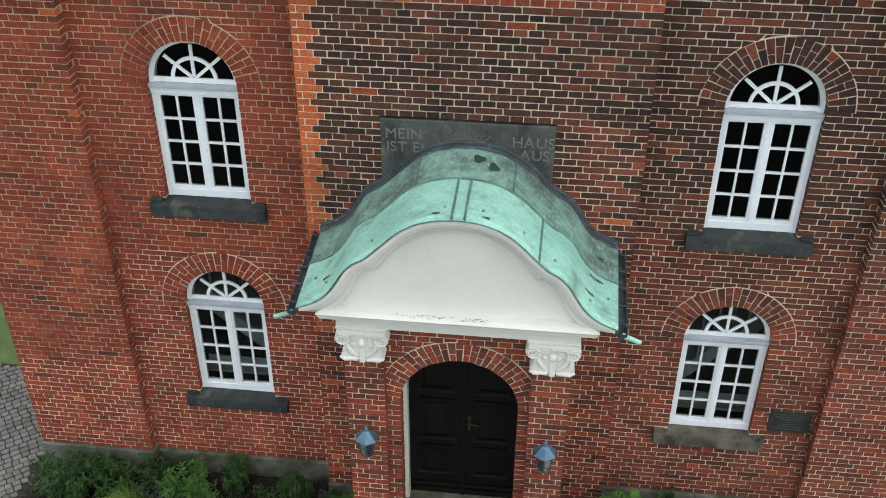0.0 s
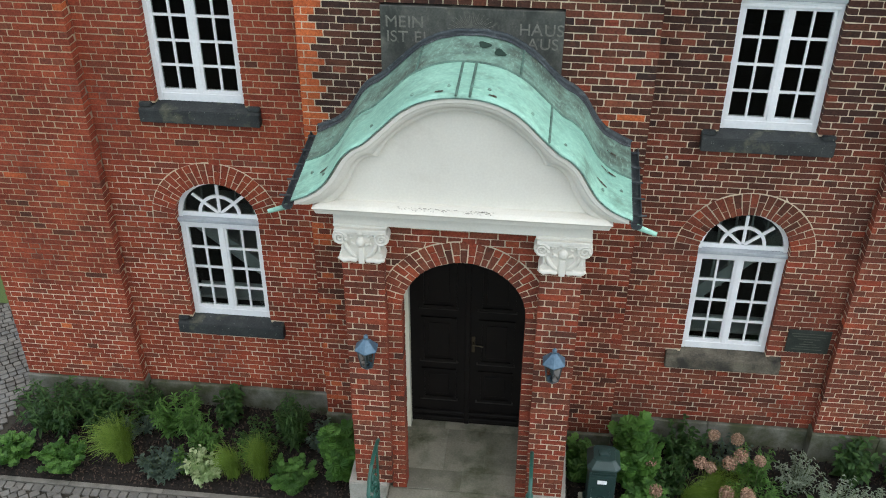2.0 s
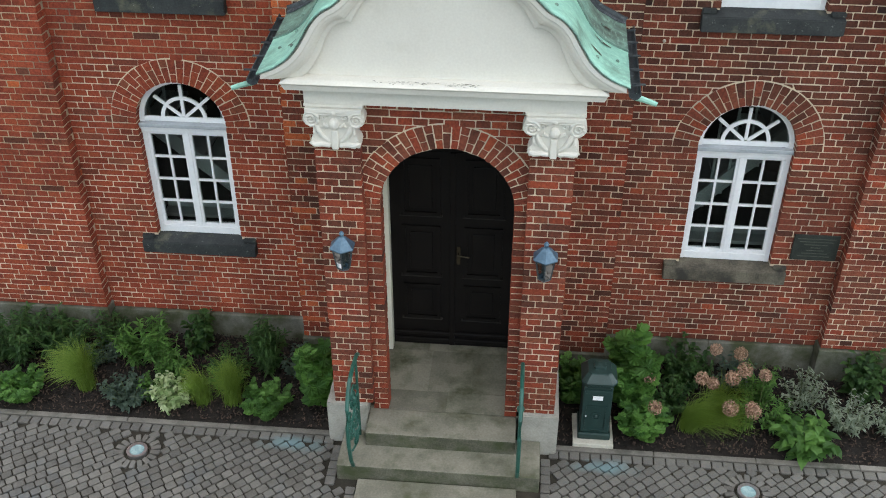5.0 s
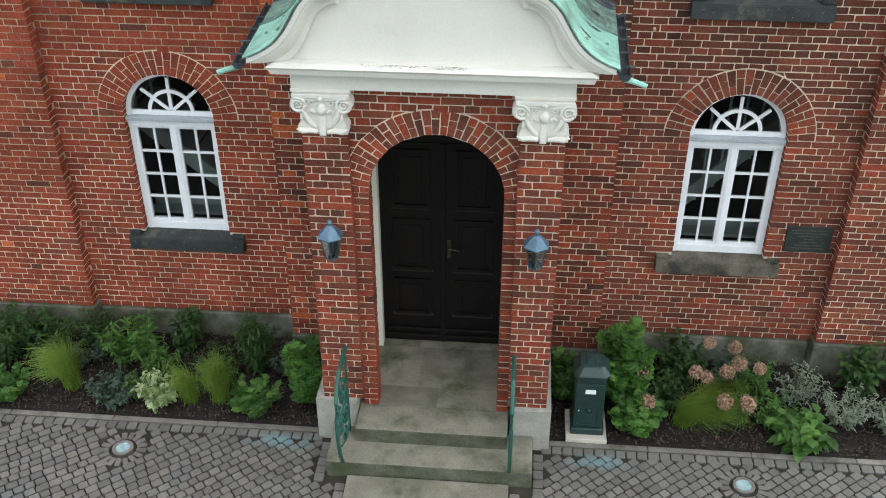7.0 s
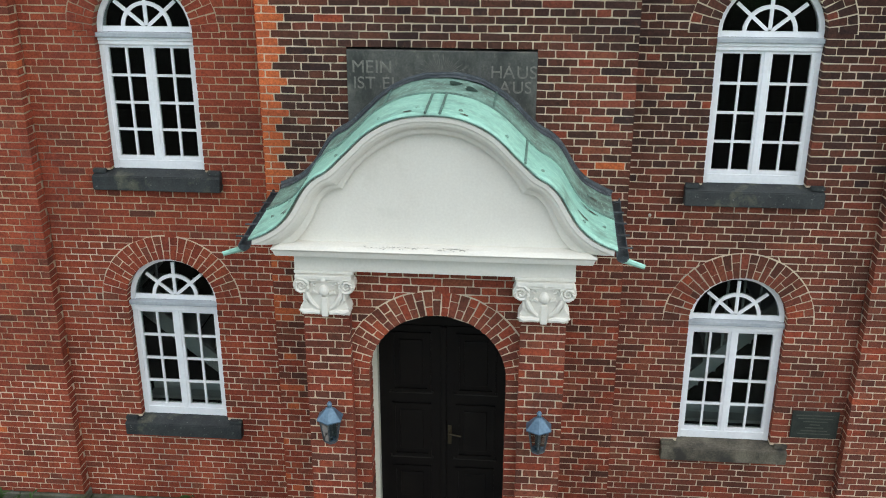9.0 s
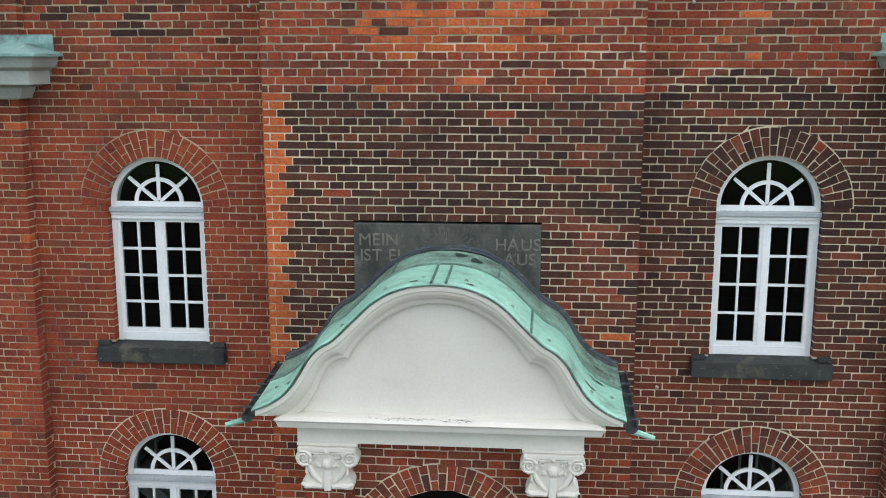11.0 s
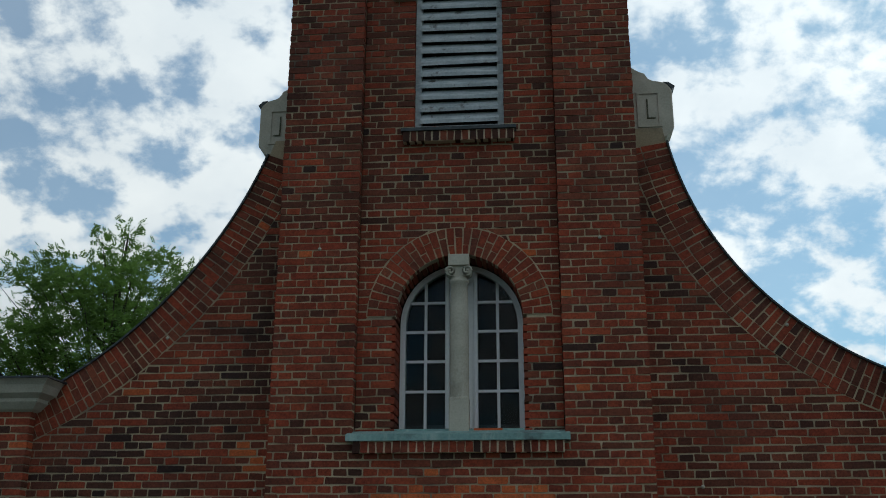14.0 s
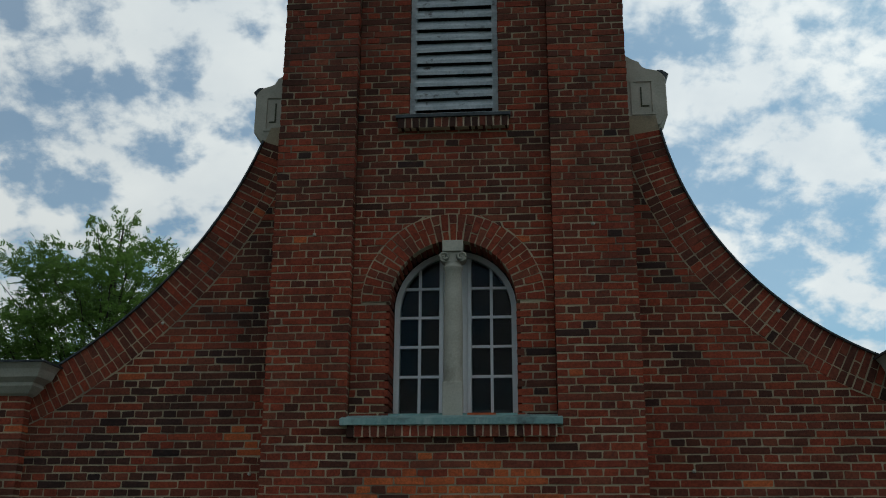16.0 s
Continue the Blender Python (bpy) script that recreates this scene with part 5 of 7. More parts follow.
bm = bmesh.new()
rim, lip, panel = inset(0.0), inset(0.05), panel_line()
steps = [(rim, rim, 0, -1.675), (rim, lip, 0.3, -1.703), (rim, lip, 1, -1.70), (lip, panel, 0.08, -1.688), (lip, panel, 0.22, -1.682), (lip, panel, 0.40, -1.664), (lip, panel, 0.54, -1.64), (lip, panel, 0.60, -1.63), (lip, panel, 0.63, -1.61), (lip, panel, 0.82, -1.604), (lip, panel, 0.94, -1.592), (lip, panel, 0.985, -1.58), (lip, panel, 1.0, -1.535)]
rows = []
for p, q, t, yy in steps:
    rows.append([bm.verts.new((min(max(u0 + (u1 - u0) * t, -1.43), 1.43), yy, max(v0 + (v1 - v0) * t, 4.045))) for (u0, v0), (u1, v1) in zip(p, q)])
for a, b in zip(rows, rows[1:]):
    for k in range(NP - 1):
        bm.faces.new((a[k], a[k + 1], b[k + 1], b[k]))
part("raking_mould", bm, PLASTER, porch, "white curved pediment moulding")
bm = bmesh.new()
line = panel_line()
top = [bm.verts.new((u, -1.538, max(v, 4.041))) for u, v in line]
low = [bm.verts.new((u, -1.538, 4.04)) for u, v in line]
for k in range(NP - 1):
    bm.faces.new([top[k], top[k + 1], low[k + 1], low[k]])
part("tympanum", bm, PLASTER, porch, "smooth cream tympanum")

SEAM = mat("tarnished copper seam", (0.05, 0.085, 0.07), (0.14, 0.26, 0.21), rough=0.6, scale=9, fine=30, bump=0.2)
# copper roof
bm = bmesh.new()
ny = 14
grid = []
for j in range(ny + 1):
    t = j / ny
    yy = -1.71 + (YC - 0.01 + 1.71) * t
    off = 0.012 + 0.006 * t
    line = inset(-off)
    grid.append([bm.verts.new((u * (1 + 0.03 * t), yy, v + 0.004 * noise.noise(Vector((u * 4, yy * 4, 0))))) for u, v in line])
for a, b in zip(grid, grid[1:]):
    for k in range(NP - 1):
        fc = bm.faces.new((a[k], a[k + 1], b[k + 1], b[k]))
        fc.material_index = 1 if a[0].co.y > -1.06 else 0
edge = [bm.verts.new((v.co.x, v.co.y + 0.002, v.co.z - 0.022)) for v in grid[0]]
for k in range(NP - 1):
    bm.faces.new((grid[0][k], grid[0][k + 1], edge[k + 1], edge[k]))
roof_pts = [[v.co.copy() for v in row] for row in grid]
roof = part("roof", bm, [COPPER, OLD_COPPER], porch, "verdigris copper roof with worn brown streaks", smooth=True)


def on_roof(u, t, lift=0.006):
    j = min(ny, max(0, int(round(t * ny))))
    row = roof_pts[j]
    k = min(range(NP), key=lambda i: abs(row[i].x - u))
    p = row[k]
    return Vector((p.x, p.y, p.z + lift))


bm = bmesh.new()
for u, t0, t1 in ((-0.05, 0, 0.5), (0.06, 0, 0.5), (-0.45, 0.5, 0.95), (0.46, 0.5, 0.95), (0.72, 0.0, 0.5)):
    sweep(bm, [on_roof(u, t0 + (t1 - t0) * k / 10) for k in range(11)], 0.011, 6)
sweep(bm, [tuple(roof_pts[7][k] + Vector((0, 0, 0.004))) for k in range(NP)], 0.011, 6)
part("seam", bm, SEAM, roof, "dark standing seam")
bm = bmesh.new()
sweep(bm, [tuple(roof_pts[0][k] + Vector((0, -0.004, -0.014))) for k in range(NP)], 0.006, 6)
part("drip_edge", bm, SEAM, roof, "dark folded drip edge")
bm = bmesh.new()
for u, t in ((-0.12, 0.14), (0.22, 0.14), (-0.42, 0.14), (0.57, 0.14), (-0.75, 0.14), (0.85, 0.14), (-1.2, 0.16), (1.2, 0.16), (-1.25, 0.42), (1.25, 0.42), (1.28, 0.75), (-1.28, 0.75), (-1.35, 0.3), (1.36, 0.28)):
    p = on_roof(u, t, 0.0)
    bmesh.ops.create_uvsphere(bm, u_segments=8, v_segments=5, radius=0.017, matrix=Matrix.Translation(p))
part("rivet", bm, OLD_COPPER, roof)
# two dark mended spots
bm = bmesh.new()
for u, t, a, b in ((0.10, 0.80, 0.055, 0.07), (0.24, 0.72, 0.05, 0.075)):
    c = on_roof(u, t, 0.0)
    n = 14
    vs = []
    for k in range(n):
        q = 6.283 * k / n
        f = 1 + 0.2 * math.sin(3 * q + u * 9)
        uu, yy = c.x + a * f * math.cos(q), c.y + b * f * math.sin(q)
        tt = (yy + 1.71) / (YC - 0.01 + 1.71)
        zz = 5.155 + 0.012 + 0.006 * max(0, tt) - (uu * uu) * 0.52 + 0.010
        vs.append(bm.verts.new((uu, yy, zz)))
    bm.faces.new(vs)
part("mended_spot", bm, mat("dark bitumen spot", (0.012, 0.035, 0.026), (0.03, 0.06, 0.045), rough=0.7), roof, "dark mended spot")
# worn brown dents near the eaves
bm = bmesh.new()
for u, t, ln in ((-1.22, 0.22, 0.09), (-1.28, 0.5, 0.12), (1.20, 0.20, 0.09), (1.26, 0.46, 0.13), (1.30, 0.74, 0.10), (0.26, 0.10, 0.06), (-0.18, 0.10, 0.06)):
    s = 1 if u > 0 else -1
    row = []
    for k in range(7):
        q = on_roof(u + s * ln * (k / 6 - 0.5), t, 0.007)
        row.append((q, 0.006 + 0.012 * math.sin(math.pi * k / 6)))
    up = [bm.verts.new((q.x, q.y + wd, q.z)) for q, wd in row]
    dn = [bm.verts.new((q.x, q.y - wd, q.z)) for q, wd in row]
    for k in range(6):
        if (up[k].co - up[k + 1].co).length > 0.001:
            bm.faces.new((up[k], up[k + 1], dn[k + 1], dn[k]))
part("worn_dent", bm, mat("bare brown copper", (0.03, 0.028, 0.022), (0.085, 0.065, 0.045), rough=0.6), roof, "bare brown dent")
# lead flashing where roof meets wall, dressed in lapped, uneven lengths
fl = random.Random(8)
for lo, hi_ in ((0, 0.14), (0.14, 0.36), (0.36, 0.5), (0.5, 0.66), (0.66, 0.84), (0.84, 1.0)):
    k0, k1 = max(0, int(lo * (NP - 1)) - 1), int(hi_ * (NP - 1))
    bm = bmesh.new()
    up = fl.uniform(0.0, 0.006)
    line = [(ny - 1, 0.008, 0.01), (ny - 1, 0.020, -0.01), (ny, 0.016, 0.06), (ny, 0.022, 0.022), (ny, 0.036, 0.016), (ny, 0.040, -0.006)]
    rows = []
    for j, lift, back in line:
        row = []
        for k in range(k0, k1 + 1):
            p = roof_pts[j][k]
            q = noise.noise(Vector((p.x * 7, j * 1.7, 2.0)))
            sx = 1 + (lift - 0.02) * 0.5
            row.append(bm.verts.new((p.x * sx, p.y - back - up + (0.035 * q if lift < 0.01 else 0.010 * q), p.z + lift + up + 0.010 * q)))
        rows.append(row)
    for a, b in zip(rows, rows[1:]):
        for k in range(len(a) - 1):
            bm.faces.new((a[k], a[k + 1], b[k + 1], b[k]))
    part("flashing", bm, LEAD, roof, "dark ragged lead flashing")
# gutters
for s in (-1, 1):
    g = thing("gutter", "dark copper gutter with a green spout", "gutter", group="porch gutters")
    bm = bmesh.new()
    n, m = 10, 8
    rows = []
    for j in range(n + 1):
        t = j / n
        yy = -0.40 + (-1.70 + 0.40) * t
        zc = 4.115 - 0.05 * t
        xc = s * (1.525 - 0.03 * t)
        rows.append([bm.verts.new((xc + rad * math.cos(a), yy, zc + rad * math.sin(a))) for rad in (0.05, 0.043) for a in [math.pi + math.pi * k / m for k in range(m + 1)]])
    for a, b in zip(rows, rows[1:]):
        for k in range(m):
            bm.faces.new((a[k], a[k + 1], b[k + 1], b[k]))
            q = m + 1
            bm.faces.new((a[q + k], b[q + k], b[q + k + 1], a[q + k + 1]))
        bm.faces.new((a[0], b[0], b[m + 1], a[m + 1]))
        bm.faces.new((a[m], a[2 * m + 1], b[2 * m + 1], b[m]))
    for r_ in (rows[0], rows[-1]):
        for k in range(m):
            bm.faces.new((r_[k], r_[k + 1], r_[m + 2 + k], r_[m + 1 + k]))
    part("trough", bm, LEAD, g)
    bm = bmesh.new()
    e = [bm.verts.new((s * 1.495 + 0.046 * math.cos(math.pi + math.pi * k / m), -1.695, 4.065 + 0.046 * math.sin(math.pi + math.pi * k / m))) for k in range(m + 1)]
    bm.faces.new(e)
    part("end_cap", bm, LEAD, g)
    bm = bmesh.new()
    sweep(bm, [(s * 1.50, -1.66, 4.025), (s * 1.56, -1.68, 4.015), (s * 1.67, -1.70, 3.985)], [0.028, 0.024, 0.02], 8)
    part("spout", bm, COPPER, g, "green spout")
    for k in range(5):
        yy = -0.5 - k * 0.28
        part("bracket", boxed(s * 1.525 - 0.055, s * 1.525 + 0.055, yy, yy + 0.02, 4.102, 4.112), LEAD, g)

# plaque on the bay
th = thing("plaque", "dark slate plaque with carved letters and sun rays", "plaque")
part("slab", boxed(-0.862, 0.802, YC - 0.018, YC + 0.1, 4.75, 5.393, bevel=0.008), PLATE, th)


def lettering(words, x, z, size, y, parent, material, depth=0.003):
    """Raised letters, each a piece of its own."""
    for ch in words:
        if ch == " ":
            x += size * 0.3
            continue
        cu = bpy.data.curves.new("letter", "FONT")
        cu.body, cu.size, cu.extrude = ch, size, depth
        tmp = new("letter", cu)
        me = bpy.data.meshes.new_from_object(tmp.evaluated_get(bpy.context.evaluated_depsgraph_get()))
        bpy.data.objects.remove(tmp)
        bpy.data.curves.remove(cu)
        me.materials.clear()
        me.materials.append(material)
        ob = new("letter", me)
        ob.parent = parent
        ob.matrix_basis = pose(x, y, z, 90, 0, 0)
        x += max(v.co.x for v in me.vertices) + size * 0.07


lettering("MEIN", -0.82, 5.195, 0.155, YC - 0.021, th, LETTER)
lettering("HAUS", 0.395, 5.165, 0.155, YC - 0.021, th, LETTER)
lettering("IST EI", -0.81, 5.055, 0.15, YC - 0.021, th, LETTER)
lettering("AUS", 0.475, 5.035, 0.15, YC - 0.021, th, LETTER)
bm = bmesh.new()
for k in range(29):
    a = radians(8 + k * 164 / 28)
    r0, r1 = 0.06, 0.18 + 0.05 * (k % 2)
    q = [(-0.03 + r * math.cos(a + e), 5.155 + r * 0.9 * math.sin(a + e)) for r, e in ((r0, -0.018), (r1, -0.006), (r1, 0.006), (r0, 0.018))]
    prism(bm, q, front(YC - 0.021), 0, 0.006)
part("sun_rays", bm, LETTER, th, "carved sun rays")

# bronze sign on the side wall
th = thing("wall_sign", "dark bronze sign with rows of raised lettering", "sign")
part("board", boxed(3.475, 3.935, -0.02, 0.0, 1.495, 1.80, bevel=0.005), BRONZE, th)
for k in range(7):
    hw = (0.19, 0.17, 0.12, 0.05, 0.09, 0.13, 0.16)[k]
    part("text_bar", boxed(3.705 - hw, 3.705 + hw, -0.0225, -0.0195, 1.75 - k * 0.035, 1.76 - k * 0.035), SIGN_TEXT, th)

# double door
door = thing("door_1", "black panelled double door, closed", "door", "structure")
YD = -0.34
# paler, glossier copy of the door paint: a highlight put into the ledges
DOOR_LEDGE = mat("black door paint with highlight", (0.012, 0.011, 0.010), (0.028, 0.025, 0.022), rough=0.4, scale=9, fine=50, bump=0.1, spec=0.5)
for s in (-1, 1):
    x0, x1 = (-0.645, -0.012) if s < 0 else (-0.008, 0.73)
    x1 = 0.625 if s > 0 else x1
    bm = bmesh.new()
    box(bm, x0, x1, YD, YD + 0.06, 0.35, 2.75)
    leaf = part("leaf", bm, DOOR, door)
    for z0, z1 in ((0.72, 1.17), (1.285, 1.90), (2.03, 2.68)):
        bm = bmesh.new()
        band(bm, [(x0 + 0.12, z0), (x0 + 0.12, z1), (x1 - 0.12, z1), (x1 - 0.12, z0)], [(x0 + 0.155, z0 + 0.035), (x0 + 0.155, z1 - 0.035), (x1 - 0.155, z1 - 0.035), (x1 - 0.155, z0 + 0.035)], front(YD), -0.022, 0.01, closed=True)
        box(bm, x0 + 0.20, x1 - 0.20, YD - 0.012, YD + 0.01, z0 + 0.08, z1 - 0.08, bevel=0.008)
        part("panel", bm, DOOR, leaf)
        # sloping ledge under the panel; a paler colour helps the light it catches
        bm = bmesh.new()
        prism(bm, [(-0.03, z0 - 0.012), (-0.03, z0 - 0.004), (-0.004, z0 + 0.008), (0.01, z0 + 0.008), (0.01, z0 - 0.012)], lambda u, d, v, x0=x0, x1=x1: ((x0 + 0.10) + (x1 - x0 - 0.20) * d, YD + u, v), 0.0, 1.0)
        part("ledge", bm, DOOR_LEDGE, leaf, "ledge under a door panel, paler as a painted highlight")
    bm = bmesh.new()
    box(bm, x0 + 0.02, x1 - 0.02, YD - 0.03, YD + 0.01, 0.40, 0.45, bevel=0.01)
    box(bm, x0 + 0.02, x1 - 0.02, YD - 0.04, YD + 0.01, 0.50, 0.545, bevel=0.012)
    part("weather_board", bm, DOOR, leaf)
part("cover_strip", boxed(-0.035, 0.02, YD - 0.025, YD + 0.01, 0.36, 2.75, bevel=0.006), DOOR, door)
part("head", boxed(-0.72, 0.73, YD + 0.005, YD + 0.06, 2.755, 3.75), DOOR, door)
bm = bmesh.new()
box(bm, 0.035, 0.075, YD - 0.014, YD, 1.44, 1.66, bevel=0.005)
sweep(bm, [(0.055, YD - 0.01, 1.585), (0.055, YD - 0.06, 1.585), (0.10, YD - 0.065, 1.58), (0.17, YD - 0.06, 1.565)], 0.009, 8)
part("handle", bm, mat("old brass", (0.05, 0.04, 0.025), (0.11, 0.09, 0.06), rough=0.4, metal=0.8), door, "old brass lever handle")


# ---- steps, floor, ground ----
fl = thing("floor", "worn grey stone slabs of the porch floor", "floor", "structure")
for x0, x1, y0, y1 in ((-0.80, -0.20, -1.10, -0.45), (-0.20, 0.25, -1.10, -0.45), (0.25, 0.80, -1.10, -0.45), (-0.80, 0.02, -1.39, -1.10), (0.02, 0.80, -1.39, -1.10), (-0.80, -0.25, -0.45, -0.20), (-0.25, 0.25, -0.45, -0.20), (0.25, 0.80, -0.45, -0.20)):
    part("slab", boxed(x0 + 0.0015, x1 - 0.0015, y0 + 0.0015, y1 - 0.0015, 0.05, 0.34, bevel=0.003), SLAB, fl)
part("joint_bed", boxed(-0.8, 0.8, -1.39, -0.2, 0.2, 0.3345), SLAB, fl, "sandy bed between the slabs")
st = thing("steps", "worn mossy stone entrance steps", "steps", "structure")
bm = boxed(-0.755, 0.735, -1.76, -1.395, 0.0, 0.336, bevel=0.014)
# every face but the top takes the darker, mossy colour
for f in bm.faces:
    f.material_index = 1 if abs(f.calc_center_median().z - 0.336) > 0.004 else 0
part("upper_step", bm, [SLAB, STEP_SIDE], st, "mossy upper step")
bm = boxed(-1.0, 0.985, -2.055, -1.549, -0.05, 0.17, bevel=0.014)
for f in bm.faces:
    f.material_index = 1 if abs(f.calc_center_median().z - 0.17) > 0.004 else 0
part("lower_step", bm, [SLAB, STEP_SIDE], st, "stone lower step")
part("foot_slab", boxed(-0.79, 0.765, -3.4, -2.07, -0.06, 0.022, bevel=0.008), SLAB, st, "flat slab before the steps")

EDGE = -1.49
EDGING = mat("flat grey edging stone", (0.10, 0.092, 0.078), (0.20, 0.185, 0.16), rough=0.9, scale=5, fine=60, bump=0.4, stain=(0.06, 0.06, 0.045), stain_scale=3, stain_at=(0.5, 0.7), per_piece=0.2)
bm = bmesh.new()
n = 40
R = 300
ring = [bm.verts.new((R * math.cos(6.283185 * k / n), R * math.sin(6.283185 * k / n), -0.075)) for k in range(n)]
bm.faces.new(ring)
tagged(part("ground", bm, GRASS), "short green lawn round the church", "lawn", kind="structure")
bm = bmesh.new()
box(bm, -26, 26, -45.0, EDGE + 0.02, -0.12, -0.022)
box(bm, -14, -5.55, EDGE + 0.02, 1.75, -0.12, -0.022)
tagged(part("paving_bed", bm, JOINT), "sandy bed with dark joints between setts", "paving", kind="structure")
# bed of mulch
for x0, x1 in ((-5.55, -1.14), (1.12, 6.2)):
    bm = bmesh.new()
    nx, nyy = 70, 22
    vs = [[bm.verts.new((x0 + (x1 - x0) * i / nx, EDGE + 0.06 + (0.1 - EDGE - 0.06) * j / nyy, -0.01 + 0.035 * noise.noise(Vector((i * 0.5, j * 0.5, x0))) + 0.03 * j / nyy)) for j in range(nyy + 1)] for i in range(nx + 1)]
    for i in range(nx):
        for j in range(nyy):
            bm.faces.new((vs[i][j], vs[i + 1][j], vs[i + 1][j + 1], vs[i][j + 1]))
    tagged(part("planting_bed", bm, SOIL, smooth=True), "dark bark mulch of the planting bed", "soil", kind="structure")
    # loose bark chips
    cv, cf = [], []
    cr = random.Random(int(x0 * 10))
    for k in range(5200):
        x, y = cr.uniform(x0, x1), cr.uniform(EDGE + 0.08, -0.03)
        a, l, b = cr.uniform(0, 3.14), cr.uniform(0.006, 0.015), cr.uniform(0.003, 0.007)
        c, s = math.cos(a), math.sin(a)
        z = 0.018 + cr.uniform(0, 0.02) + 0.03 * (y - EDGE) / 1.5
        i0 = len(cv)
        tz = cr.uniform(-0.012, 0.012)
        for u, v in ((-l, -b), (l, -b), (l, b), (-l, b)):
            cv.append((x + u * c - v * s, y + u * s + v * c, z + tz * u / l))
        for u, v in ((-l, -b), (l, -b), (l, b), (-l, b)):
            cv.append((x + u * c - v * s, y + u * s + v * c, z - 0.006 + tz * u / l))
        cf += [(i0, i0 + 1, i0 + 2, i0 + 3), (i0, i0 + 4, i0 + 5, i0 + 1), (i0 + 2, i0 + 6, i0 + 7, i0 + 3), (i0 + 1, i0 + 5, i0 + 6, i0 + 2), (i0 + 3, i0 + 7, i0 + 4, i0)]
    chips = raw("bark_chips", cv, cf, [BARK], None, kind="stuff")
    tagged(chips, "loose brown bark chips on the bed", "mulch")
    kb = thing("kerb", "thin pale stone edging of the planting bed", "kerb", "structure", "bed edgings")
    m = int((x1 - x0) / 0.9)
    for k in range(m):
        a, b = x0 + (x1 - x0) * k / m, x0 + (x1 - x0) * (k + 1) / m
        part("edging", boxed(a + 0.003, b - 0.003, EDGE - 0.0, EDGE + 0.065, -0.1, 0.008, bevel=0.006), EDGING, kb)

# stone setts: two straight border rows, the rest laid diagonally
pave = thing("pavement", "grey stone sett paving laid on the diagonal", "paving", "structure")
LIGHTS = ((-3.09, -1.885), (3.01, -1.883))
sv, sf = [], []
sr = random.Random(11)
sett_meshes = []
for k in range(8):
    bm = bmesh.new()
    vs = box(bm, -0.5, 0.5, -0.5, 0.5, -1.0, 0.0)
    for v in bm.verts:
        v.co.x += sr.uniform(-0.035, 0.035)
        v.co.y += sr.uniform(-0.035, 0.035)
    bmesh.ops.bevel(bm, geom=[e for e in bm.edges if abs(e.verts[0].co.z - e.verts[1].co.z) > 0.5], offset=0.10, segments=1, affect="EDGES")
    bmesh.ops.bevel(bm, geom=[e for e in bm.edges if all(v.co.z > -0.01 for v in e.verts)], offset=0.05, segments=1, affect="EDGES")
    me = bpy.data.meshes.new("sett")
    bmesh.ops.recalc_face_normals(bm, faces=bm.faces)
    bm.to_mesh(me)
    bm.free()
    me.materials.append(SETT)
    sett_meshes.append(me)
sett_count = 0


def sett(x, y, a, w, h):
    global sett_count
    me = sett_meshes[sr.randrange(8)]
    m = pose(x, y, sr.uniform(-0.004, 0.004), sr.uniform(-1.5, 1.5), sr.uniform(-1.5, 1.5), a + sr.uniform(-1.6, 1.6)) @ Matrix.Diagonal((w, h, 0.07, 1))
    if sett_count < 300 and -4.6 < x < 4.4 and y > -2.0:
        ob = new("sett", me)
        ob.parent = pave
        ob.matrix_basis = m
        sett_count += 1
        return
    k = len(sv)
    sv.extend([tuple(m @ v.co) for v in me.vertices])
    sf.extend([tuple(k + i for i in p.vertices) for p in me.polygons])


def blocked(x, y):
    if -1.13 < x < 1.11 and y > -2.17:
        return True
    if -0.915 < x < 0.895 and y > -3.4:
        return True
    return any(math.hypot(x - a, y - b) < 0.245 for a, b in LIGHTS)


for row in range(1):
    x = -5.6
    while x < 6.2:
        wd = sr.uniform(0.10, 0.125)
        if not blocked(x + wd / 2, EDGE - 0.055):
            sett(x + wd / 2, EDGE - 0.06, 0, wd - 0.012, 0.10)
        x += wd
for side in (-1, 1):
    for x, y0, y1 in ((1.055, -1.62, -2.14), (0.835, -2.16, -3.4)):
        y = y0
        while y > y1:
            wd = sr.uniform(0.095, 0.12)
            sett(side * x - 0.01, y - wd / 2, 90, wd - 0.008, 0.095)
            y -= wd
ROW, TURN = 0.094, radians(40)
ct, sn = math.cos(TURN), math.sin(TURN)
for j in range(-100, 100):
    u = -9.0 + sr.uniform(0, 0.1)
    while u < 9.0:
        wd = sr.uniform(0.092, 0.125)
        v = j * ROW + 0.05 * math.sin(u * 0.9)
        x, y = (u + wd / 2) * ct - v * sn, (u + wd / 2) * sn + v * ct - 3.0
        u += wd
        if y > EDGE - 0.12 and not (x < -5.66 and y < 1.7):
            continue
        if y < -4.8 or abs(x) > 8.5 or blocked(x, y):
            continue
        sett(x, y, 40 + math.degrees(math.atan(0.045 * math.cos(u * 0.9))), wd - 0.011, ROW - 0.011)
for lx, ly in LIGHTS:
    for k in range(17):
        a = 6.2832 * k / 17
        sett(lx + 0.185 * math.cos(a), ly + 0.185 * math.sin(a), math.degrees(a), 0.10, 0.052)
rest = raw("sett_field", sv, sf, [SETT], None, pave, kind="stuff")

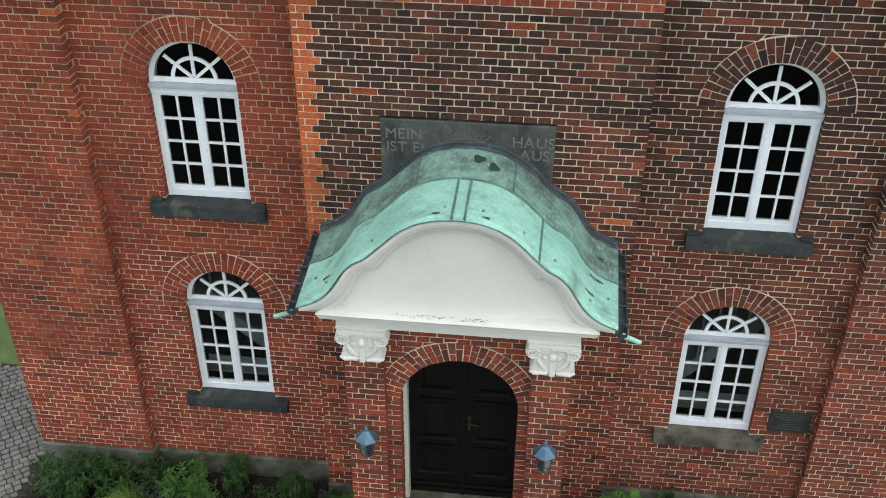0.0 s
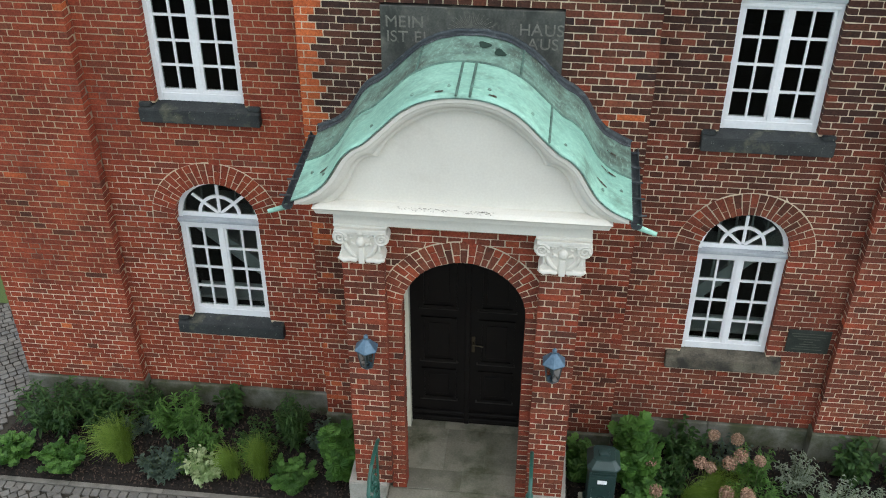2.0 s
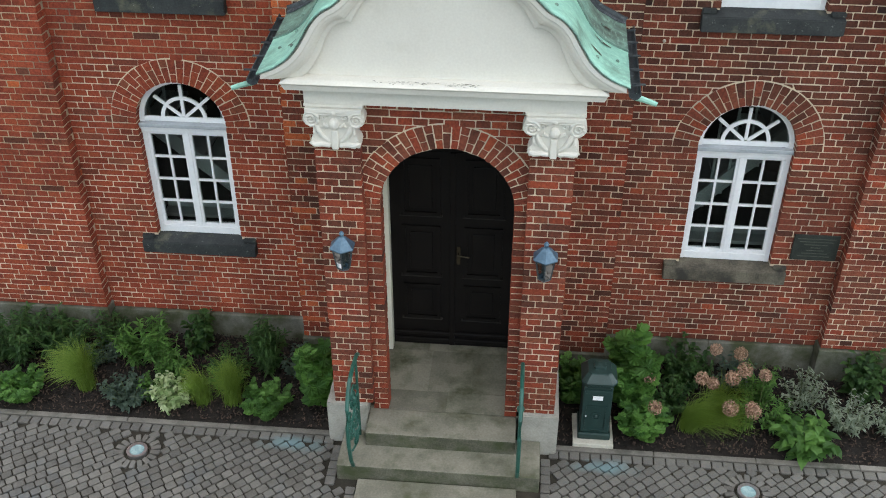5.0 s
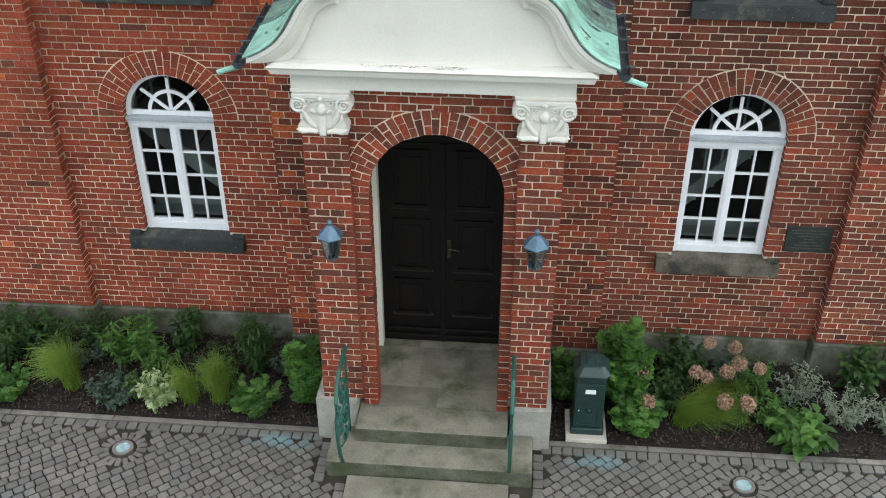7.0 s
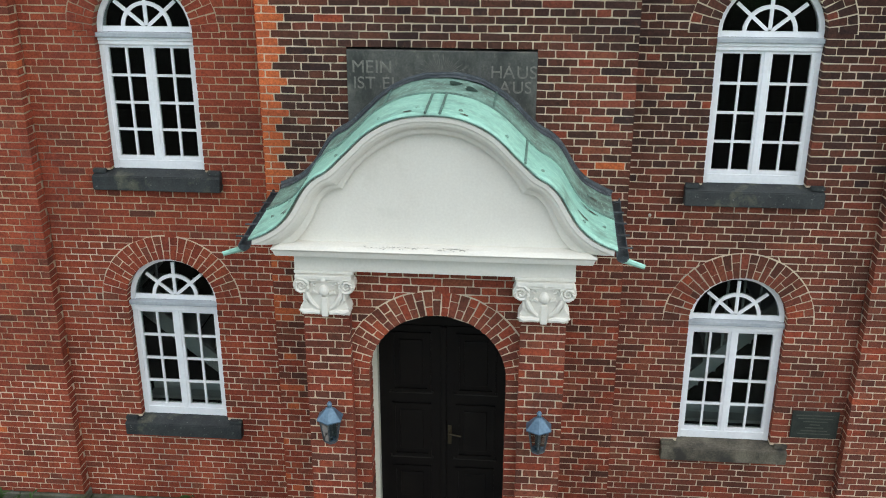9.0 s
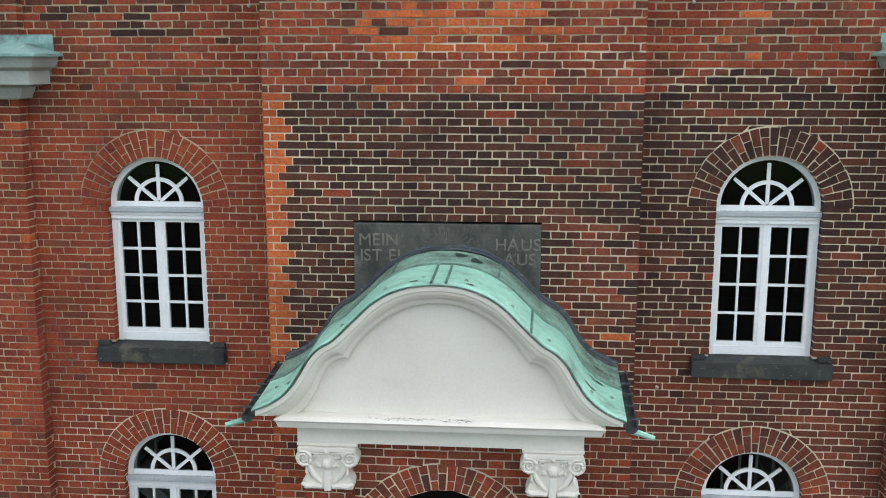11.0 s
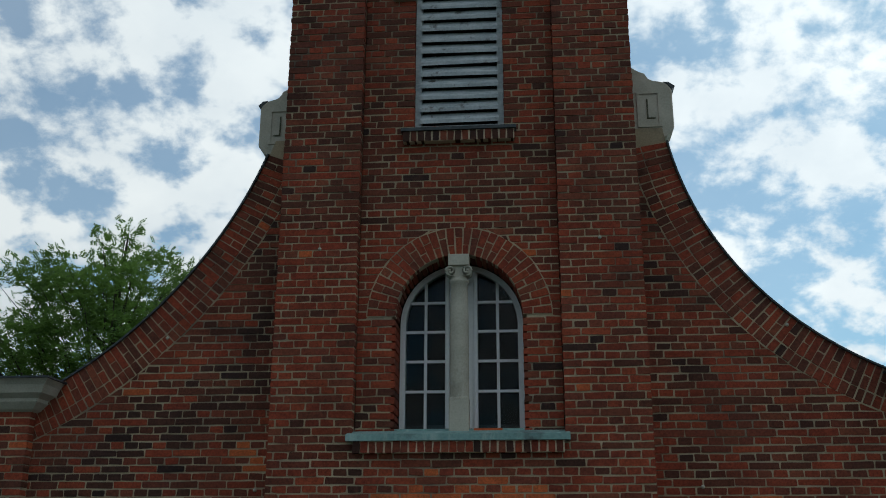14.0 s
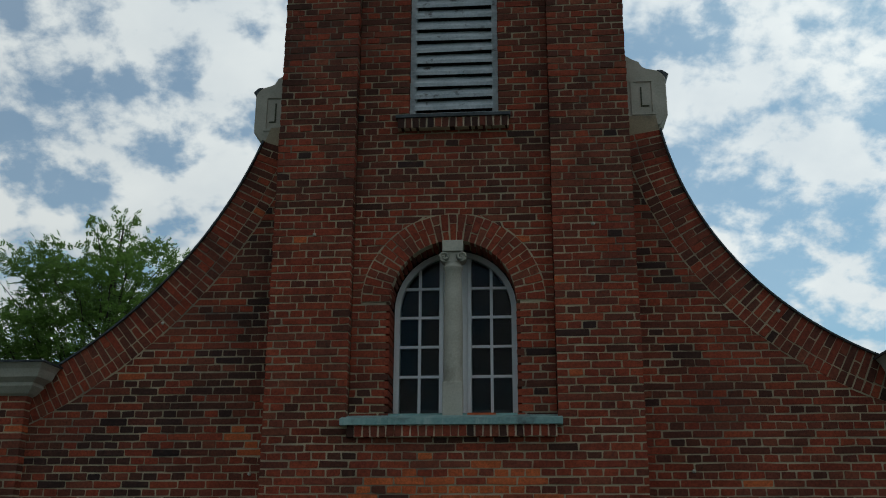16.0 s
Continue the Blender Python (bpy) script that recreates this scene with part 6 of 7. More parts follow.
for lx, ly in LIGHTS:
    th = thing("ground_light", "round steel ground spotlight with a clear lens", "ground light", group="ground spotlights")
    bm = bmesh.new()
    band(bm, arc(lx, ly, 0.105, 0, 6.2832, 40)[:-1], arc(lx, ly, 0.075, 0, 6.2832, 40)[:-1], lambda u, d, v: (u, v, 0.014 - d), 0, 0.06, closed=True)
    part("rim", bm, mat("brushed steel", (0.4, 0.4, 0.4), (0.6, 0.6, 0.6), rough=0.35, metal=0.9, bump=0.05), th)
    bm = bmesh.new()
    prism(bm, arc(lx, ly, 0.076, 0, 6.2832, 32)[:-1], lambda u, d, v: (u, v, 0.006 - d), 0, 0.02)
    part("lens", bm, mat("pale lens glass", (0.15, 0.26, 0.27), (0.34, 0.46, 0.46), rough=0.15, bump=0.0, scale=20, spec=0.8), th)


# ---- wall lanterns ----
def lantern(cx, zb):
    th = thing("wall_lantern", "blue-grey six-sided wall lantern with clear panes", "lantern", group="porch lanterns")
    cy = -1.635
    hexr = lambda r, z, n=6: [(cx + r * math.cos(math.pi / 6 + k * math.pi / 3), cy + r * math.sin(math.pi / 6 + k * math.pi / 3), z) for k in range(n)]
    bm = bmesh.new()
    rows = [[bm.verts.new(q) for q in hexr(r, z)] for r, z in ((0.118, zb + 0.235), (0.122, zb + 0.248), (0.085, zb + 0.285), (0.05, zb + 0.325), (0.022, zb + 0.345), (0.018, zb + 0.365), (0.026, zb + 0.375), (0.01, zb + 0.40))]
    for a, b in zip(rows, rows[1:]):
        for k in range(6):
            bm.faces.new((a[k], a[(k + 1) % 6], b[(k + 1) % 6], b[k]))
    bm.faces.new(rows[0][::-1])
    bm.faces.new(rows[-1])
    part("roof", bm, LAMP_BLUE, th, "blue-grey lantern roof")
    bm = bmesh.new()
    top, bot = hexr(0.095, zb + 0.235), hexr(0.062, zb + 0.03)
    for k in range(6):
        sweep(bm, [bot[k], top[k]], 0.007, 5)
        sweep(bm, [bot[k], bot[(k + 1) % 6]], 0.008, 5)
    part("frame", bm, LEAD, th)
    bm = bmesh.new()
    rows = [[bm.verts.new(q) for q in hexr(r, z)] for r, z in ((0.02, zb - 0.01), (0.05, zb + 0.005), (0.068, zb + 0.03), (0.03, zb + 0.035))]
    for a, b in zip(rows, rows[1:]):
        for k in range(6):
            bm.faces.new((a[k], a[(k + 1) % 6], b[(k + 1) % 6], b[k]))
    bm.faces.new(rows[0][::-1])
    part("base", bm, LAMP_BLUE, th)
    bm = bmesh.new()
    for k in range(6):
        vs = [bm.verts.new(q) for q in (bot[k], bot[(k + 1) % 6], top[(k + 1) % 6], top[k])]
        bm.faces.new(vs)
    g = part("pane", bm, GLASS, th)
    g.visible_shadow = False
    bm = bmesh.new()
    sweep(bm, [(cx, cy, zb + 0.04), (cx, cy, zb + 0.09), (cx, cy, zb + 0.12), (cx, cy, zb + 0.17), (cx, cy, zb + 0.19)], [0.012, 0.012, 0.019, 0.019, 0.008], 10)
    part("bulb", bm, LEAD, th)
    bm = bmesh.new()
    sweep(bm, [(cx, -1.49, zb + 0.05), (cx, -1.56, zb + 0.0), (cx, cy, zb + 0.0)], 0.01, 6)
    box(bm, cx - 0.025, cx + 0.025, -1.512, -1.497, zb - 0.02, zb + 0.11, bevel=0.004)
    part("bracket", bm, LEAD, th)


lantern(-0.878, 2.23)
lantern(0.905, 2.225)


# ---- handrails ----
for s in (-1, 1):
    th = thing("handrail", "green iron handrail with scrollwork" if s < 0 else "green iron handrail seen on edge", "handrail", group="step handrails")
    x = -0.83 if s < 0 else 0.765
    bm = bmesh.new()
    sweep(bm, [(x, -1.50, 1.13), (x, -1.56, 1.17), (x, -1.75, 1.20), (x, -1.93, 1.19), (x, -2.06, 1.13), (x, -2.15, 1.00), (x, -2.185, 0.80), (x, -2.18, 0.56), (x, -2.13, 0.33), (x, -2.045, 0.17)], 0.02, 8, 0.9)
    part("rail", bm, IRON_GREEN, th)
    bm = bmesh.new()
    sweep(bm, [(x, -1.62, 0.17), (x, -1.62, 1.18)], 0.013, 6)
    part("post", bm, IRON_GREEN, th)
    bm = bmesh.new()
    for cy, cz, rad in ((-1.86, 0.88, 0.14), (-1.97, 0.58, 0.13), (-1.76, 0.50, 0.10), (-1.74, 0.70, 0.08), (-2.08, 0.80, 0.08), (-1.82, 0.32, 0.08)):
        sweep(bm, [(x, cy + rad * (1 - k / 24) * math.cos(k * 0.55), cz + rad * (1 - k / 24) * math.sin(k * 0.55)) for k in range(20)], 0.013, 6)
    sweep(bm, [(x, -1.62, 0.30), (x, -1.80, 0.24), (x, -2.03, 0.36)], 0.012, 6)
    sweep(bm, [(x, -1.62, 0.75), (x, -1.80, 0.72), (x, -2.12, 0.62)], 0.012, 6)
    bmesh.ops.create_uvsphere(bm, u_segments=10, v_segments=6, radius=0.04, matrix=Matrix.Translation((x, -1.86, 0.88)))
    part("scrollwork", bm, IRON_GREEN, th)

# ---- letter box ----
th = thing("letter_box", "dark green cast iron pillar letter box", "letter box")
mx, my = 1.53, -1.18
part("base_slab", boxed(mx - 0.21, mx + 0.20, my - 0.25, my + 0.2, 0.0, 0.05, bevel=0.008), LIMESTONE, th, "pale stone base slab")
body = bmesh.new()
box(body, mx - 0.165, mx + 0.165, my - 0.18, my + 0.15, 0.05, 0.13, bevel=0.012)
box(body, mx - 0.145, mx + 0.145, my - 0.155, my + 0.13, 0.13, 0.74, bevel=0.012)
body = part("body", body, BOX_GREEN, th)
bm = bmesh.new()
rows = []
for hx, z in ((0.155, 0.72), (0.165, 0.745), (0.165, 0.77), (0.185, 0.79), (0.188, 0.82), (0.18, 0.835), (0.125, 0.905), (0.12, 0.92), (0.065, 0.93), (0.06, 0.955), (0.025, 0.965)):
    hx, z = hx * 0.94, 0.72 + (z - 0.72) * 0.86
    c = hx * 0.28
    rows.append([bm.verts.new((mx + px, my - 0.012 + py, z)) for px, py in ((-hx + c, -hx), (hx - c, -hx), (hx, -hx + c), (hx, hx - c), (hx - c, hx), (-hx + c, hx), (-hx, hx - c), (-hx, -hx + c))])
for a, b in zip(rows, rows[1:]):
    for k in range(8):
        bm.faces.new((a[k], a[(k + 1) % 8], b[(k + 1) % 8], b[k]))
bm.faces.new(rows[0][::-1])
bm.faces.new(rows[-1])
part("hood", bm, BOX_GREEN, th)
bm = bmesh.new()
band(bm, [(mx - 0.105, 0.17), (mx - 0.105, 0.50), (mx + 0.105, 0.50), (mx + 0.105, 0.17)], [(mx - 0.09, 0.185), (mx - 0.09, 0.485), (mx + 0.09, 0.485), (mx + 0.09, 0.185)], front(my - 0.155), -0.012, 0.005, closed=True)
band(bm, arc(mx, 0.36, 0.05, 0, 6.2832, 20)[:-1], arc(mx, 0.36, 0.035, 0, 6.2832, 20)[:-1], front(my - 0.155), -0.012, 0.005, closed=True)
bmesh.ops.create_uvsphere(bm, u_segments=10, v_segments=6, radius=0.022, matrix=Matrix.Translation((mx, my - 0.157, 0.36)))
box(bm, mx - 0.13, mx + 0.13, my - 0.168, my - 0.15, 0.66, 0.70, bevel=0.004)
part("door", bm, BOX_GREEN, body)
part("label_plate", boxed(mx - 0.05, mx + 0.05, my - 0.162, my - 0.15, 0.575, 0.625), WHITE, body, "small white name plate")
bm = bmesh.new()
bmesh.ops.create_uvsphere(bm, u_segments=8, v_segments=6, radius=0.008, matrix=Matrix.Translation((mx - 0.1, my - 0.165, 0.36)))
part("lock", bm, WHITE, body, "bright lock")


# ---- planting ----
def leaf_mat(name, dark, light):
    m = mat(name, dark, light, rough=0.6, scale=9, fine=70, bump=0.15, spec=0.35, per_piece=0.6)
    n, l = m.node_tree.nodes, m.node_tree.links
    p, out = n["Principled BSDF"], n["Material Output"]
    tr, mx = n.new("ShaderNodeBsdfTranslucent"), n.new("ShaderNodeMixShader")
    tr.inputs["Color"].default_value = (*[min(1.0, q * 1.6) for q in light], 1)
    mx.inputs["Fac"].default_value = 0.4
    l.new(p.outputs["BSDF"], mx.inputs[1])
    l.new(tr.outputs["BSDF"], mx.inputs[2])
    l.new(mx.outputs["Shader"], out.inputs["Surface"])
    return m


LEAF = leaf_mat("mid green leaf", (0.028, 0.075, 0.016), (0.11, 0.23, 0.05))
LEAF_DARK = leaf_mat("dark green leaf", (0.014, 0.04, 0.011), (0.055, 0.12, 0.03))
LEAF_LIGHT = leaf_mat("fresh green leaf", (0.032, 0.09, 0.017), (0.105, 0.225, 0.045))
LEAF_BLUE = leaf_mat("blue green leaf", (0.035, 0.06, 0.045), (0.085, 0.125, 0.09))
LEAF_SILVER = leaf_mat("silver leaf", (0.13, 0.17, 0.12), (0.28, 0.32, 0.24))
LEAF_PALE = leaf_mat("variegated leaf", (0.14, 0.22, 0.08), (0.42, 0.48, 0.28))
BLADE = leaf_mat("yellow green grass blade", (0.065, 0.12, 0.016), (0.19, 0.28, 0.05))
STEM = leaf_mat("green stem", (0.05, 0.08, 0.025), (0.10, 0.13, 0.05))
SEED = mat("dry allium head", (0.19, 0.11, 0.065), (0.46, 0.30, 0.21), rough=0.9, per_piece=0.5)


def leaf_shape(kind):
    """Outline rows of a leaf of unit length: (along, half width, droop)."""
    if kind == "lance":
        return ((0, 0.04), (0.3, 0.13), (0.65, 0.10), (1.0, 0.0))
    if kind == "oval":
        return ((0, 0.05), (0.3, 0.27), (0.65, 0.22), (1.0, 0.0))
    return ((0, 0.06), (0.25, 0.36), (0.6, 0.33), (1.0, 0.02))


def add_leaf(v, f, root, yaw, tilt, length, kind, r, droop=0.35):
    c, s = math.cos(yaw), math.sin(yaw)
    if kind == "lobed":
        k = len(v)
        n = 15
        pts = [(0.0, 0.0, 0.0)]
        for i in range(n):
            a = -2.55 + 5.1 * i / (n - 1)
            rad = length * (0.60 if i % 2 else 0.52) * r.uniform(0.9, 1.1)
            pts.append((rad * math.cos(a) + 0.28 * length, rad * math.sin(a), -0.10 * length * abs(math.sin(a)) + (0.06 if i % 2 else -0.04) * length))
        ct, st2 = math.cos(tilt), math.sin(tilt)
        for x, y, z in pts:
            x2, z2 = x * ct - z * st2, x * st2 + z * ct
            v.append((root[0] + x2 * c - y * s, root[1] + x2 * s + y * c, root[2] + z2))
        f.extend([(k, k + i, k + i + 1) for i in range(1, n)])
        return
    k = len(v)
    for a, w in leaf_shape(kind):
        t = tilt - droop * a * 2
        x, z = length * a * math.cos(tilt - droop * a), length * a * math.sin(t * 0.5 + tilt * 0.5)
        hw = w * length
        for q, dz in ((-1, 0.25), (0, 0.0), (1, 0.25)):
            v.append((root[0] + x * c - q * hw * s, root[1] + x * s + q * hw * c, root[2] + z + dz * hw))
    for i in range(3):
        b = k + i * 3
        f.extend([(b, b + 3, b + 4, b + 1), (b + 1, b + 4, b + 5, b + 2)])


def add_stem(v, f, a, b, w):
    k = len(v)
    d = Vector(b) - Vector(a)
    s1 = d.cross(Vector((0, 0, 1)))
    if s1.length < 1e-4:
        s1 = Vector((1, 0, 0))
    s1 = s1.normalized()
    s2 = d.cross(s1).normalized()
    for p, ww in ((a, w), (b, w * 0.6)):
        for q in range(3):
            t = 2.0944 * q
            v.append(tuple(Vector(p) + s1 * math.cos(t) * ww + s2 * math.sin(t) * ww))
    f.extend([(k, k + 1, k + 4, k + 3), (k + 1, k + 2, k + 5, k + 4), (k + 2, k, k + 3, k + 5)])


def herb(name, label, x, y, h, spread, kind, length, material, stems, per, seed, group="bed perennials"):
    """Upright stems that lean out from the crown, with leaves all along."""
    r = random.Random(seed)
    th = thing(name, label, "plant", group=group, at=(x, y, 0.0))
    v, f, sv2, sf2 = [], [], [], []
    for i in range(stems):
        a, d = r.uniform(0, 6.283), spread * math.sqrt(r.random())
        hh = h * r.uniform(0.6, 1.08) * (1 - 0.35 * d / max(spread, 0.01))
        base = Vector((d * 0.35 * math.cos(a), d * 0.35 * math.sin(a), 0.0))
        tip = Vector((d * math.cos(a), d * math.sin(a), hh))
        pts = [base.lerp(tip, q) + Vector((0, 0, 0.06 * h * math.sin(q * 3.14))) for q in (0, 0.5, 1)]
        add_stem(sv2, sf2, pts[0], pts[1], 0.005)
        add_stem(sv2, sf2, pts[1], pts[2], 0.004)
        for q in range(per):
            t = 0.12 + 0.88 * (q + r.random()) / per
            p = base.lerp(tip, t) + Vector((0, 0, 0.06 * h * math.sin(t * 3.14)))
            add_leaf(v, f, p, r.uniform(0, 6.283), r.uniform(-0.2, 0.8), length * r.uniform(0.6, 1.15) * (1.15 - 0.4 * t), kind, r, r.uniform(0.2, 0.7))
    raw("foliage", v, f, [material], None, th, kind="stuff")
    raw("stem", sv2, sf2, [STEM], None, th, kind="stuff")
    return th


def tuft(label, x, y, h, spread, blades, seed, lean=(0.0, 0.0)):
    """Fine hair-like grass that rises from a tight crown, arches over and hangs to one side."""
    r = random.Random(seed)
    th = thing("ornamental_grass", label, "grass", group="ornamental grasses", at=(x, y, 0.0))
    v, f = [], []
    locks = [(r.uniform(0, 6.283), r.uniform(0.3, 1.0), r.uniform(0.75, 1.1)) for k in range(26)]
    for i in range(blades):
        la, lo, lh = r.choice(locks)
        a = la + r.gauss(0, 0.5)
        out, hh = spread * lo * r.uniform(0.4, 1.3), h * lh * r.uniform(0.55, 1.12)
        c, s = math.cos(a), math.sin(a)
        bx, by = r.gauss(0, 0.035), r.gauss(0, 0.035)
        k = len(v)
        w = r.uniform(0.0016, 0.0028)
        hang = 0.62 + 0.5 * lo * r.uniform(0.4, 1.2)
        for j in range(8):
            t = j / 7
            px, pz = out * t ** 1.6, hh * (1.75 * t - hang * t ** 2.2)
            ww = w * (1 - t * 0.85)
            qx, qy = bx + px * c + lean[0] * t * t, by + px * s + lean[1] * t * t
            v.append((qx - ww * s, qy + ww * c, max(0.01, pz)))
            v.append((qx + ww * s, qy - ww * c, max(0.01, pz) + 0.002))
        f.extend([(k + 2 * j, k + 2 * j + 2, k + 2 * j + 3, k + 2 * j + 1) for j in range(7)])
    raw("foliage", v, f, [BLADE], None, th, kind="stuff")


def allium(x, y, z, rad, seed, label="faded round allium seed head on a tall stem"):
    r = random.Random(seed)
    th = thing("allium", label, "flower", group="alliums", at=(x, y, 0.0))
    v, f, cv, cf = [], [], [], []
    for i in range(190):
        d = Vector((r.gauss(0, 1), r.gauss(0, 1), r.gauss(0, 1))).normalized()
        e = d * rad * r.uniform(0.8, 1.05)
        add_stem(v, f, d * rad * 0.1 + Vector((0, 0, z)), e + Vector((0, 0, z)), 0.0016)
        k = len(v)
        o = d.orthogonal().normalized()
        q = d.cross(o)
        for a in range(5):
            v.append(tuple(Vector((0, 0, z)) + e + (o * math.cos(a * 1.2566) + q * math.sin(a * 1.2566)) * 0.0085 + d * 0.006))
        v.append(tuple(Vector((0, 0, z)) + e))
        f.extend([(k + a, k + (a + 1) % 5, k + 5) for a in range(5)])
    raw("flower_head", v, f, [SEED], None, th)
    b = Vector((r.uniform(-0.05, 0.05), r.uniform(0.0, 0.1), 0))
    add_stem(cv, cf, b, Vector((0, 0, z)), 0.006)
    raw("stem", cv, cf, [STEM], None, th)


PLANTS = (
    ("perennial", "tall dark green leafy perennial in the bed", -4.95, -0.62, 0.80, 0.42, "lance", 0.17, LEAF_DARK, 26, 22),
    ("perennial", "tall dark green leafy perennial in the bed", -4.45, -0.50, 0.66, 0.36, "lance", 0.16, LEAF_DARK, 24, 20),
    ("perennial", "low fresh green lobed perennial in the bed", -4.62, -1.18, 0.30, 0.30, "lobed", 0.12, LEAF_LIGHT, 34, 6),
    ("perennial", "low fresh green lobed perennial in the bed", -5.25, -1.15, 0.34, 0.28, "lobed", 0.12, LEAF_LIGHT, 28, 6),
    ("perennial", "bushy green willow-leaved perennial in the bed", -3.45, -0.52, 0.62, 0.36, "lance", 0.15, LEAF, 28, 22),
    ("perennial", "loose green willow-leaved perennial in the bed", -3.05, -0.72, 0.50, 0.26, "lance", 0.13, LEAF, 18, 16),
    ("perennial", "upright dark green broad-leaved perennial by the wall", -2.88, -0.30, 0.72, 0.20, "oval", 0.14, LEAF_DARK, 12, 16),
    ("perennial", "low blue-green crinkled perennial in the bed", -3.42, -1.18, 0.32, 0.30, "oval", 0.10, LEAF_BLUE, 30, 9),
    ("perennial", "pale variegated shrub with cream leaf edges", -2.93, -1.20, 0.40, 0.24, "oval", 0.11, LEAF_PALE, 24, 13),
    ("perennial", "upright dark green narrow-leaved perennial", -2.02, -0.55, 0.78, 0.24, "lance", 0.14, LEAF_DARK, 20, 26),
    ("perennial", "small dusky green perennial by the wall", -1.66, -0.62, 0.42, 0.22, "oval", 0.10, LEAF_BLUE, 18, 12),
    ("perennial", "low dark green ground perennial", -2.45, -0.62, 0.34, 0.30, "oval", 0.09, LEAF_DARK, 22, 9),
    ("perennial", "low dark green ground perennial", -3.95, -0.55, 0.36, 0.30, "oval", 0.09, LEAF_BLUE, 22, 9),
    ("perennial", "fresh green lobed ground perennial", -1.92, -1.20, 0.36, 0.28, "lobed", 0.12, LEAF, 34, 6),
    ("mallow", "large green lobed mallow beside the porch", -1.38, -0.98, 0.82, 0.26, "lobed", 0.20, LEAF_LIGHT, 20, 8),
    ("mallow", "tall green lobed mallow behind the letter box", 1.92, -0.72, 1.02, 0.30, "lobed", 0.22, LEAF_LIGHT, 26, 9),
    ("mallow", "green lobed mallow behind the letter box", 1.36, -0.72, 0.66, 0.24, "lobed", 0.19, LEAF, 14, 6),
    ("mallow", "low green lobed mallow in front of the bed", 2.02, -1.16, 0.46, 0.26, "lobed", 0.16, LEAF_LIGHT, 26, 7),
    ("perennial", "upright dark green perennial by the plinth", 2.52, -0.36, 0.66, 0.30, "oval", 0.13, LEAF_DARK, 18, 16),
    ("perennial", "feathery light green perennial among the alliums", 3.30, -0.58, 0.52, 0.30, "lance", 0.10, LEAF, 26, 18),
    ("perennial", "feathery light green perennial among the alliums", 3.05, -0.95, 0.40, 0.26, "lance", 0.09, LEAF, 20, 14),
    ("perennial", "silver-leaved perennial with pale tips", 3.78, -0.62, 0.48, 0.30, "lance", 0.09, LEAF_SILVER, 26, 14),
    ("perennial", "silver-leaved perennial with pale tips", 4.18, -0.92, 0.52, 0.30, "lance", 0.09, LEAF_SILVER, 28, 16),
    ("perennial", "silver-leaved perennial with pale tips", 4.62, -1.02, 0.46, 0.28, "lance", 0.09, LEAF_SILVER, 24, 14),
    ("perennial", "dark green ground perennial filling the bed", -4.15, -0.75, 0.40, 0.30, "oval", 0.10, LEAF_DARK, 22, 10),
    ("perennial", "green ground perennial filling the bed", -2.40, -0.85, 0.36, 0.28, "lance", 0.11, LEAF, 22, 12),
    ("perennial", "green ground perennial filling the bed", -3.15, -1.05, 0.30, 0.25, "oval", 0.09, LEAF, 22, 9),
    ("perennial", "bushy dark green perennial by the wall", -3.95, -0.30, 0.55, 0.26, "lance", 0.13, LEAF_DARK, 18, 14),
    ("perennial", "dark green ground perennial filling the bed", 2.35, -0.80, 0.40, 0.30, "oval", 0.10, LEAF_DARK, 22, 10),
    ("perennial", "green ground perennial filling the bed", 3.45, -0.95, 0.38, 0.28, "lance", 0.10, LEAF, 22, 12),
    ("perennial", "dark green ground perennial by the plinth", 3.05, -0.35, 0.38, 0.28, "oval", 0.10, LEAF_BLUE, 20, 10),
    ("hosta", "broad-leaved fresh green plant at the bed edge", 3.66, -1.30, 0.42, 0.28, "oval", 0.24, LEAF, 22, 7),
    ("perennial", "upright dark green broad-leaved perennial", 4.42, -0.42, 0.66, 0.24, "oval", 0.17, LEAF_DARK, 14, 13),
    ("perennial", "upright dark green broad-leaved perennial", 4.95, -0.55, 0.66, 0.26, "oval", 0.17, LEAF_DARK, 14, 13),
)
for k, (nm, lab, x, y, h, sp, kd, ln, ml, ns, per) in enumerate(PLANTS):
    herb(nm, lab, x, y, h * 1.05, sp * 1.02, kd, ln * {'lance': 0.8, 'oval': 0.8, 'lobed': 0.74, 'broad': 0.9}[kd], ml, int(ns * 1.25), int(per * (1.7 if kd == 'lobed' else 1.35)), 100 + k)
tuft("yellow-green tufted ornamental grass", -3.95, -1.02, 0.62, 0.30, 1500, 1, (-0.10, 0.0))
tuft("yellow-green tufted ornamental grass", -2.62, -1.14, 0.46, 0.20, 900, 2, (-0.05, -0.04))
tuft("yellow-green tufted ornamental grass", -2.30, -1.10, 0.58, 0.22, 1200, 3)
tuft("broad arching tuft of yellow-green grass", 2.52, -1.06, 0.46, 0.34, 1700, 4, (0.30, -0.06))
tuft("yellow-green tufted ornamental grass", 2.80, -0.80, 0.42, 0.30, 900, 5, (0.12, -0.05))
for k, (x, y, z) in enumerate(((2.77, -0.60, 0.71), (3.03, -0.60, 0.67), (3.05, -0.80, 0.62), (3.26, -0.80, 0.57), (2.62, -0.85, 0.52), (2.93, -0.85, 0.55), (2.73, -0.88, 0.49), (2.12, -1.22, 0.42), (2.86, -1.22, 0.47), (3.07, -1.22, 0.49), (2.08, -0.9, 0.55), (3.10, -1.2, 0.42))):
    allium(x, y, z, 0.062 + 0.008 * (k % 3), 50 + k)


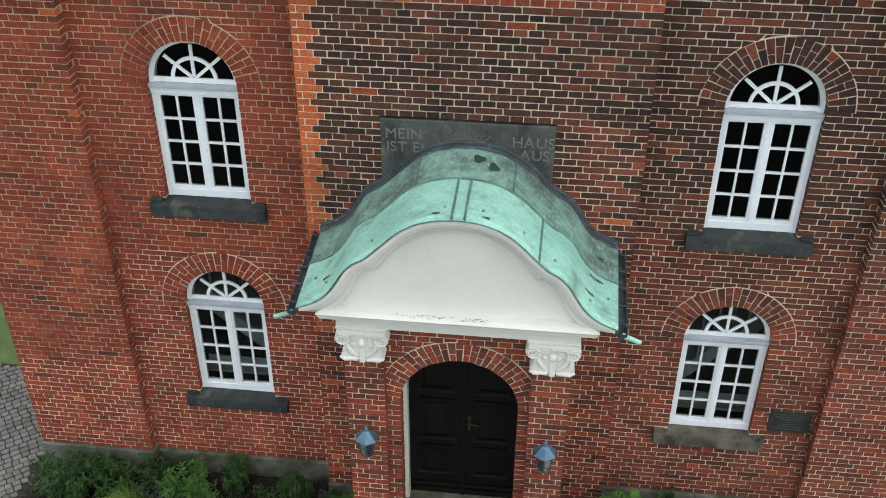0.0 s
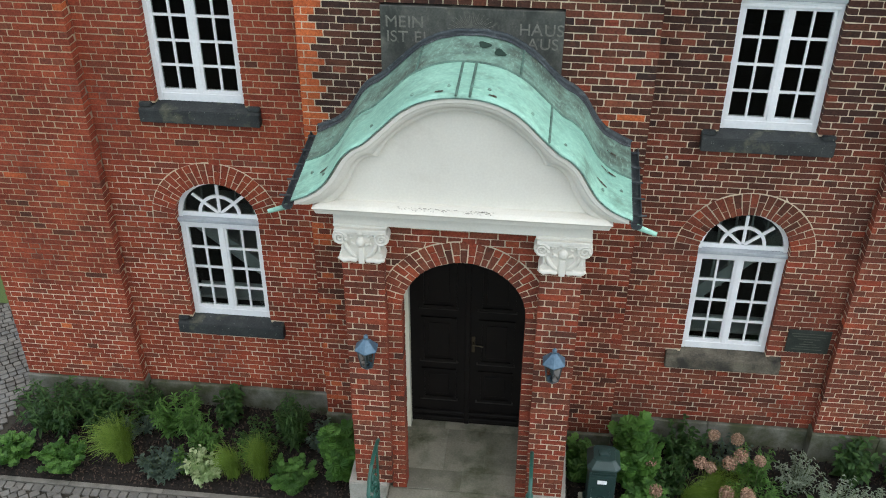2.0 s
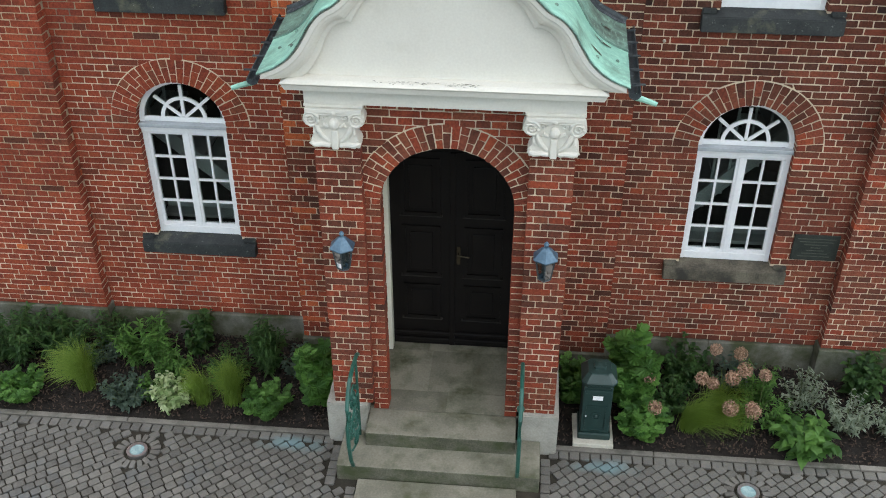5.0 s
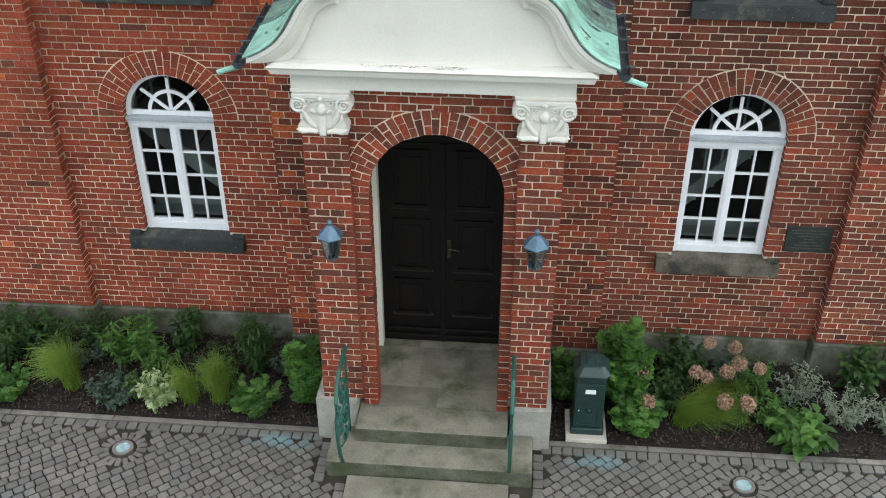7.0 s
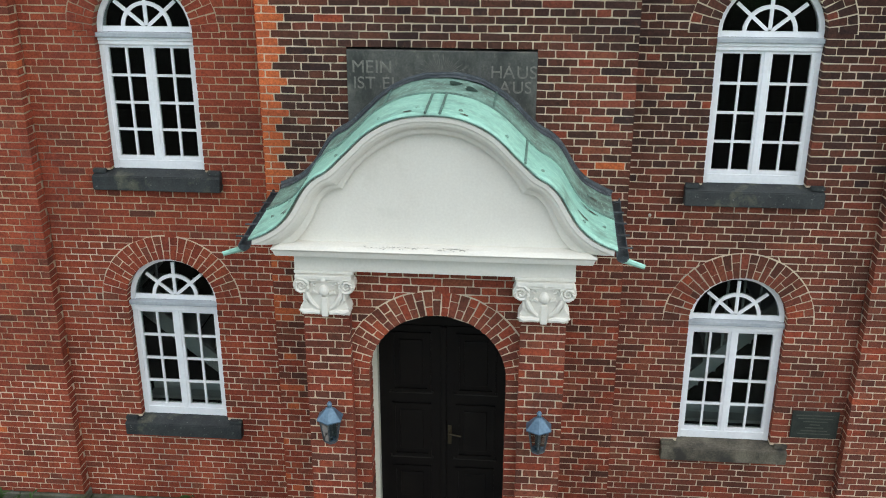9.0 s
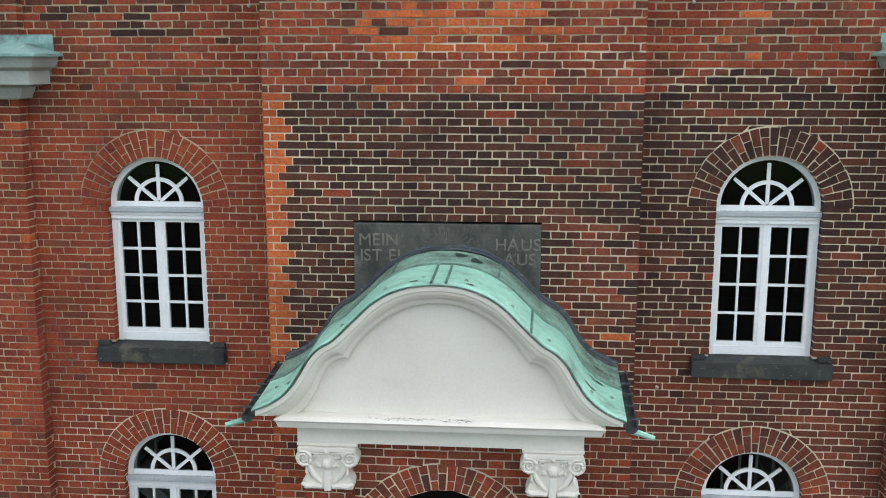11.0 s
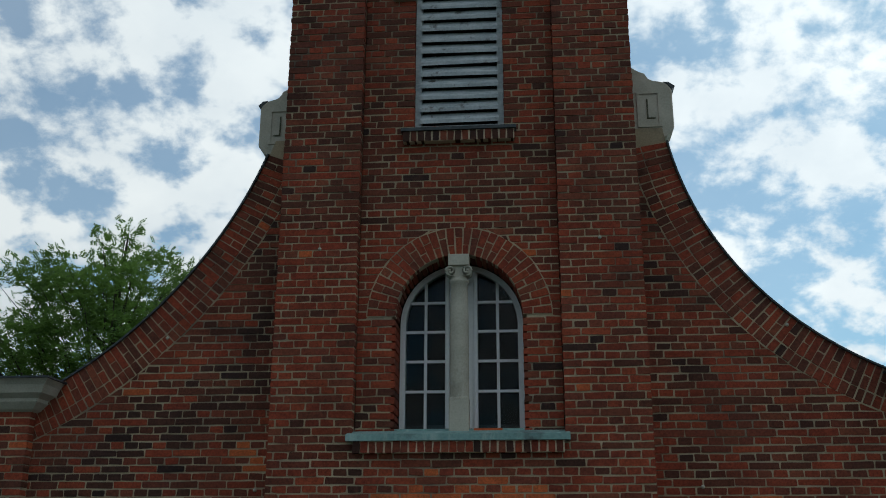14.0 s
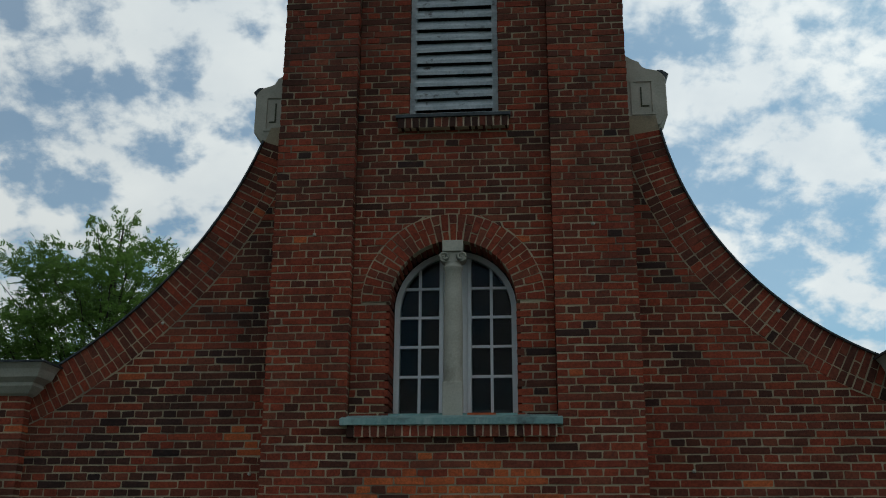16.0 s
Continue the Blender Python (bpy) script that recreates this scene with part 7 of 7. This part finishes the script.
# ---- trees behind ----
def tree(name, label, x, y, crown, middle, seed, sprigs):
    """A broad ash: limbs fork to sprigs, each a spray of feathered leaves; crown: half width, half depth, half height."""
    r = random.Random(seed)
    th = thing(name, label, "tree", group="trees behind the church", at=(x, y, 0.0))
    bm = bmesh.new()
    sweep(bm, [(0, 0, -0.1), (0.1, 0, middle * 0.3), (-0.1, 0.1, middle * 0.6), (0.1, 0, middle), (0.0, 0.1, middle + crown[2] * 0.7)], [0.42, 0.36, 0.30, 0.20, 0.05], 10)
    tips = []
    while len(tips) < sprigs:
        d = Vector((r.gauss(0, 1), r.gauss(0, 1), r.gauss(0, 1))).normalized() * (r.random() ** 0.38)
        lump = noise.noise(d * 2.6 + Vector((seed, 0, 0)))
        gap = noise.noise(d * 5.0 + Vector((0, seed, 0)))
        if gap < -0.08:
            continue
        d = d * (1.0 + 0.20 * lump)
        tips.append(Vector((d.x * crown[0], d.y * crown[1], middle + d.z * crown[2])))
    for k, tip in enumerate(tips):
        z0 = max(middle * 0.45, tip.z - 0.75 * math.hypot(tip.x, tip.y) - 0.8)
        root = Vector((0, 0, z0))
        if k % 14 == 0:
            sweep(bm, [tuple(root), tuple(root.lerp(tip, 0.5) + Vector((0, 0, -0.25))), tuple(tip)], [0.11, 0.07, 0.015], 6)
        elif k % 2 == 0:
            sweep(bm, [tuple(tip.lerp(root, 0.32)), tuple(tip)], [0.022, 0.008], 4)
    part("trunk", bm, mat("tree bark", (0.03, 0.025, 0.02), (0.08, 0.07, 0.055), rough=0.95, bump=0.8, bump_dist=0.03), th)
    v, f = [], []
    for tip in tips:
        out = Vector((tip.x / crown[0], tip.y / crown[1], (tip.z - middle) / crown[2] + 0.5))
        for q in range(r.randint(18, 24)):
            way = (Vector((r.gauss(0, 1), r.gauss(0, 1), r.gauss(0, 0.7))) + out * 0.9).normalized()
            at = tip + Vector((r.gauss(0, 0.24), r.gauss(0, 0.24), r.gauss(0, 0.17)))
            ln = r.uniform(0.26, 0.42)
            side = way.cross(Vector((r.gauss(0, 0.4), r.gauss(0, 0.4), 1))).normalized()
            for i in range(9):
                t = 0.25 + 0.75 * (i // 2) / 4
                p = at + way * ln * t + Vector((0, 0, -0.10 * t * t))
                a = way if i == 8 else (way * 0.55 + side * (1 if i % 2 else -1)).normalized()
                n = a.cross(way if i < 8 else side).normalized()
                b = a.cross(n).normalized() * 0.029
                e = r.uniform(0.085, 0.125)
                k = len(v)
                v.extend([tuple(p), tuple(p + a * e * 0.45 + b), tuple(p + a * e + Vector((0, 0, -0.02))), tuple(p + a * e * 0.45 - b)])
                f.append((k, k + 1, k + 2, k + 3))
    raw("crown", v, f, [leaf_mat("tree leaf", (0.045, 0.092, 0.018), (0.12, 0.205, 0.044))], None, th, kind="stuff")


tree("tree", "broad leafy green ash tree behind the church", -12.3, 20.0, (4.2, 4.0, 3.75), 12.4, 5, 620)
